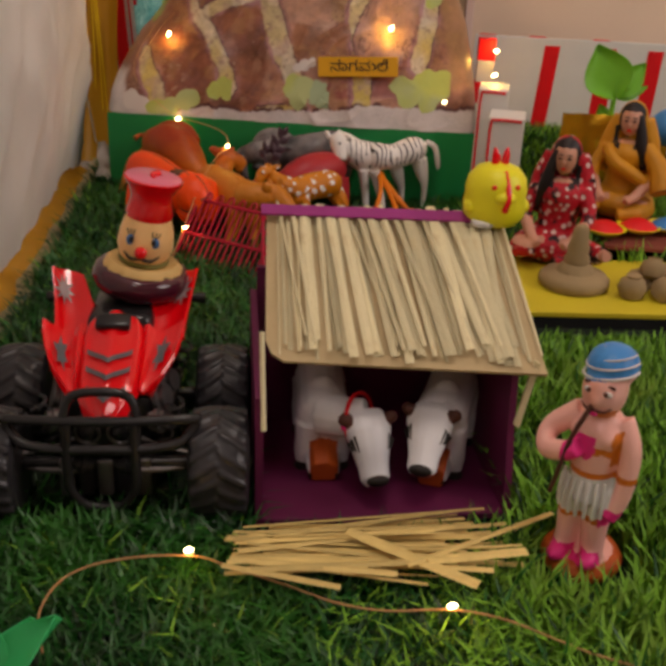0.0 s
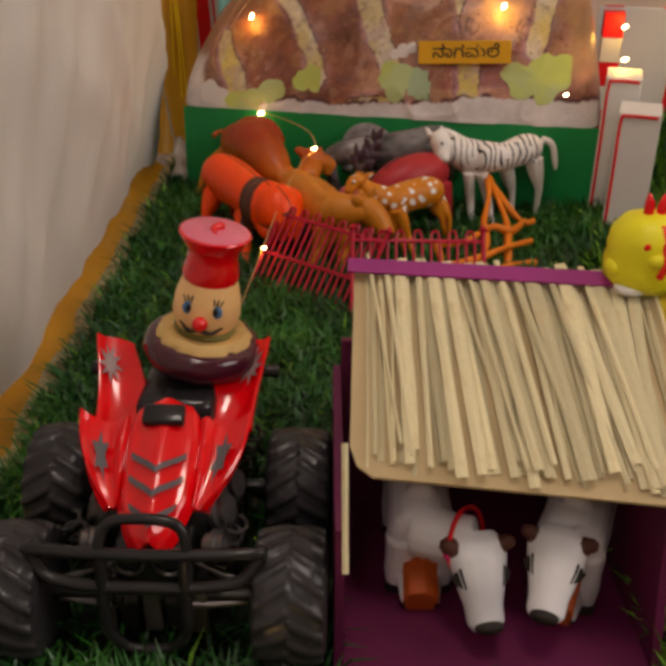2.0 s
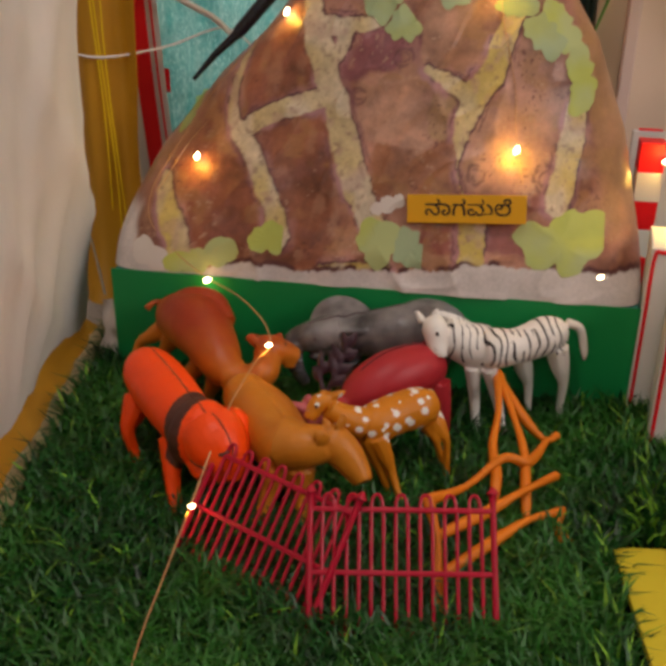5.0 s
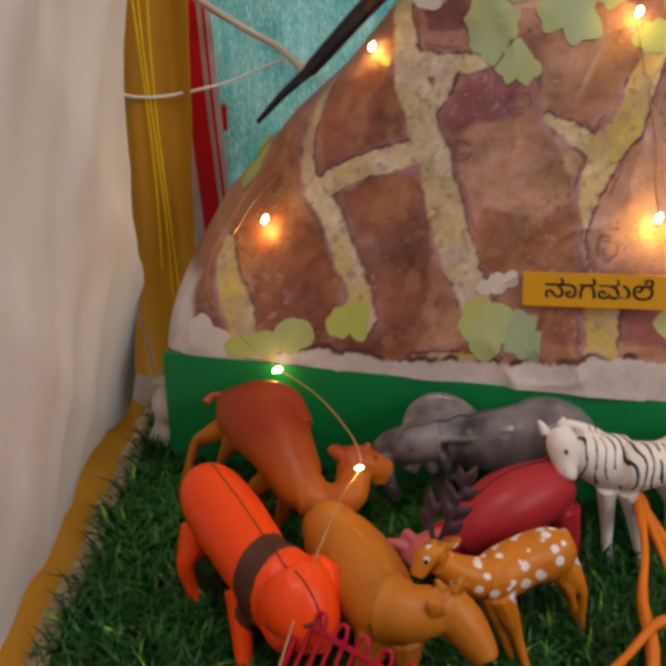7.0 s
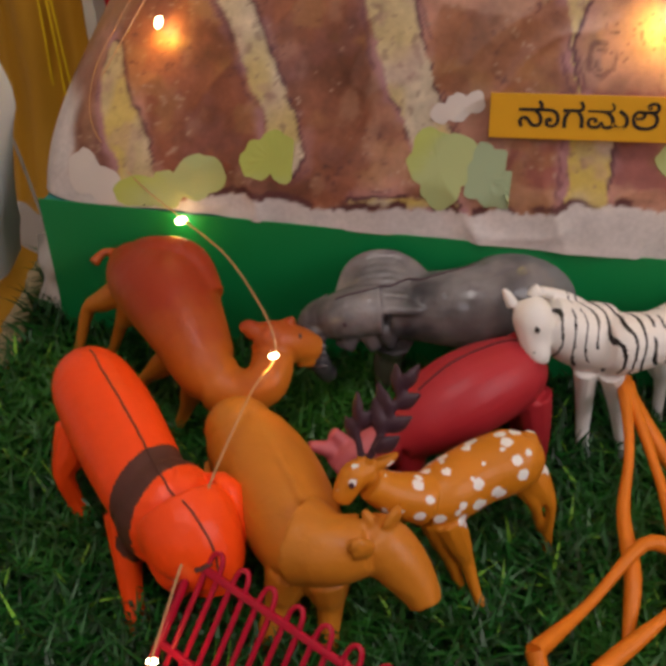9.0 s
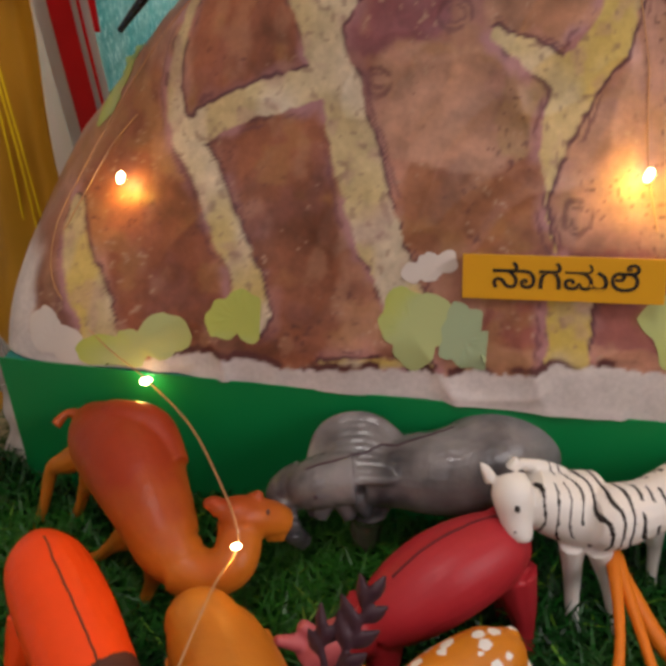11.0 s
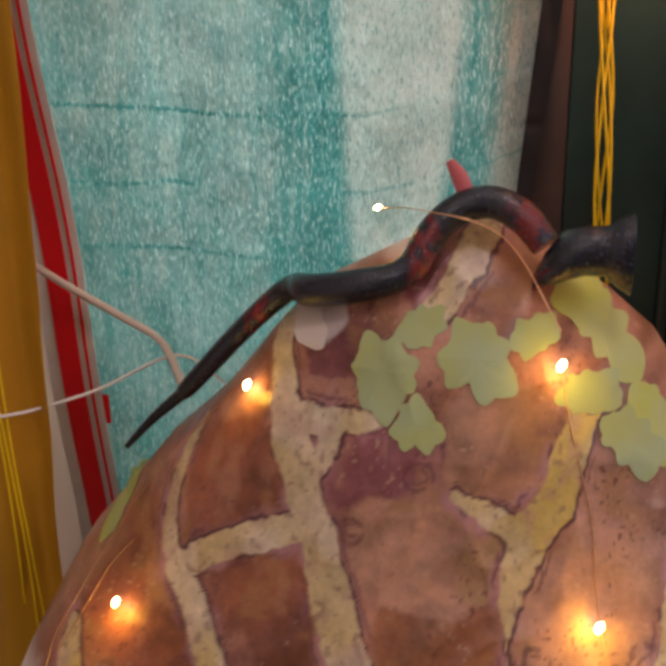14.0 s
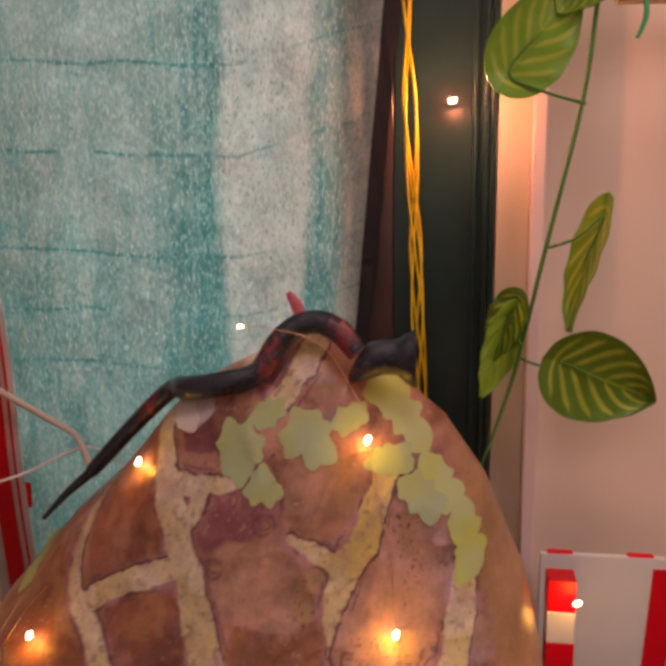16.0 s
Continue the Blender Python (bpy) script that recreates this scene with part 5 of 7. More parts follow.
M_DARKBROWN = mat("dark_brown_paint", (0.09, 0.03, 0.02), 0.5, vary=0.2, scale=60)
M_DARKPURPLE = mat("dark_purple_plastic", (0.05, 0.02, 0.03), 0.45)
M_BONE = mat("bone_white_plastic", (0.82, 0.78, 0.74), 0.45, vary=0.06, scale=60, bump=0.05)

M_WINE = mat("dark_wine_plastic", (0.12, 0.01, 0.014), 0.5)


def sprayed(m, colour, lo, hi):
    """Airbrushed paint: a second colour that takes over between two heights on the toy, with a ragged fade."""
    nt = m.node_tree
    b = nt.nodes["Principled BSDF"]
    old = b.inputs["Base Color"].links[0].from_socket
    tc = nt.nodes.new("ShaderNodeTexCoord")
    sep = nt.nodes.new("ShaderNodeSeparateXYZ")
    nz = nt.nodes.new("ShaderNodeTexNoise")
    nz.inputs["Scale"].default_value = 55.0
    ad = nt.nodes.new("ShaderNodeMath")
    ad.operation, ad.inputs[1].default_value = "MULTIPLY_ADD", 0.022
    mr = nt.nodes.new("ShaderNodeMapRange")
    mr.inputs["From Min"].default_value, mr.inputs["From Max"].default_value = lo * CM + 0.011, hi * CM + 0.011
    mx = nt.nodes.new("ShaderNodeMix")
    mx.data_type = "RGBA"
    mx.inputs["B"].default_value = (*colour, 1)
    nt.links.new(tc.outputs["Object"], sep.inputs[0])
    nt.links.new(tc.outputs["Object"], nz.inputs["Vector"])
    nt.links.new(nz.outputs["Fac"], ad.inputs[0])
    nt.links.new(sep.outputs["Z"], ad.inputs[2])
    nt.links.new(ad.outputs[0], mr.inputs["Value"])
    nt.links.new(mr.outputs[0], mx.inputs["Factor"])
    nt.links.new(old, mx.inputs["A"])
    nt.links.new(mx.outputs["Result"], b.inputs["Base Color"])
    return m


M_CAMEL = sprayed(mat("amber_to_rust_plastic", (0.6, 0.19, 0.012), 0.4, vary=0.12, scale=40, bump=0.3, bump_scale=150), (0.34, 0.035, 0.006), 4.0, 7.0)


def moulded(name, bm, mats, o, label, category, group, voxel, smooth, paint=None, extra=None):
    """One fused toy, built where it stands and hung on its foot point o."""
    bm = fused(bm, voxel, smooth, paint)
    if extra:
        extra(bm)
    bmesh.ops.translate(bm, vec=-Vector(o), verts=bm.verts)
    return solo(name, bm, mats, label, category, group, at=pose(o[0] * CM, o[1] * CM, o[2] * CM))


def limb(bm, *js, r=(0.7, 0.42, 0.3, 0.34)):
    """A leg through hip, joint and hoof, with a small foot."""
    hip, knee, foot = (Vector(j) for j in js)
    mid = knee.lerp(foot, 0.55)
    tube(bm, [hip, hip.lerp(knee, 0.55), knee, mid, foot + Vector((0, 0, 0.3)), foot], [r[0], r[0] * 0.78, r[1], r[2], r[2], r[3]], 3, 10)


def seam(b, pts, r, mi):
    """A thin mould line that follows the skin near the given points."""
    skin = np.array([v.co for v in b.verts])
    line = []
    for q in catmull(pts, 6):
        d = ((skin - np.array(q)) ** 2).sum(1)
        near = skin[np.argsort(d)[:7]]
        line.append(Vector(near.mean(0)))
    tube(b, line, r, 1, 6, mi=mi)


def camel():
    bm = bmesh.new()
    tube(bm, [(4.5, -0.9, 5.8), (5.6, -2.2, 6.0), (7.5, -3.8, 6.2), (9.0, -5.6, 5.8), (10.2, -7.0, 5.0), (11.0, -7.2, 4.6)], [0.96, 1.65, 2.03, 1.69, 1.33, 1.00], 5, 28)
    tube(bm, [(5.5, -1.8, 6.9), (6.8, -2.5, 7.5), (8.3, -2.7, 7.4), (9.6, -4.1, 6.7)], [0.67, 0.82, 0.81, 0.62], 5, 28)
    tube(bm, [(10.6, -7.4, 4.6), (11.9, -7.6, 4.6), (12.8, -7.2, 5.0), (12.8, -6.0, 5.5), (12.6, -5.7, 6.0)], [1.16, 0.95, 0.93, 0.88, 0.84], 5, 28)
    tube(bm, [(12.1, -5.8, 6.1), (12.8, -5.7, 6.0), (13.8, -5.1, 5.4), (14.4, -4.8, 5.0)], [0.64, 0.84, 0.75, 0.55], 4, 28)
    tube(bm, [(12.1, -5.9, 6.4), (11.7, -5.8, 6.6), (11.4, -6.0, 6.6)], [0.44, 0.36, 0.16], 3, 8)
    tube(bm, [(13.2, -5.1, 6.4), (13.5, -5.0, 6.7)], [0.32, 0.18], 3, 8)
    tube(bm, [(13.7, -5.4, 4.9), (14.4, -5.2, 4.7)], [0.41, 0.31], 3, 8)
    limb(bm, (4.6, -2.3, 5.1), (2.5, -2.1, 3.5), (1.7, -3.2, 0.5), r=(0.72, 0.36, 0.27, 0.34))
    limb(bm, (5.6, -3.2, 5.1), (4.4, -2.7, 3.3), (3.2, -2.4, 0.5), r=(0.75, 0.34, 0.27, 0.34))
    limb(bm, (8.2, -5.7, 4.4), (6.6, -5.2, 2.6), (4.9, -4.7, 0.5), r=(0.72, 0.36, 0.27, 0.34))
    limb(bm, (9.6, -6.9, 4.2), (8.9, -6.7, 2.4), (8.1, -6.7, 0.5), r=(0.66, 0.34, 0.27, 0.34))
    tube(bm, [(4.4, -1.3, 6.4), (3.6, -1.4, 6.5), (3.2, -2.0, 6.2)], [0.25, 0.20, 0.29], 4, 8)
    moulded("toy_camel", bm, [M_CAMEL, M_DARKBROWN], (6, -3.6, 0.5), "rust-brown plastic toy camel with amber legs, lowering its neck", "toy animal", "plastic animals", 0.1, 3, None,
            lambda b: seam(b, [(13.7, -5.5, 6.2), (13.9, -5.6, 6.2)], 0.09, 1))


def lion():
    bm = bmesh.new()
    tube(bm, [(5.1, -7.9, 5.2), (5.9, -9.0, 5.3), (7.5, -10.8, 5.2), (9.1, -12.7, 5.1), (10.5, -14.3, 5.0)], [0.92, 1.60, 1.78, 1.70, 1.55], 5, 28)
    ball(bm, 11.0, -14.4, 4.7, 1.97, 1.85, 2.07)
    tube(bm, [(11.6, -14.7, 5.3), (12.2, -15.3, 4.9), (12.8, -15.7, 4.2), (13.0, -16.0, 3.4), (13.1, -16.3, 3.0)], [1.69, 1.74, 1.44, 0.97, 0.59], 4, 28)
    tube(bm, [(12.5, -14.0, 5.5), (13.0, -13.7, 5.3), (13.4, -14.7, 4.5), (13.3, -15.5, 3.9)], [0.78, 0.66, 0.62, 0.52], 3, 28)
    tube(bm, [(11.0, -15.3, 3.9), (11.6, -15.8, 3.3), (12.3, -16.2, 2.9)], [0.74, 0.74, 0.49], 3, 14)
    limb(bm, (5.8, -10.5, 4.2), (5.4, -11.7, 2.6), (6.0, -12.1, 0.5), r=(0.95, 0.46, 0.36, 0.44))
    limb(bm, (6.8, -9.3, 4.2), (6.7, -8.3, 2.4), (6.2, -7.1, 0.5), r=(0.85, 0.44, 0.34, 0.42))
    limb(bm, (9.3, -14.2, 4.0), (9.5, -15.3, 2.4), (10.0, -16.5, 0.4), r=(0.9, 0.52, 0.42, 0.5))
    limb(bm, (11.1, -13.4, 3.6), (11.4, -13.8, 2.0), (11.5, -14.0, 0.4), r=(0.8, 0.46, 0.38, 0.46))
    M, H = Vector((11.0, -14.4, 4.7)), Vector((12.2, -15.1, 4.8))
    way = (H - M).normalized()
    jaw = Vector((11.9, -15.8, 3.0))

    def paint(x, y, z):
        p = Vector((x, y, z))
        s = (p - M).dot(way)
        if (p - jaw).length < 0.85:
            return 2
        edge = 0.05 * noise.noise((x * 3, y * 3, z * 3))
        return 1 if (p - M).length > 1.62 and -1.2 < s < 0.22 + edge and (p - H).length > 1.93 + edge and z > 1.9 and (p - M).length < 2.4 and (p - M).cross(way).length > 1.5 else 0

    def face(b):
        seam(b, [(6.0, -8.8, 6.5), (8.5, -11.6, 6.6), (10.0, -13.3, 6.5), (11.4, -14.9, 6.6), (12.5, -15.7, 6.4), (13.3, -16.3, 5.6), (13.5, -16.6, 4.6)], 0.042, 1)
        seam(b, [(11.2, -15.8, 4.2), (11.9, -16.1, 4.2), (12.4, -16.3, 3.8)], 0.07, 1)
        seam(b, [(12.7, -16.3, 4.9), (12.9, -16.1, 4.9)], 0.1, 1)

    moulded("toy_lion", bm, [M_ORANGE, M_DARKBROWN, M_FLAME], (8, -12.4, 0.4), "bright orange plastic toy lion with a dark brown mane band", "toy animal", "plastic animals", 0.075, 3, paint, face)


def ox():
    bm = bmesh.new()
    tube(bm, [(12.3, -9.3, 4.6), (12.8, -10.3, 4.5), (14.2, -12.0, 4.4), (15.6, -14.0, 4.4), (16.5, -15.2, 4.5)], [1.1, 1.65, 1.9, 1.75, 1.3], 5, 32)
    ball(bm, *(12.5, -10.1, 4.9), 1.45, 1.3, 1.4)
    tube(bm, [(16.1, -15.0, 5.0), (17.2, -15.3, 5.2), (18.2, -15.0, 5.3)], [1.55, 1.25, 1.05], 4, 28)
    tube(bm, [(18.1, -14.7, 5.6), (18.7, -14.8, 5.3), (19.5, -15.0, 4.6), (20.2, -15.4, 3.9), (20.5, -15.7, 3.5)], [0.75, 1.0, 0.95, 0.72, 0.56], 4, 28)
    tube(bm, [(18.6, -15.7, 6.0), (18.1, -16.0, 6.3), (17.9, -16.0, 6.2)], [0.3, 0.46, 0.14], 3, 10, flat=0.45)
    tube(bm, [(18.9, -15.0, 6.3), (19.2, -14.6, 6.6), (19.3, -14.3, 6.5)], [0.28, 0.4, 0.12], 3, 10, flat=0.45)
    tube(bm, [(18.4, -14.8, 6.3), (18.1, -14.7, 6.7)], [0.26, 0.12], 3, 8)
    limb(bm, (15.7, -15.2, 3.7), (15.3, -15.6, 2.2), (14.7, -16.5, 0.4), r=(1.0, 0.55, 0.4, 0.48))
    limb(bm, (16.9, -15.2, 3.7), (17.1, -15.4, 2.2), (17.2, -16.3, 0.4), r=(0.95, 0.52, 0.4, 0.48))
    limb(bm, (12.2, -11.0, 3.6), (12.0, -11.2, 2.1), (12.1, -11.5, 0.4), r=(1.05, 0.52, 0.4, 0.48))
    limb(bm, (14.1, -9.9, 3.6), (14.4, -9.7, 2.1), (14.4, -9.3, 0.4), r=(1.0, 0.52, 0.4, 0.48))
    tube(bm, [(12.9, -10.2, 6.1), (14.7, -12.5, 6.2), (16.3, -14.7, 6.1)], [0.14, 0.18, 0.14], 3, 6)
    tube(bm, [(12.4, -10.3, 5.9), (11.9, -10.4, 5.2), (11.7, -10.2, 3.8)], [0.2, 0.16, 0.2], 3, 6)

    def eyes(b):
        ball(b, *(18.9, -15.6, 5.5), 0.12, 0.12, 0.14, mi=1)
        ball(b, *(19.8, -15.3, 4.4), 0.06, 0.06, 0.12, mi=1)

    moulded("toy_ox", bm, [M_OX, M_DARKBROWN], (14.4, -12.4, 0.4), "ochre-brown plastic toy ox with lowered head", "toy animal", "plastic animals", 0.1, 2, None, eyes)


def deer():
    bm = bmesh.new()
    tube(bm, [(23.5, -9.3, 5.3), (23.0, -10.0, 5.3), (21.7, -10.9, 5.2), (20.6, -12.0, 5.1), (19.8, -12.6, 5.1)], [0.67, 1.17, 1.19, 1.16, 0.91], 5, 28)
    tube(bm, [(19.9, -12.6, 5.3), (18.9, -13.1, 5.9), (18.1, -13.3, 6.5)], [0.95, 0.78, 0.60], 4, 28)
    tube(bm, [(18.1, -13.0, 6.8), (17.6, -13.3, 6.8), (17.3, -13.7, 6.3), (17.2, -13.9, 6.0)], [0.40, 0.52, 0.42, 0.32], 4, 28)
    tube(bm, [(18.1, -13.0, 7.0), (18.6, -12.8, 7.2), (18.9, -12.4, 7.2)], [0.23, 0.23, 0.08], 3, 8)
    limb(bm, (20.8, -12.7, 4.6), (21.7, -12.9, 2.6), (22.6, -13.8, 0.6), r=(0.66, 0.3, 0.2, 0.25))
    limb(bm, (20.3, -12.7, 4.6), (21.1, -12.8, 2.5), (21.9, -13.1, 0.6), r=(0.6, 0.3, 0.2, 0.25))
    limb(bm, (23.3, -9.6, 4.7), (24.6, -10.1, 3.2), (24.8, -10.3, 0.6), r=(0.8, 0.24, 0.19, 0.24))
    limb(bm, (23.2, -9.6, 4.6), (24.0, -10.3, 3.3), (24.7, -9.8, 0.6), r=(0.75, 0.25, 0.19, 0.24))
    tube(bm, [(23.3, -9.3, 5.9), (23.6, -9.4, 5.8), (23.7, -9.8, 5.3)], [0.22, 0.22, 0.09], 3, 8)
    tube(bm, [(17.8, -13.1, 7.2), (17.6, -12.8, 7.9), (17.4, -12.4, 8.4)], [0.15, 0.13, 0.12], 3, 8)
    tube(bm, [(18.0, -13.1, 7.3), (18.3, -12.7, 8.2), (18.7, -12.2, 9.1), (18.9, -11.9, 9.6)], [0.15, 0.13, 0.11, 0.10], 3, 8)
    # broad leaf-like tines on both antlers
    for a, d in (((17.6, -12.8, 7.9), (-0.5, 0.5, 0.5)), ((17.5, -12.6, 8.2), (0.5, 0.4, 0.6)), ((17.5, -12.5, 8.4), (-0.1, 0.6, 0.8)), ((18.2, -13.1, 7.8), (0.7, 0.3, 0.5)), ((18.3, -12.7, 8.2), (-0.3, 0.6, 0.9)),
                 ((18.4, -12.6, 8.3), (0.8, 0.4, 0.4)), ((18.6, -12.4, 8.8), (-0.5, 0.6, 0.8)), ((18.7, -12.2, 9.1), (0.7, 0.4, 0.3)), ((18.8, -12.0, 9.4), (-0.2, 0.6, 0.8)), ((18.9, -11.9, 9.6), (0.4, 0.5, 0.7))):
        a, d = Vector(a), Vector(d)
        tube(bm, [a, a + d * 0.55, a + d * 1.15], [0.11, 0.36, 0.07], 3, 8, flat=0.5)

    def spots(x, y, z):
        if z > 7.5 or (y > -12.0 and z > 7.2 and x < 20):
            return 2
        d = noise.voronoi((x * 1.5, y * 1.5, z * 1.5))[0][0]
        return 1 if d < 0.35 and z > 4.4 and x > 18.6 else (1 if x < 18.0 and z > 6.6 and d < 0.28 else 0)

    moulded("toy_deer", bm, [M_DEER, M_BONE, M_DARKPURPLE], (22.2, -11.5, 0.6), "honey plastic toy deer with white spots and dark antlers", "toy animal", "plastic animals", 0.065, 2, spots,
            lambda b: seam(b, [(17.5, -13.8, 6.9), (17.6, -13.9, 6.8)], 0.09, 2))


def bear():
    bm = bmesh.new()
    tube(bm, [(23.5, -4.4, 5.0), (22.5, -5.3, 5.3), (20.8, -6.7, 5.1), (19.4, -7.8, 4.5), (18.5, -8.6, 3.9)], [0.98, 1.60, 1.80, 1.54, 0.96], 5, 28)
    tube(bm, [(18.3, -8.7, 3.9), (17.1, -9.5, 3.9), (16.3, -10.2, 3.4)], [0.92, 0.87, 0.60], 4, 14)
    tube(bm, [(16.5, -9.5, 4.3), (16.0, -9.5, 4.9)], [0.38, 0.26], 3, 8)
    tube(bm, [(16.0, -9.8, 4.2), (15.2, -10.2, 4.7)], [0.38, 0.20], 3, 8)
    limb(bm, (23.5, -5.3, 4.4), (24.1, -5.7, 2.3), (24.3, -6.1, 0.6), r=(1.0, 0.55, 0.44, 0.5))
    limb(bm, (23.0, -4.3, 4.0), (23.4, -4.3, 2.2), (23.4, -4.5, 0.6), r=(1.0, 0.55, 0.45, 0.52))
    limb(bm, (18.9, -8.4, 3.6), (19.0, -9.2, 2.0), (19.0, -9.5, 0.6), r=(0.9, 0.55, 0.45, 0.52))
    limb(bm, (18.0, -7.2, 3.6), (17.8, -7.4, 2.0), (17.6, -7.6, 0.6), r=(0.9, 0.55, 0.45, 0.52))
    rng = random.Random(8)
    for k in range(26):
        q = Vector((23.2, -3.8, 6.6)).lerp(Vector((19.2, -7.4, 5.7)), k / 25)
        q += Vector((rng.uniform(-0.08, 0.08), rng.uniform(-0.08, 0.08), 0.25 * math.sin(math.pi * k / 25)))
        ball(bm, *q, 0.2, 0.16, rng.uniform(0.12, 0.34), 8)
    moulded("toy_bear", bm, [M_CRIMSON, M_ROSE, M_WINE], (21, -6.4, 0.5), "crimson plastic toy animal with a rose snout", "toy animal", "plastic animals", 0.1, 2, lambda x, y, z: 1 if x < 17.9 and y < -8.0 else 0,
            lambda b: seam(b, [(23.2, -4.3, 6.9), (21.1, -6.1, 6.8), (19.2, -7.8, 6.0)], 0.07, 2))


def elephant():
    bm = bmesh.new()
    tube(bm, [(17.1, -2.5, 5.7), (18.7, -2.0, 5.8), (20.8, -1.7, 5.9), (22.6, -0.2, 5.8), (24.1, 1.3, 5.4), (24.8, 2.1, 5.0)], [1.22, 1.57, 1.87, 2.08, 1.76, 1.03], 5, 28)
    tube(bm, [(16.9, -3.0, 6.2), (15.9, -3.2, 6.1), (15.0, -3.5, 5.9), (14.3, -3.2, 5.6)], [1.14, 1.12, 1.04, 0.76], 4, 28)
    tube(bm, [(14.9, -3.3, 5.9), (14.1, -3.6, 5.5), (14.0, -4.0, 4.7), (14.3, -4.0, 3.6), (14.7, -3.6, 2.6)], [0.96, 0.84, 0.63, 0.51, 0.43], 4, 28)
    tube(bm, [(15.6, -3.3, 5.0), (15.4, -3.8, 4.4)], [0.55, 0.46], 3, 14)
    # far ear stands up like a dome with a rolled rim
    rim = [(15.0, -2.6, 6.4), (15.2, -1.5, 7.0), (15.9, -1.1, 7.5), (17.0, -0.9, 7.6), (18.0, -1.1, 7.3), (18.8, -1.7, 6.9)]
    root = [(15.6, -4.0, 6.4), (16.0, -3.8, 6.5), (16.6, -3.7, 6.6), (17.4, -3.5, 6.6), (18.2, -3.4, 6.6), (18.8, -3.1, 6.5)]
    for k in range(9):
        tube(bm, [Vector(a).lerp(Vector(b), k / 8) for a, b in zip(rim, root)], 0.24 if k else 0.3, 5, 8)
    # near ear hangs in folds
    tube(bm, [(16.0, -4.1, 5.5), (16.6, -3.3, 6.0), (17.7, -2.8, 6.2), (18.8, -2.3, 6.0)], [0.19, 0.27, 0.29, 0.21], 5, 14)
    tube(bm, [(16.1, -3.5, 5.2), (16.5, -3.4, 4.9), (16.8, -3.7, 4.4)], [0.29, 0.42, 0.25], 4, 14)
    tube(bm, [(16.9, -3.2, 5.7), (17.2, -3.3, 5.1), (17.5, -3.5, 4.5)], [0.33, 0.46, 0.25], 4, 14)
    tube(bm, [(17.6, -2.8, 5.8), (18.0, -2.9, 5.3), (18.3, -2.9, 4.7)], [0.36, 0.46, 0.25], 4, 14)
    tube(bm, [(18.4, -2.5, 5.8), (18.7, -2.6, 5.2), (18.9, -2.7, 4.8)], [0.29, 0.36, 0.21], 4, 14)
    for k in range(6):
        q = Vector((14.1, -3.9, 5.6)).lerp(Vector((14.3, -4.1, 3.9)), k / 5)
        tube(bm, [q + Vector((-0.5, -0.3, 0)), q + Vector((0, -0.6, 0.05)), q + Vector((0.55, -0.4, 0))], [0.09, 0.15, 0.09], 3, 6)
    limb(bm, (17.4, -2.6, 4.4), (17.2, -2.1, 2.6), (17.1, -1.7, 0.5), r=(1.0, 0.75, 0.65, 0.75))
    limb(bm, (17.6, 0.5, 4.6), (17.5, 1.3, 2.6), (17.3, 2.0, 0.5), r=(1.0, 0.75, 0.65, 0.75))
    limb(bm, (23.4, 0.0, 4.6), (23.8, 0.9, 2.6), (24.0, 1.4, 0.5), r=(1.2, 0.8, 0.68, 0.78))
    limb(bm, (23.8, 2.4, 4.6), (24.2, 3.0, 2.6), (24.5, 3.8, 0.5), r=(1.15, 0.8, 0.68, 0.78))

    def extra(b):
        seam(b, [(14.9, -3.8, 7.4), (16.6, -3.1, 7.7), (18.7, -1.9, 8.0), (20.5, -0.8, 8.2)], 0.05, 1)
        seam(b, [(15.5, -4.4, 6.2), (15.6, -4.5, 6.2)], 0.11, 1)

    moulded("toy_elephant", bm, [M_GREY, M_DARKPURPLE], (20.5, -3, 0.5), "wrinkled grey plastic toy elephant with large ears", "toy animal", "plastic animals", 0.085, 1, None, extra)


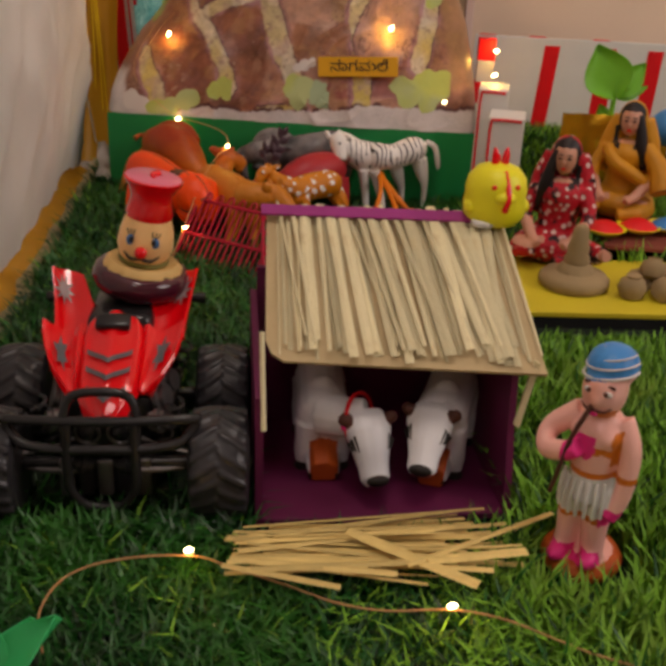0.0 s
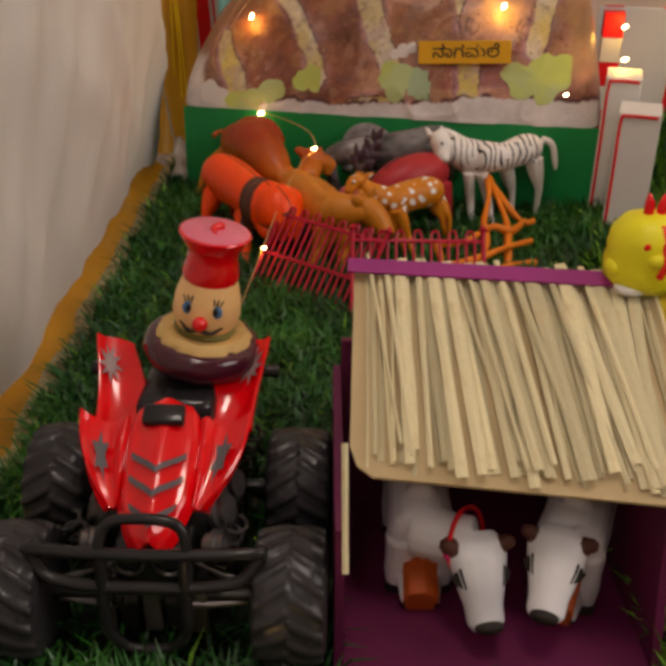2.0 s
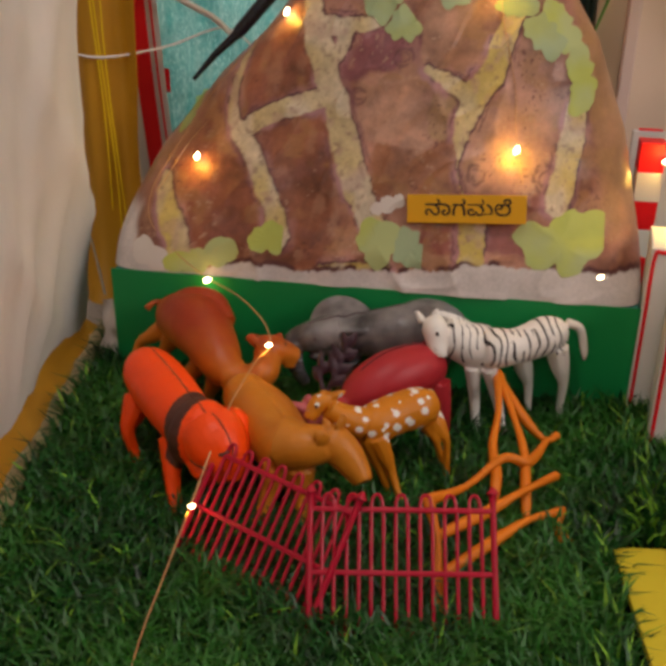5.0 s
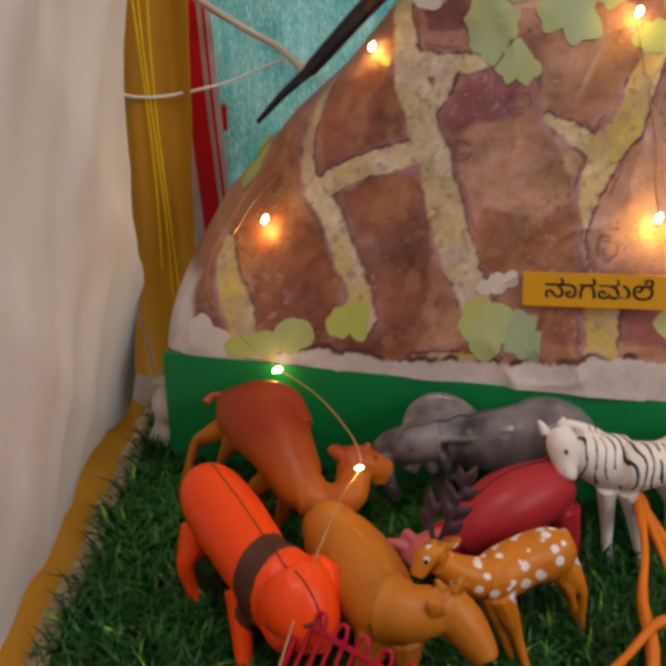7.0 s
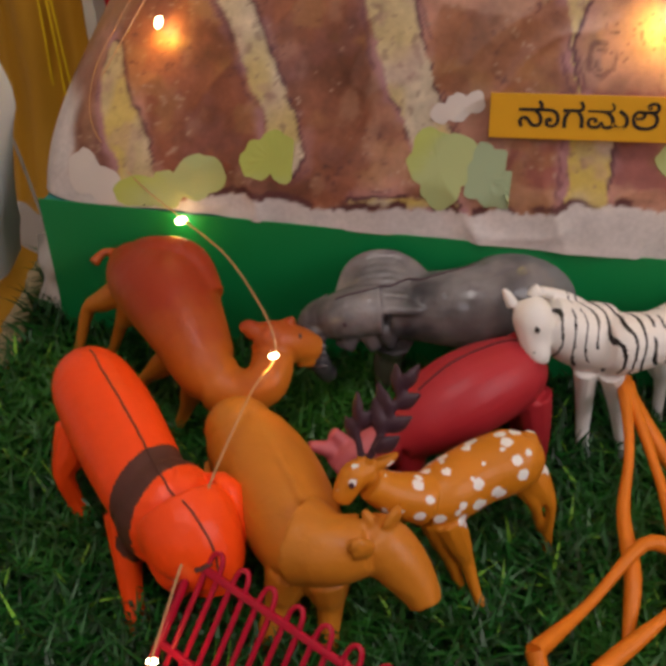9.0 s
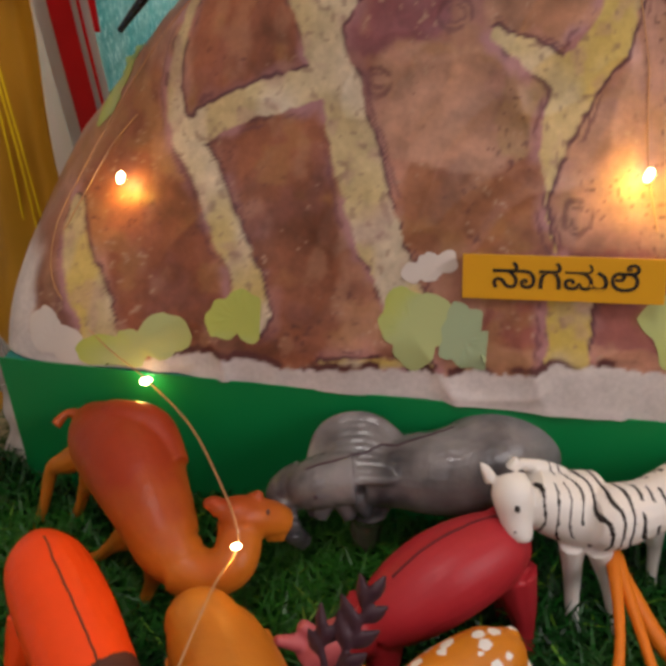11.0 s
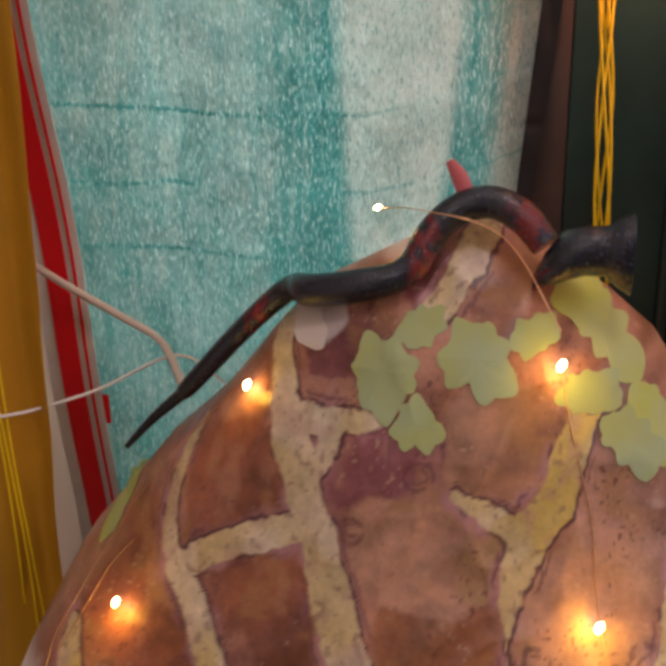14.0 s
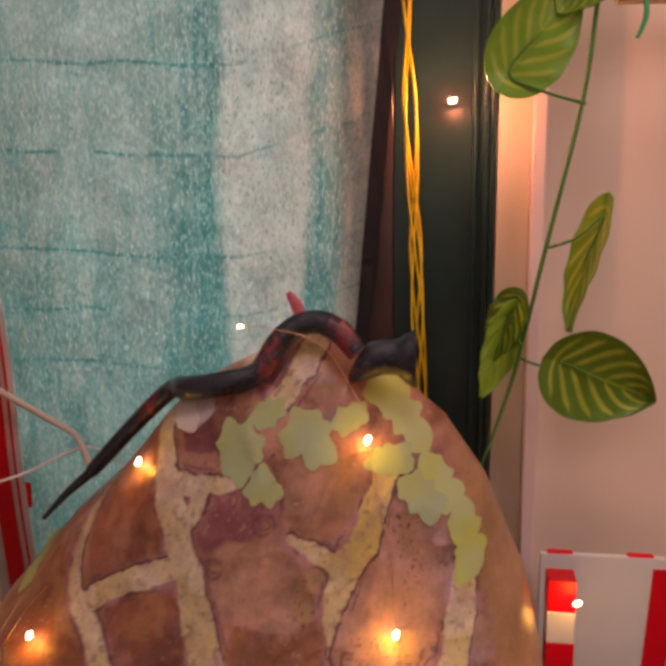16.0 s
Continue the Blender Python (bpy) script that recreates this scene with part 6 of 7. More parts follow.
def zebra():
    bm = bmesh.new()
    tube(bm, [(31.2, -1.5, 6.5), (30.3, -1.9, 6.8), (28.4, -2.9, 6.3), (26.8, -3.8, 6.4), (26.2, -4.1, 6.5)], [0.75, 1.25, 1.15, 1.3, 1.0], 5, 16)
    tube(bm, [(26.1, -3.1, 6.0), (24.6, -3.6, 6.7), (23.7, -3.9, 7.4)], [1.58, 1.26, 0.96], 4, 28)
    tube(bm, [(23.0, -3.9, 8.1), (23.2, -4.4, 7.7), (23.4, -4.9, 6.9), (23.6, -5.2, 6.4), (23.6, -5.3, 6.2)], [0.59, 0.81, 0.61, 0.51, 0.36], 4, 28)
    tube(bm, [(22.4, -4.2, 8.0), (22.1, -4.0, 8.4), (21.9, -3.9, 8.6)], [0.28, 0.20, 0.06], 3, 8)
    tube(bm, [(23.1, -3.6, 8.2), (23.2, -3.5, 8.5), (23.2, -3.5, 8.7)], [0.28, 0.20, 0.06], 3, 8)
    limb(bm, (25.7, -4.2, 5.2), (26.0, -4.0, 2.7), (26.2, -4.3, 0.7), r=(0.55, 0.36, 0.3, 0.36))
    limb(bm, (26.7, -4.3, 5.3), (27.5, -3.7, 2.5), (28.0, -4.4, 0.6), r=(0.55, 0.36, 0.28, 0.36))
    limb(bm, (28.6, -2.3, 5.5), (29.4, -1.5, 2.9), (29.6, -1.8, 0.6), r=(0.75, 0.34, 0.26, 0.34))
    limb(bm, (30.9, -2.0, 6.0), (31.6, -1.9, 3.4), (31.6, -1.7, 0.6), r=(0.8, 0.34, 0.26, 0.34))
    tube(bm, [(31.4, -1.3, 7.5), (32.3, -1.1, 7.0), (32.7, -1.2, 5.6), (32.8, -1.3, 4.9)], [0.3, 0.3, 0.26, 0.12], 4, 8)
    tube(bm, [(23.4, -3.4, 8.3), (24.4, -2.9, 7.8), (25.6, -2.6, 7.2)], [0.24, 0.28, 0.21], 4, 8)

    def stripes(x, y, z):
        s = (x - 28) * 0.87 + (y + 3) * 0.5
        w = math.sin(12.5 * s + 4.6 * noise.noise((x * 0.7, y * 0.7, z * 0.8)) + 0.55 * (z - 6) * (1 if s < 1 else -1.6))
        part_on = noise.noise((x * 0.9 + 5, y, z * 0.5)) > -0.3
        return 1 if 5.7 + 0.5 * noise.noise((x * 2, y * 2, 3)) < z and -4.1 < s < 3.1 and w > (0.66 if s > -2.4 else 0.86) and part_on else 0

    def eyes(b):
        seam(b, [(23.5, -6.1, 7.9), (23.6, -5.8, 8.1)], 0.1, 1)
        seam(b, [(23.2, -6.7, 7.2), (23.3, -6.5, 7.2)], 0.05, 1)

    moulded("toy_zebra", bm, [M_BONE, M_INK], (28.5, -3, 0.6), "white plastic toy zebra with thin black stripes", "toy animal", "plastic animals", 0.065, 4, stripes, eyes)


def cow(chest, rump, poll, nose, label, collar):
    C, R, P, N = (Vector(v) for v in (chest, rump, poll, nose))
    ax = (C - R).normalized()
    side = Vector((-ax.y, ax.x, 0)).normalized()
    fwd = (N - P).normalized()
    hs = Vector((0, 0, 1)).cross(fwd).normalized()
    up = fwd.cross(hs)
    bm = bmesh.new()
    tube(bm, [R - ax * 0.6, R, C.lerp(R, 0.5), C, C + ax * 0.5], [0.85, 1.35, 1.35, 1.4, 0.95], 5, 16)
    ball(bm, *(C - ax * 0.9 + Vector((0, 0, 1.05))), 0.7, 0.6, 0.7)
    tube(bm, [C + Vector((0, 0, 0.2)), C.lerp(P, 0.55), P + Vector((0, 0.3, -0.1))], [1.2, 1.05, 0.95], 4, 14)
    rows = []
    for f, w, h in ((-0.14, 0.8, 0.45), (0.0, 1.2, 0.75), (0.2, 1.22, 0.88), (0.5, 1.0, 0.85), (0.78, 0.78, 0.72), (0.98, 0.76, 0.66), (1.08, 0.52, 0.42)):
        q = P.lerp(N, f)
        rows.append([bm.verts.new(q + hs * w * math.cos(a) + up * h * math.sin(a)) for a in [2 * math.pi * k / 16 for k in range(16)]])
    for a, b in zip(rows, rows[1:]):
        for k in range(16):
            bm.faces.new((a[k], a[(k + 1) % 16], b[(k + 1) % 16], b[k]))
    bm.faces.new(rows[0][::-1])
    bm.faces.new(rows[-1])
    ears = []
    for s in (-1, 1):
        e = P + hs * s * 1.2 + up * 0.35 + fwd * 0.1
        ball(bm, *e, 0.34, 0.26, 0.34)
        ears.append(e)
        for Q in (C, R):
            limb(bm, Q + side * s * 0.75 - Vector((0, 0, 0.3)), Q + side * s * 0.95 + Vector((0, 0, -2.0)), Vector((Q.x, Q.y, 0.65)) + side * s * 0.95, r=(0.78, 0.55, 0.47, 0.54))
    tube(bm, [Vector((C.x, C.y, 1.35)) + ax * 1.5, Vector((C.x, C.y, 1.5)), Vector((R.x, R.y, 1.5))], [0.85, 1.0, 0.95], 6, 8)

    def paint(x, y, z):
        p = Vector((x, y, z))
        if z < 1.15 and abs((p - C).dot(side)) > 0.62:
            return 2
        if z < 2.5 and abs((p - C).dot(side)) < 0.72:
            return 1
        if min((p - e).length for e in ears) < 0.44:
            return 3
        return 0

    def marks(b):
        ball(b, *(N + fwd * 0.1 + up * 0.42), 0.58, 0.3, 0.4, m=Matrix((hs, -fwd, up)).transposed().to_4x4(), mi=2)
        for s in (-1, 1):
            for f, g, d in ((0.3, 0.56, 0.72), (0.34, 0.54, 0.86), (0.38, 0.52, 0.97)):
                tube(b, [P.lerp(N, f) + hs * s * d * 1.18 + up * 0.8 * (1 - d * d * 0.75), P.lerp(N, g) + hs * s * d * 1.0 + up * 0.82 * (1 - d * d * 0.75)], [0.1, 0.05], 3, 6, mi=2)
        if collar:
            q = C.lerp(P, 0.9) - up * 0.5
            d = (P - C).normalized()
            a, c = d.cross(Vector((0, 0, 1))).normalized(), None
            c = a.cross(d)
            tube(b, [q + (a * math.cos(2 * math.pi * k / 12) + c * math.sin(2 * math.pi * k / 12)) * 1.42 for k in range(13)], 0.1, 2, 6, mi=4)
            ball(b, *(P.lerp(N, 0.12) - hs * 1.24 + up * 0.15), 0.17, 0.17, 0.17, mi=5)

    moulded("clay_cow", bm, [M_COWWHITE, M_TERRA, M_INK, M_DARKBROWN, M_REDTAPE, M_HOTPINK], (C.x, C.y + 2, 0.65), label, "toy cow", "clay cows in the shed", 0.085, 3, paint, marks)


M_COWWHITE = two_tone(mat("painted_clay_white", (0.84, 0.83, 0.85), 0.26, vary=0.06, scale=50, bump=0.05), (0.33, 0.34, 0.38), "noise", 16, 0.52, 0.75)
M_TERRA = mat("terracotta", (0.5, 0.09, 0.012), 0.5, vary=0.12, scale=50, bump=0.1)


def chick():
    bm = bmesh.new()
    lathe(bm, [(0.3, 0.0), (1.3, 0.05), (1.65, 0.5), (1.72, 1.1), (1.62, 1.55), (1.66, 1.9), (1.55, 2.5), (1.15, 3.0), (0.5, 3.25), (0.05, 3.3)], 32, mi=0)
    for s in (-1, 1):
        ball(bm, s * 0.62, -1.45, 2.3, 0.16, 0.08, 0.14, mi=1)
        tube(bm, [(s * 0.25, -0.1, 3.1), (s * 0.3, -0.15, 3.7), (s * 0.35, -0.1, 4.1)], [0.22, 0.2, 0.08], 3, 8, mi=1)
        tube(bm, [(s * 0.05, 0.4, 3.1), (s * 0.1, 0.45, 3.6)], [0.2, 0.08], 3, 8, mi=1)
        ball(bm, s * 1.5, -0.3, 1.0, 0.3, 0.6, 0.4, mi=0)
    ball(bm, 0, -1.55, 1.75, 0.6, 0.4, 0.36, mi=0)
    ball(bm, -0.75, -0.85, 0.25, 0.75, 0.6, 0.3, mi=2)
    tube(bm, [(0.05, -1.0, 3.0), (0.1, -1.55, 2.3), (0.05, -1.92, 1.75), (-0.05, -1.78, 1.1)], [0.14, 0.16, 0.14, 0.16], 5, 8, mi=1)
    solo("toy_chick", bm, [M_YELLOW, M_RED, M_WHITE], "yellow plastic toy chick with a red comb on the ridge", "toy chick", at=pose(34.2 * CM, -40.7 * CM, 12.3 * CM, 0, 0, 14))


# ---- fences ----
M_FENCE = mat("wine_red_plastic", (0.45, 0.004, 0.028), 0.35, vary=0.1, scale=60, bump=0.03)


def fence(x0, y0, x1, y1):
    L = math.hypot(x1 - x0, y1 - y0)
    t = thing("toy_fence", x0, y0, 0.2, math.degrees(math.atan2(y1 - y0, x1 - x0)), "wine-red plastic toy fence panel on the turf", "toy fence", "fence panels", rx=-40)
    for z in (0.5, 3.3, 6.3):
        bm = bmesh.new()
        box(bm, 0, L, -0.11, 0.11, z - 0.13, z + 0.13, 0.05)
        part("rail", bm, M_FENCE, t)
    n = max(4, round(L / 0.58))
    first = None
    for k in range(1, n):
        if first is None:
            bm = bmesh.new()
            tube(bm, [(0, 0, 0.4), (0, 0, 3), (0, 0, 6.5)], 0.1, 2, 6)
            first = part("picket", bm, M_FENCE, t, at=pose(L * k / n * CM, 0, 0))
        else:
            ob = new("picket", first.data)
            ob.parent, ob.matrix_basis = t, pose(L * k / n * CM, 0, 0)
    loop = None
    for k in range(1, n, 2):
        if loop is None:
            bm = bmesh.new()
            tube(bm, [(-0.25, 0, 6.3), (-0.25, 0, 6.7), (-0.12, 0, 7.0), (0.12, 0, 7.0), (0.25, 0, 6.7), (0.25, 0, 6.3)], 0.09, 3, 6)
            loop = part("loop", bm, M_FENCE, t, at=pose((L * k / n + 0.28) * CM, 0, 0))
        else:
            ob = new("loop", loop.data)
            ob.parent, ob.matrix_basis = t, pose((L * k / n + 0.28) * CM, 0, 0)
    for x in (0.0, L):
        bm = bmesh.new()
        tube(bm, [(0, 0, -0.2), (0, 0, 3), (0, 0, 6.7), (0, 0, 7.1), (0, 0, 7.5)], [0.17, 0.17, 0.17, 0.32, 0.05], 4, 8)
        part("post", bm, M_FENCE, t, at=pose(x * CM, 0, 0))


M_TWIG = mat("orange_twig_plastic", (0.72, 0.19, 0.005), 0.45, vary=0.1, scale=50, bump=0.1)


def twig_fence():
    t = thing("toy_twig_fence", 27, -12, 0.4, 0, "orange plastic toy log fence lying on the turf", "toy fence")
    for pts in (((-2.9, -5.0, 3.4), (-1.0, -2.2, 2.6), (0.9, 0.5, 2.9), (2.4, 1.2, 2.4), (3.5, 3.8, 2.4)),
                ((-2.4, -6.5, 2.2), (0.2, -3.4, 1.9), (1.9, -1.6, 2.1), (4.0, 1.0, 1.8)),
                ((-2.0, -8.0, 1.0), (0.6, -5.0, 1.2), (2.4, -2.9, 1.3), (4.4, -1.2, 1.0)),
                ((4.4, -1.2, 1.0), (4.0, -2.6, 0.7), (4.6, -3.6, 0.6)),
                ((-2.9, -5.0, 3.5), (-2.2, -6.6, 2.2), (-2.0, -8.2, 1.0), (-1.6, -9.8, 0.3), (-0.4, -10.0, 0.3)),
                ((0.3, 8.0, 4.4), (0.5, 4.6, 3.6), (0.3, 2.0, 2.8), (0.6, -0.6, 2.3), (0.5, -2.6, 1.2)),
                ((0.4, 7.8, 4.3), (1.4, 4.6, 3.4), (2.1, 2.0, 2.6), (2.3, -0.6, 1.6), (2.4, -2.4, 0.6)),
                ((0.5, 7.4, 4.2), (2.0, 5.2, 3.0), (3.4, 4.6, 1.9), (4.2, 5.4, 1.8))):
        bm = bmesh.new()
        tube(bm, pts, [0.2 + 0.07 * ((k * 7 + len(pts)) % 3) for k in range(len(pts))], 5, 8)
        part("twig", bm, M_TWIG, t)


# ---- clay figures and their things ----
M_SKIN = mat("painted_skin", (0.62, 0.3, 0.2), 0.5, vary=0.08, scale=50, bump=0.05)
M_PINKSKIN = two_tone(mat("painted_pink_skin", (0.95, 0.5, 0.42), 0.3, vary=0.05, scale=40, bump=0.04), (0.85, 0.3, 0.16), "noise", 26, 0.58, 0.8)
M_EMERALD = sheer(mat("emerald_leaf_plastic", (0.05, 0.6, 0.2), 0.35, vary=0.15, scale=40, bump=0.1), 0.25, (0.05, 0.7, 0.2))
M_SARI = two_tone(two_tone(mat("red_print_cloth", (0.5, 0.008, 0.02), 0.6, vary=0.2, scale=80, bump=0.2), (0.02, 0.01, 0.012), "noise", 110, 0.52, 0.6), (0.68, 0.5, 0.46), "voronoi", 150, 0.36, 0.28)
M_MUSTARD = mat("mustard_cloth", (0.58, 0.25, 0.008), 0.5, vary=0.25, scale=50, bump=0.3, bump_scale=150)
# orange shading of the flute player's skin, given as a colour
M_ORANGESHADE = mat("orange_shading_paint", (0.68, 0.17, 0.012), 0.4, vary=0.2, scale=50, bump=0.04)
M_HAIR = mat("black_hair_paint", (0.015, 0.01, 0.01), 0.5)
M_BLUE = mat("blue_paint", (0.05, 0.25, 0.6), 0.38, vary=0.1, scale=50, bump=0.05)
M_HOTPINK = mat("hot_pink_paint", (0.85, 0.03, 0.24), 0.45)
M_CLAY = mat("grey_clay", (0.34, 0.24, 0.12), 0.85, vary=0.15, scale=50, bump=0.3)
M_GOLD = mat("gold_foil", (0.7, 0.4, 0.02), 0.22, 0.7, vary=0.3, scale=50, bump=0.6, bump_scale=120)
M_BRICKRED = mat("brick_red_cloth", (0.22, 0.05, 0.03), 0.8, vary=0.12, scale=50)
M_LEAF = sheer(mat("bright_leaf_plastic", (0.2, 0.55, 0.03), 0.4, vary=0.15, scale=40, bump=0.1), 0.2, (0.3, 0.7, 0.05))


def flute_man():
    bm = bmesh.new()
    lathe(bm, [(0.4, 0), (2.05, 0.0), (2.15, 0.4), (1.9, 0.75), (1.4, 0.85)], 28)
    tube(bm, [(0.7, 0.75, 0.8), (0.7, 0.7, 1.9), (0.75, 0.62, 3.4), (0.75, 0.55, 4.6)], [0.62, 0.6, 0.78, 0.85], 4, 12)
    tube(bm, [(0.9, -0.75, 0.8), (0.85, -0.7, 1.9), (0.8, -0.62, 3.4), (0.8, -0.55, 4.6)], [0.62, 0.6, 0.78, 0.85], 4, 12)
    ball(bm, 1.2, 0.8, 1.0, 0.8, 0.5, 0.42)
    ball(bm, 1.45, -0.8, 1.0, 0.8, 0.5, 0.42)
    tube(bm, [(0.1, 0, 0.8), (0.1, 0, 3.6)], [0.75, 0.7], 3, 10)
    tube(bm, [(0.75, 0, 4.0), (0.75, 0, 5.2), (0.8, 0, 6.6), (0.75, 0, 7.6), (0.75, 0, 8.2)], [1.2, 1.12, 1.2, 1.28, 0.85], 4, 16)
    ball(bm, 1.25, 0.55, 7.3, 0.75, 0.7, 0.6)
    ball(bm, 1.25, -0.55, 7.3, 0.75, 0.7, 0.6)
    ball(bm, 1.1, 0, 9.4, 1.2, 1.1, 1.35)
    ball(bm, 2.15, 0.0, 9.2, 0.24, 0.2, 0.34)
    ball(bm, 0.6, 0, 10.3, 1.42, 1.26, 0.95, m=Matrix.Rotation(-0.12, 4, "Y"))
    ball(bm, -0.2, -0.3, 10.0, 0.7, 0.8, 0.7)
    tube(bm, [(0.7, -1.0, 7.9), (0.9, -2.4, 6.7), (1.7, -2.2, 6.1), (2.2, -1.0, 6.5), (2.3, -0.4, 6.9)], [0.62, 0.55, 0.5, 0.48, 0.45], 4, 10)
    tube(bm, [(0.6, 0.95, 7.95), (0.7, 1.7, 6.6), (0.9, 1.7, 4.6), (1.2, 1.3, 3.5)], [0.62, 0.55, 0.5, 0.48], 4, 10)

    def paint(x, y, z):
        if z > 10.0 + 0.1 * (x - 1.6) + 0.22 * y or (z > 9.0 and x < 0.35):
            return 1
        if z < 0.82 or (x < 0.45 and z < 3.3 and abs(y) < 0.45):
            return 2
        if z < 1.45 and x > 1.0:
            return 3
        if (z < 4.0 and y > 0.95 and x > 0.6 and z > 2.9) or (x > 1.95 and 6.1 < z < 7.4 and -1.15 < y < 0.3):
            return 3
        if 3.3 < z < 5.35 and abs(y) < 1.5 and not (y > 1.35):
            return 4
        # shading painted in orange below chest, at armpit, waist, neck and hem
        wav = 0.12 * noise.noise((x * 2, y * 2, z * 2))
        if x > 0.6 and (abs(z - 5.5 - wav) < 0.16 or (abs(z - 6.75 - wav + 0.12 * y * y) < 0.17 and abs(y) < 1.15)) or (6.0 < z < 7.7 and 1.0 < y < 1.32 and x > 0.6) or (8.3 < z < 8.75 and x > 0.6) or (3.0 < z < 3.35 and x > 0.9):
            return 6
        return 0

    bm = fused(bm, 0.1, 4, paint)
    tube(bm, [(2.3, -0.1, 9.0), (2.6, -0.7, 7.4), (2.5, -1.1, 5.6), (2.4, -1.4, 4.4)], 0.12, 3, 8, mi=5)
    for s in (-1, 1):
        ball(bm, 2.08, s * 0.44, 9.58, 0.12, 0.27, 0.15, mi=7)
        ball(bm, 2.18, s * 0.42, 9.6, 0.08, 0.13, 0.11, mi=5)
        tube(bm, [(2.05, s * 0.2, 9.95), (1.95, s * 0.75, 9.85)], 0.07, 3, 6, mi=5)
        tube(bm, [(2.32, 0, 8.85), (2.2, s * 0.45, 8.8), (2.0, s * 0.75, 8.95)], [0.06, 0.06, 0.03], 3, 6, mi=5)
    ball(bm, 2.25, 0, 8.62, 0.08, 0.22, 0.1, mi=3)
    for dz, r, q in ((0.0, 0.07, 1.0), (0.42, 0.05, 0.96), (0.75, 0.04, 0.8)):
        tube(bm, [(0.6 + 1.44 * q * math.cos(a), 1.28 * q * math.sin(a), 10.06 + dz + 0.22 * math.sin(a) + 0.05 * math.cos(a)) for a in [-1.6 + 0.32 * k for k in range(11)]], r, 3, 6, mi=7)
    for k in range(8):
        a = -1.2 + 0.3 * k
        tube(bm, [(0.78 + 1.2 * math.cos(a), 1.28 * math.sin(a), 5.2), (0.8 + 1.4 * math.cos(a), 1.4 * math.sin(a * 1.02), 4.4), (0.8 + 1.3 * math.cos(a), 1.4 * math.sin(a), 3.5)], 0.1, 3, 6, mi=4)
    solo("flute_player_figurine", bm, [M_PINKSKIN, M_BLUE, M_TERRA, M_HOTPINK, M_WHITE, M_DARKBROWN, M_ORANGESHADE, M_WHITETAPE], "painted clay figurine in blue turban and white loincloth on round base", "figurine", at=pose(38.5 * CM, -54.4 * CM, 0.8 * CM, 0, 0, -122) @ Matrix.Diagonal((0.9, 0.85, 0.99, 1)))


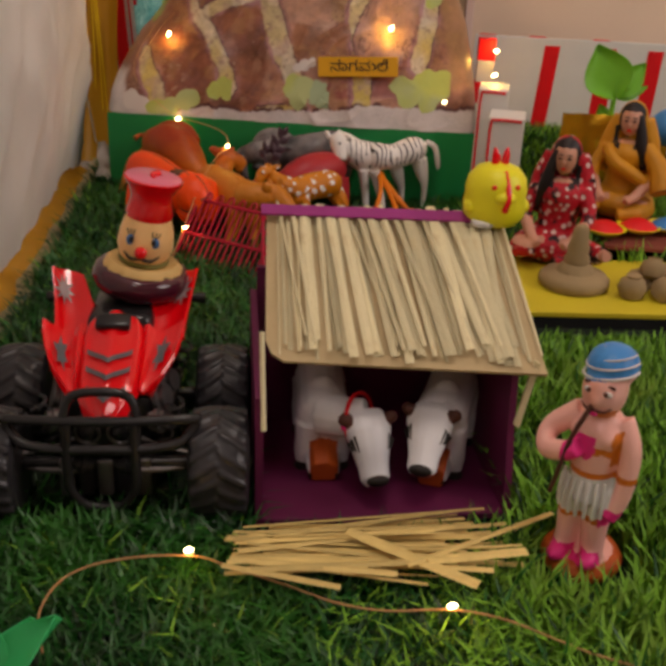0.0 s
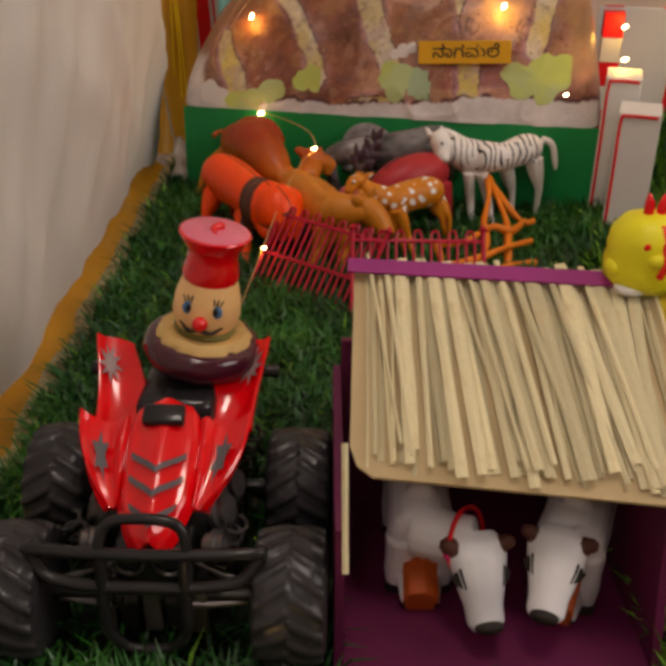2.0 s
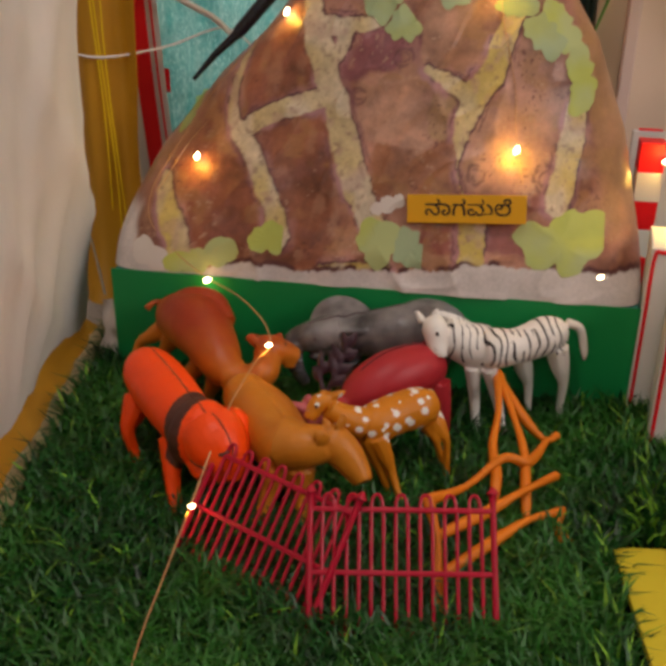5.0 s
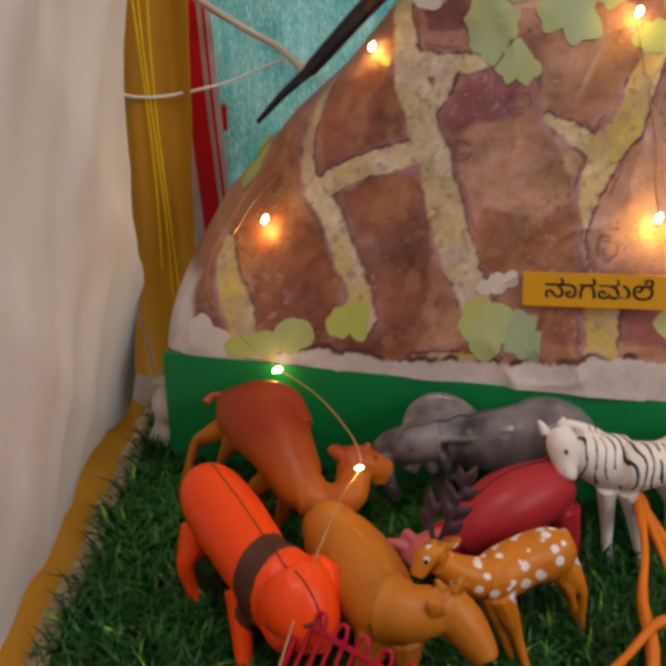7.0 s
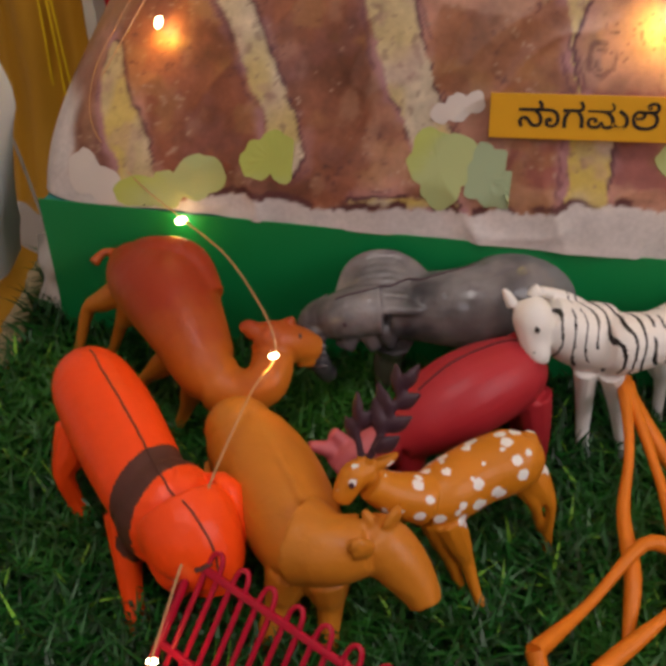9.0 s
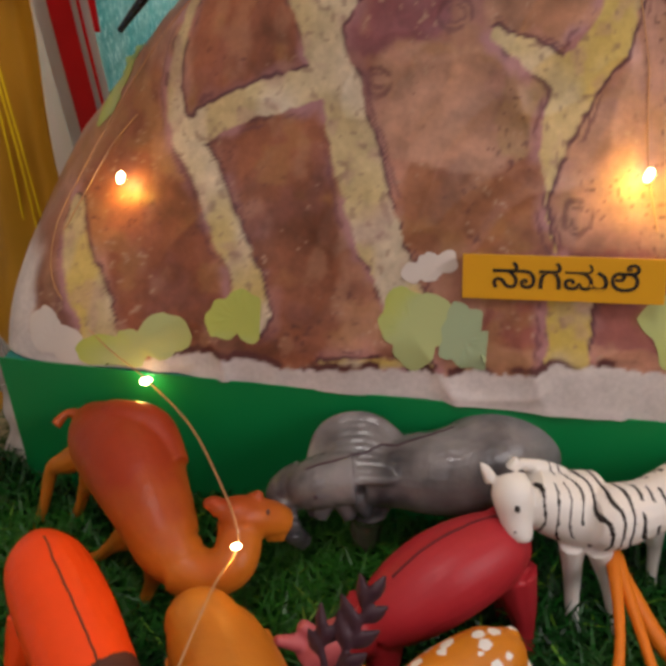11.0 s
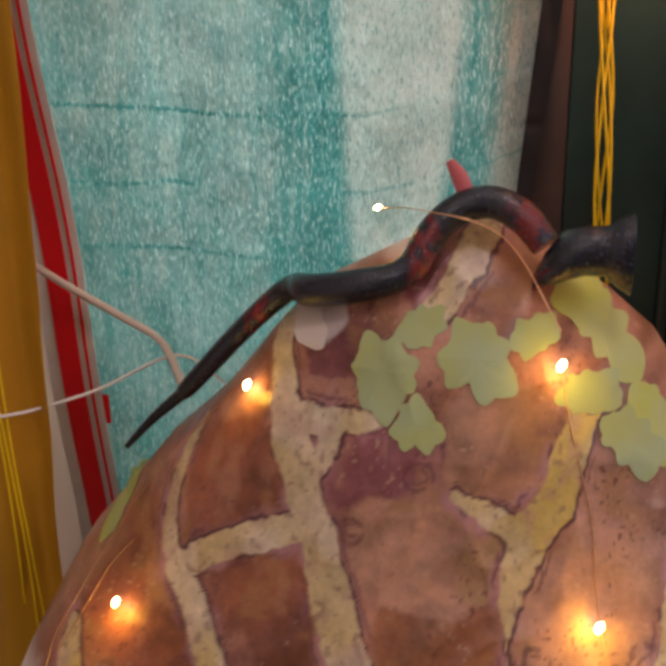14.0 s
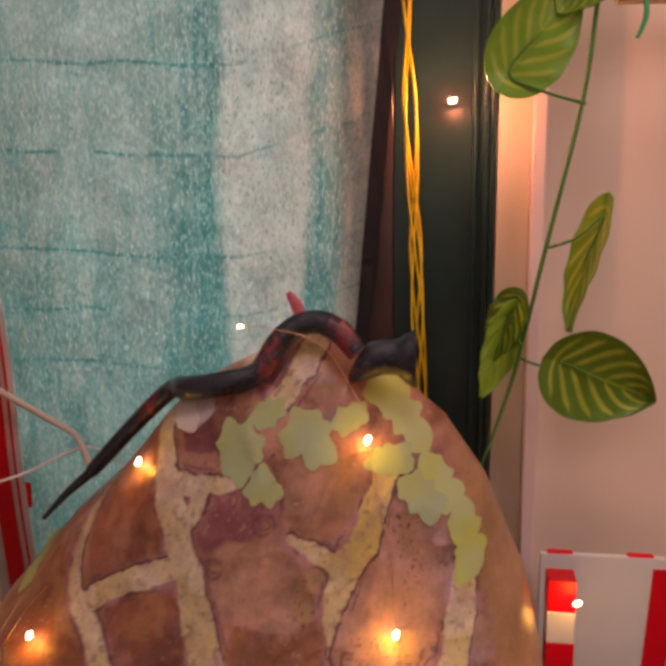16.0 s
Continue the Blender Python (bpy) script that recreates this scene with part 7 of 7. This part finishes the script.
def seated(name, cloth, x, y, z, rz, label, scale, veil):
    bm = bmesh.new()
    ball(bm, 0, 0, 1.3, 2.6, 3.0, 1.5)
    tube(bm, [(0.8, 2.2, 1.2), (2.6, 1.8, 1.1), (3.4, 0.4, 0.9)], [1.0, 0.8, 0.55], 4, 10)
    tube(bm, [(0.8, -2.2, 1.2), (2.9, -2.2, 1.5), (3.6, -1.2, 1.8)], [1.0, 0.8, 0.5], 4, 10)
    tube(bm, [(-0.3, 0, 1.5), (-0.2, 0, 3.6), (0, 0, 5.6), (0, 0, 6.6)], [1.9, 1.45, 1.75, 0.8], 4, 14)
    ball(bm, 0.3, 0, 8.1, 1.0, 0.85, 1.25)
    ball(bm, -0.25, 0, 8.3, 1.15, 1.2, 1.45)
    tube(bm, [(-0.8, 0.9, 8.2), (-0.9, 1.5, 6.0), (-0.9, 1.9, 3.6)], [0.8, 1.0, 0.9], 4, 10)
    tube(bm, [(-0.8, -0.9, 8.2), (-0.9, -1.5, 6.0), (-0.9, -1.9, 3.6)], [0.8, 1.0, 0.9], 4, 10)
    for s in (-1, 1):
        tube(bm, [(0, s * 1.7, 5.8), (0.8, s * 2.4, 4.0), (2.6, s * 1.6, 2.6), (3.6, s * 0.9, 2.2)], [0.6, 0.55, 0.42, 0.36], 4, 10)

    def paint(px, py, pz):
        if pz > 6.4 and px > 0.55 and abs(py) < 0.8 and pz < 9.0:
            return 1
        if pz > 6.0 and px > 0.1 and abs(py) < 1.0 and (pz > 8.6 or abs(py) > 0.55):
            return 2
        if 4.8 < pz < 7.6 and px > -0.4 and 0.85 < py * (1 if veil else -1) < 1.3 and px < 0.7:
            return 2
        if px > 1.7 and pz > 1.9 and abs(py) > 0.6:
            return 1
        return 0

    bm = fused(bm, 0.12, 4, paint)
    for s in (-1, 1):
        ball(bm, 1.27, s * 0.34, 8.25, 0.06, 0.17, 0.08, mi=2)
        tube(bm, [(1.22, s * 0.15, 8.52), (1.2, s * 0.5, 8.5)], 0.05, 2, 5, mi=2)
    ball(bm, 1.38, 0, 7.95, 0.14, 0.12, 0.24, mi=1)
    ball(bm, 1.3, 0, 7.5, 0.08, 0.2, 0.09, mi=3)
    h = 1 if veil else -1
    tube(bm, [(0.55, -0.62 * h, 8.7), (0.75, -0.95 * h, 7.4), (0.9, -1.25 * h, 5.8), (0.8, -1.6 * h, 4.4)], [0.3, 0.42, 0.48, 0.2], 4, 8, mi=2)
    if veil:
        tube(bm, [(1.2, 2.0, 1.4), (2.4, 3.2, 1.6), (3.4, 3.9, 2.0)], [1.0, 0.85, 0.5], 4, 10, mi=0)
        tube(bm, [(3.2, 3.8, 1.9), (4.0, 4.2, 2.1)], [0.5, 0.4], 3, 8, mi=1)
    else:
        tube(bm, [(0.6, -1.6, 5.9), (1.5, -0.6, 4.9), (1.8, 0.9, 4.1), (1.4, 2.3, 3.2)], [0.5, 0.6, 0.6, 0.5], 4, 10, mi=0)
        tube(bm, [(0.4, 1.5, 6.2), (1.2, 2.9, 4.6), (2.0, 3.6, 3.0)], [0.6, 0.9, 1.1], 4, 10, mi=0)
    solo(name, bm, [cloth, M_SKIN, M_HAIR, M_RED], label, "figurine", "seated clay figurines", at=pose(x * CM, y * CM, z * CM, 0, 0, rz) @ Matrix.Scale(scale, 4))


def potter_corner():
    t = thing("yellow_platform", 45.9, -19.5, 0.4, 7, "low platform covered in yellow card, dark front edge", "platform")
    bm = bmesh.new()
    box(bm, -11.5, 13, -6.3, 5.2, 0.5, 0.9, 0.05)
    part("card_top", bm, M_YCARD, t, smooth=False)
    bm = bmesh.new()
    box(bm, -11.4, 12.9, -6.25, 5.0, -0.6, 0.5)
    part("base", bm, M_BLACK, t, smooth=False)
    seated("potter_figurine", M_SARI, 42.4, -14.6, 1.3, -104, "painted clay figurine in red printed cloth, seated at a potter's wheel", 1.07, True)
    t = thing("potters_wheel", 43.3, -20.6, 1.3, 0, "round grey clay potter's wheel with a raised cone", "potter's wheel")
    bm = bmesh.new()
    lathe(bm, [(0.5, 0), (2.5, 0.0), (2.75, 0.3), (2.7, 0.75), (2.4, 1.05), (1.4, 1.25)], 36)
    part("wheel_disc", bm, M_CLAY, t)
    bm = bmesh.new()
    lathe(bm, [(1.5, 1.2), (1.3, 1.6), (0.95, 1.9), (1.0, 2.3), (0.8, 2.7), (0.85, 3.2), (0.65, 3.8), (0.6, 4.6), (0.4, 4.9)], 24)
    part("clay_cone", bm, M_CLAY, t)
    for k, (x, y, z, r) in enumerate(((47.4, -22.4, 1.3, 1.1), (49.5, -22.3, 1.3, 1.15), (47.8, -20.1, 1.3, 1.1), (50.4, -19.8, 1.3, 1.1), (49.0, -21.2, 2.5, 1.0), (51.8, -22.0, 1.3, 1.1))):
        bm = bmesh.new()
        lathe(bm, [(0.3 * r, 0), (0.75 * r, 0.1 * r), (1.0 * r, 0.7 * r), (0.85 * r, 1.25 * r), (0.5 * r, 1.5 * r), (0.55 * r, 1.65 * r), (0.4 * r, 1.66 * r)], 20)
        solo("clay_pot", bm, M_CLAY, "small unglazed grey clay pot on yellow card", "pot", "small clay pots", at=pose(x * CM, y * CM, z * CM, 25 * (k % 3), 20 * (k % 2), 40 * k))
    bm = bmesh.new()
    grid_sheet(bm, 12, 8, lambda u, v: (47 + 13 * u, -13.5 + 9 * v, 2.4 + 0.25 * noise.noise((u * 4, v * 4, 1))))
    thicken(bm, 0.3)
    solo("brick_red_mat", bm, M_BRICKRED, "brick-red cloth mat laid on the turf", "mat")
    seated("seated_figurine", M_MUSTARD, 49.5, -4.9, 2.6, -110, "painted clay figurine in mustard draped cloth, seated", 1.08, False)
    for x, y, m in ((50.4, -10.0, M_REDTAPE), (53.2, -9.2, M_BLUE), (47.2, -11.2, M_REDTAPE)):
        t = thing("heaped_plate", x, y, 2.7, 0, "small plate heaped with bright coloured powder", "plate", "powder plates")
        bm = bmesh.new()
        lathe(bm, [(0.8, 0), (1.5, 0.25), (1.9, 0.6), (1.75, 0.6), (1.3, 0.3)], 24)
        part("dish", bm, M_YELLOW, t)
        bm = bmesh.new()
        lathe(bm, [(1.6, 0.5), (1.1, 0.9), (0.5, 1.15), (0.1, 1.2)], 20)
        part("powder_heap", bm, m, t)
    bm = bmesh.new()
    grid_sheet(bm, 20, 14, lambda u, v: (44.5 + 10.5 * u, 2.2 + 0.5 * noise.noise((u * 8, v * 6, 1)), 1.2 + 9.2 * v))
    thicken(bm, 0.08)
    solo("gold_foil_sheet", bm, M_GOLD, "crumpled gold foil sheet behind the figurine", "foil")
    t = thing("toy_plant", 49.3, 3.6, 1.8, 0, "bright green plastic sprig with broad leaves", "toy plant")
    bm = bmesh.new()
    tube(bm, [(0, 0, 0), (0.1, 0, 5), (0.1, 0, 10.5)], 0.25, 3, 8)
    part("stem", bm, M_LEAF, t)
    for a, b, c, L, w, rx, ry in ((0.2, -0.2, 10.0, 5.4, 4.6, 80, -25), (0.3, 0, 10.2, 4.2, 2.6, 75, 40), (0.4, -0.1, 10.0, 3.6, 1.2, 70, 72), (-0.3, -0.3, 6.5, 3.2, 2.0, 70, -60), (0, -0.5, 6.8, 3.0, 1.9, 60, -20)):
        bm = bmesh.new()
        grid_sheet(bm, 10, 10, lambda u, v: ((u - 0.5) * w * math.sin(math.pi * min(max(v, 0.02), 0.985) ** 0.8), L * v, 0.5 * (u - 0.5) ** 2 * w - 0.5 * v * v))
        thicken(bm, 0.06)
        part("leaf", bm, M_LEAF, t, at=Matrix.Translation((a * CM, b * CM, c * CM)) @ Euler((0, radians(ry), 0)).to_matrix().to_4x4() @ Euler((radians(rx), 0, 0)).to_matrix().to_4x4())
    bm = bmesh.new()
    ball(bm, 0, 0, 0, 1.9, 1.9, 1.8, 24)
    lathe(bm, [(0.5, 1.6), (0.55, 2.6), (0.45, 2.7)], 16)
    solo("blue_bottle_gourd", bm, M_BLUE, "glossy blue round plastic toy", "toy", at=pose(54.8 * CM, 2.0 * CM, 9.6 * CM))


# ---- snake, vine, lights ----
M_SNAKE = printed(mat("black_rubber_snake", (0.012, 0.013, 0.018), 0.24, vary=0.3, scale=90, bump=0.35, bump_scale=700, spec=0.5, coat=0.2))
two_tone(M_SNAKE, (0.05, 0.06, 0.1), "voronoi", 430, 0.3, 0.05)


def snake_skin(ob, ox):
    co = np.empty(len(ob.data.vertices) * 3, dtype=np.float32)
    ob.data.vertices.foreach_get("co", co)
    x, z = co[0::3] / CM + ox, co[2::3] / CM
    red = sum(step(0.9, 0.35, abs(x - c + 0.8 * (vn(x * 2, z * 2, 5) - 0.5))) for c in (10.2, 18.9, 23.6)) * step(0.25, 0.5, vn(x * 4, z * 4, 6))
    a, b = np.array((0.006, 0.008, 0.018)), np.array((0.17, 0.01, 0.01))
    stamp(ob.data, a[None, :] * (0.7 + 0.9 * vn(x * 3, z * 3, 8))[:, None] + (b - a)[None, :] * np.clip(red, 0, 1)[:, None])


def snake():
    t = thing("rubber_snake", 15, 12, 28, 0, "black and dark red rubber snake draped over the hilltop", "toy snake")
    o = Vector((15, 12, 28))
    bm = bmesh.new()
    pts = [(2.3, 13.3, 19.0), (4.1, 13.3, 20.9), (5.7, 13.3, 22.3), (6.3, 13.3, 22.9), (9.2, 13.4, 26.0), (11.4, 13.3, 28.1), (12.6, 12.6, 28.9), (13.6, 11.0, 29.2), (16.0, 10.3, 29.7), (18.3, 10.6, 30.4), (19.4, 11.3, 32.1), (20.6, 11.8, 33.1), (22.0, 11.8, 33.4), (23.4, 11.4, 32.8), (24.4, 10.9, 31.7)]
    tube(bm, [Vector(p) - o for p in pts], [0.16, 0.27, 0.36, 0.5, 0.57, 0.62, 0.66, 0.78, 0.78, 0.74, 0.74, 0.76, 0.76, 0.76, 0.66], 8, 16)
    snake_skin(part("body", bm, M_SNAKE, t), o.x)
    bm = bmesh.new()
    rings = []
    for x, hi, lo, w in ((23.9, 30.4, 29.7, 0.25), (24.4, 31.5, 29.9, 0.8), (25.2, 32.5, 30.3, 1.2), (26.1, 32.75, 30.6, 1.05), (26.9, 32.8, 30.6, 0.9), (27.5, 33.2, 30.1, 1.0), (28.0, 33.4, 29.8, 0.9), (27.8, 32.6, 30.6, 0.6), (27.2, 31.9, 31.2, 0.3)):
        rings.append([bm.verts.new(Vector((x, 10.5 - 0.12 * (x - 24) + w * math.cos(a), (hi + lo) / 2 + (hi - lo) / 2 * math.copysign(abs(math.sin(a)) ** 0.8, math.sin(a)))) - o) for a in [2 * math.pi * k / 20 for k in range(20)]])
    for a, b in zip(rings, rings[1:]):
        for k in range(20):
            bm.faces.new((a[k], a[(k + 1) % 20], b[(k + 1) % 20], b[k]))
    bm.faces.new(rings[0][::-1])
    bm.faces.new(rings[-1])
    bmesh.ops.subdivide_edges(bm, edges=bm.edges[:], cuts=1, smooth=0.6, use_grid_fill=True)
    head = part("head", bm, M_SNAKE, t)
    snake_skin(head, o.x)
    bm = bmesh.new()
    tube(bm, [Vector((20.9, 12.0, 33.4)) - o, Vector((20.5, 12.1, 34.4)) - o, Vector((20.0, 12.1, 35.2)) - o], [0.35, 0.4, 0.2], 4, 10, flat=0.5)
    part("red_tag", bm, M_ROSE, t, "small rose tag")


M_VINELEAF = printed(mat("streaked_vine_leaf", (0.1, 0.2, 0.02), 0.33, vary=0.15, scale=80, bump=0.15, bump_scale=120))
M_STEM = mat("vine_stem_green", (0.07, 0.2, 0.03), 0.5)


def heart_leaf(L, W, fresh):
    """A heart-shaped leaf along +y with pale streaks between its veins."""
    bm = bmesh.new()
    n = 44
    side = []

    def to(u, v):
        s = 2 * u - 1
        w = W / 2 * (math.sqrt(1 - (1 - v / 0.35) ** 2) if v < 0.35 else math.cos((v - 0.35) / 0.65 * math.pi / 2) ** 0.85)
        y = L * v - 0.2 * L * abs(s) ** 1.5 * (1 - v) ** 2
        side.append((abs(s), v))
        return (s * w, y, 0.12 * W * s * s - 0.16 * L * v * v + 0.07 * math.sin(26 * (v - 0.3 * abs(s))) * abs(s))

    grid_sheet(bm, n, n, to)
    s, v = np.array(side).T
    f = 5.5 * (v - 0.5 * s)
    band = np.abs((f % 1) - 0.5)
    pale = step(0.24, 0.09, band + 0.15 * (1 - step(0.02, 0.2, s)) + 0.25 * step(0.72, 0.95, s)) * step(0.97, 0.85, v)
    pale = np.maximum(pale * (0.75 + 0.25 * vn(v * 9, s * 9, 2)), 0.6 * step(0.05, 0.02, s))
    dark, light = np.array((0.075, 0.15, 0.01)) * (1 + fresh), np.array((0.4, 0.45, 0.05))
    cols = dark[None, :] + (light - dark)[None, :] * pale[:, None]
    thicken(bm, 0.05)
    return bm, np.concatenate((cols, cols))[:len(bm.verts)]


def vine():
    t = thing("hanging_vine", 36.5, 20.5, 30, 0, "artificial vine with heart-shaped streaked leaves hanging by the wall", "artificial plant")
    o = Vector((36.5, 20.5, 30))
    bm = bmesh.new()
    tube(bm, [Vector(p) - o for p in ((39.6, 20.2, 60), (38.9, 20, 53.0), (38.2, 20, 46.7), (36.1, 20, 36.7), (34.5, 20, 29.0), (33.2, 20, 24.5), (32.2, 20, 21.5))], [0.16, 0.16, 0.15, 0.15, 0.14, 0.12, 0.08], 5, 8)
    part("stem", bm, M_STEM, t)
    # base of leaf, direction it points, size, tilt
    for (bx, bz), (dx, dz), L, W, yaw, pet, fresh in (((33.4, 48.6), (0.62, 0.78), 7.2, 5.4, 14, (38.4, 46.6), 1.2), ((39.9, 39.3), (-0.36, -0.93), 8.0, 4.2, 70, (36.4, 37.2), 0.8), ((37.5, 29.4), (0.92, -0.4), 7.0, 6.6, 8, (34.6, 29.6), 0.3),
                                                      ((33.8, 32.6), (-0.2, -1.0), 6.2, 3.6, -38, (34.9, 30.4), 1.8), ((34.4, 33.6), (-0.45, -1.0), 4.6, 3.2, 40, (35.0, 31.2), 0.0), ((39.9, 56.5), (-0.6, -0.7), 5.5, 5.0, 20, (39.3, 56.8), 0.6)):
        y = Vector((dx, 0, dz)).normalized()
        nrm = Matrix.Rotation(radians(yaw), 3, y) @ Vector((0, -1, 0))
        x = y.cross(nrm)
        m = Matrix((x, y, nrm)).transposed().to_4x4()
        m.translation = (Vector((bx, 19.6, bz)) - o) * CM
        lbm, cols = heart_leaf(L, W, fresh)
        leaf = part("leaf", lbm, M_VINELEAF, t, at=m)
        stamp(leaf.data, cols)
        bm = bmesh.new()
        a, b = Vector((pet[0], 20, pet[1])) - o, Vector((bx, 19.6, bz)) - o
        tube(bm, [a, (a + b) / 2 + Vector((0, -0.4, -0.3)), b, b + y * L * 0.45 + nrm * 0.1], [0.12, 0.1, 0.1, 0.04], 4, 6)
        part("petiole", bm, M_STEM, t)


def bulb(x, y, z, watts=0.0, colour=(1.0, 0.62, 0.05), turn=0.0):
    bm = bmesh.new()
    r = 0.12 if watts < 0.0055 else 0.17
    ball(bm, 0, 0, 0, r, r, 1.75 * r, 12)
    ob = solo("fairy_light_bulb", bm, M_BULB, "tiny glowing warm-white fairy light on copper wire", "fairy light", "fairy lights", at=pose(x * CM, y * CM, z * CM, 0, turn, 0))
    if watts:
        d = bpy.data.lights.new("fairy_glow", "POINT")
        d.energy, d.color, d.shadow_soft_size = watts, colour, 0.002
        lo = new("fairy_glow", d)
        lo.location = (x * CM, (y - 0.55) * CM, z * CM)


def fairy_lights():
    for x, z, w in ((5.3, 15.4, 0.02), (27.3, 17.1, 0.027), (10.6, 24.6, 0.014), (25.3, 27.0, 0.024)):
        bulb(x, hill_y(x, z) - 0.75, z, w, turn=20)
    for x, y, z, w in ((16.4, 14.1, 32.6, 0.004), (32.7, -4.3, 11.9, 0.004), (7.2, -0.55, 8.1, 0.006), (13.6, -8.7, 7.7, 0.005), (12.1, -19.5, 3.5, 0.005), (21.2, -58.2, 2.4, 0.004), (32.3, -60.2, 2.4, 0.004), (38.6, 14.6, 14.2, 0.03), (37.6, 3.0, 13.4, 0.02), (29.8, 21.4, 47.0, 0.5)):
        bulb(x, y, z, w, (1.0, 0.4, 0.18) if z > 40 else (1.0, 0.56, 0.06), 70)
    wires = (
        ((17.2, -64.5, 2.2), (16.3, -62.4, 2.2), (16.6, -60.3, 2.2), (18.3, -59.0, 2.2), (21.3, -58.3, 2.2), (23.3, -59.0, 2.3), (25.5, -59.6, 2.2), (27.7, -60.4, 2.2), (29.7, -60.6, 2.2), (32.3, -60.2, 2.2), (34.4, -60.5, 2.2), (36.6, -61.5, 2.2), (38.1, -62.1, 2.2), (42, -63, 2.2), (47, -63, 2.2)),
        ((7.2, -0.5, 8.2), (10.2, -3.4, 8.4), (12.6, -6.8, 8.6), (13.5, -8.2, 8.2), (13.6, -8.8, 7.5), (13.2, -10.6, 7.4), (12.7, -15, 6.4), (12.1, -19.4, 3.7), (11.9, -23, 2.2), (12.2, -28, 1.6), (14.0, -36, 2.2), (16.8, -41.0, 4.5)),
        [(x, hill_y(x, z) - 0.12, z) for x, z in ((27.9, 15.0), (27.5, 16.4), (27.3, 17.3), (27.1, 18.6), (26.9, 20.5), (26.4, 22.5), (25.8, 24.5), (25.3, 26.8))],
        ((16.4, 14.0, 32.6), (19.0, 10.2, 33.3), (22.6, 9.3, 32.4), (25.2, 8.4, 28.6)),
        [(7.2, -0.5, 8.2)] + [(x, hill_y(x, z) - 0.12, z) for x, z in ((5.0, 9.4), (2.6, 11.2), (1.9, 12.8), (2.6, 14.6), (3.6, 16.6), (5.2, 19.0), (7.2, 21.4), (9.4, 23.6), (10.6, 24.7))],
        [(x, hill_y(x, z) - 0.12, z) for x, z in ((2.5, 13.0), (3.4, 14.6), (4.2, 16.0), (5.3, 17.2))],
    )
    for pts in wires:
        bm = bmesh.new()
        tube(bm, pts, 0.03 if pts[-1][2] > 17 else 0.05, 8, 6)
        solo("fairy_light_wire", bm, M_COPPER, "thin copper fairy light wire", "wire", "fairy light wires")


def front_sprig():
    t = thing("toy_sprig", 15.5, -66.0, 0.6, 0, "bright green plastic leaf sprig lying on turf", "toy plant")
    for rx, ry, rz, L, w in ((50, 0, -60, 4.0, 2.6), (35, 0, -20, 3.2, 2.0), (60, 0, 30, 3.4, 2.2)):
        bm = bmesh.new()
        grid_sheet(bm, 8, 8, lambda u, v: ((u - 0.5) * w * math.sin(math.pi * min(max(v, 0.02), 0.985) ** 0.8), L * v, 0.5 * (u - 0.5) ** 2 * w - 0.5 * v * v))
        thicken(bm, 0.06)
        part("leaf", bm, M_EMERALD, t, at=pose(0, 0, 0.6 * CM, rx, ry, rz))


hill_print()
sign()
camel()
lion()
ox()
deer()
bear()
elephant()
zebra()
cow((26.0, -48.2, 3.7), (25.4, -44.6, 4.2), (28.2, -49.2, 4.3), (28.9, -51.2, 2.0), "white painted clay cow with red collar, head turned", True)
cow((32.0, -47.9, 3.9), (32.8, -44.4, 4.2), (31.5, -48.6, 4.6), (31.1, -50.8, 2.5), "white painted clay cow with black nose", False)
chick()
fence(10.9, -20.2, 19.0, -24.2)
fence(19.3, -24.5, 28.1, -23.0)
twig_fence()
flute_man()
potter_corner()
snake()
vine()
fairy_lights()
front_sprig()
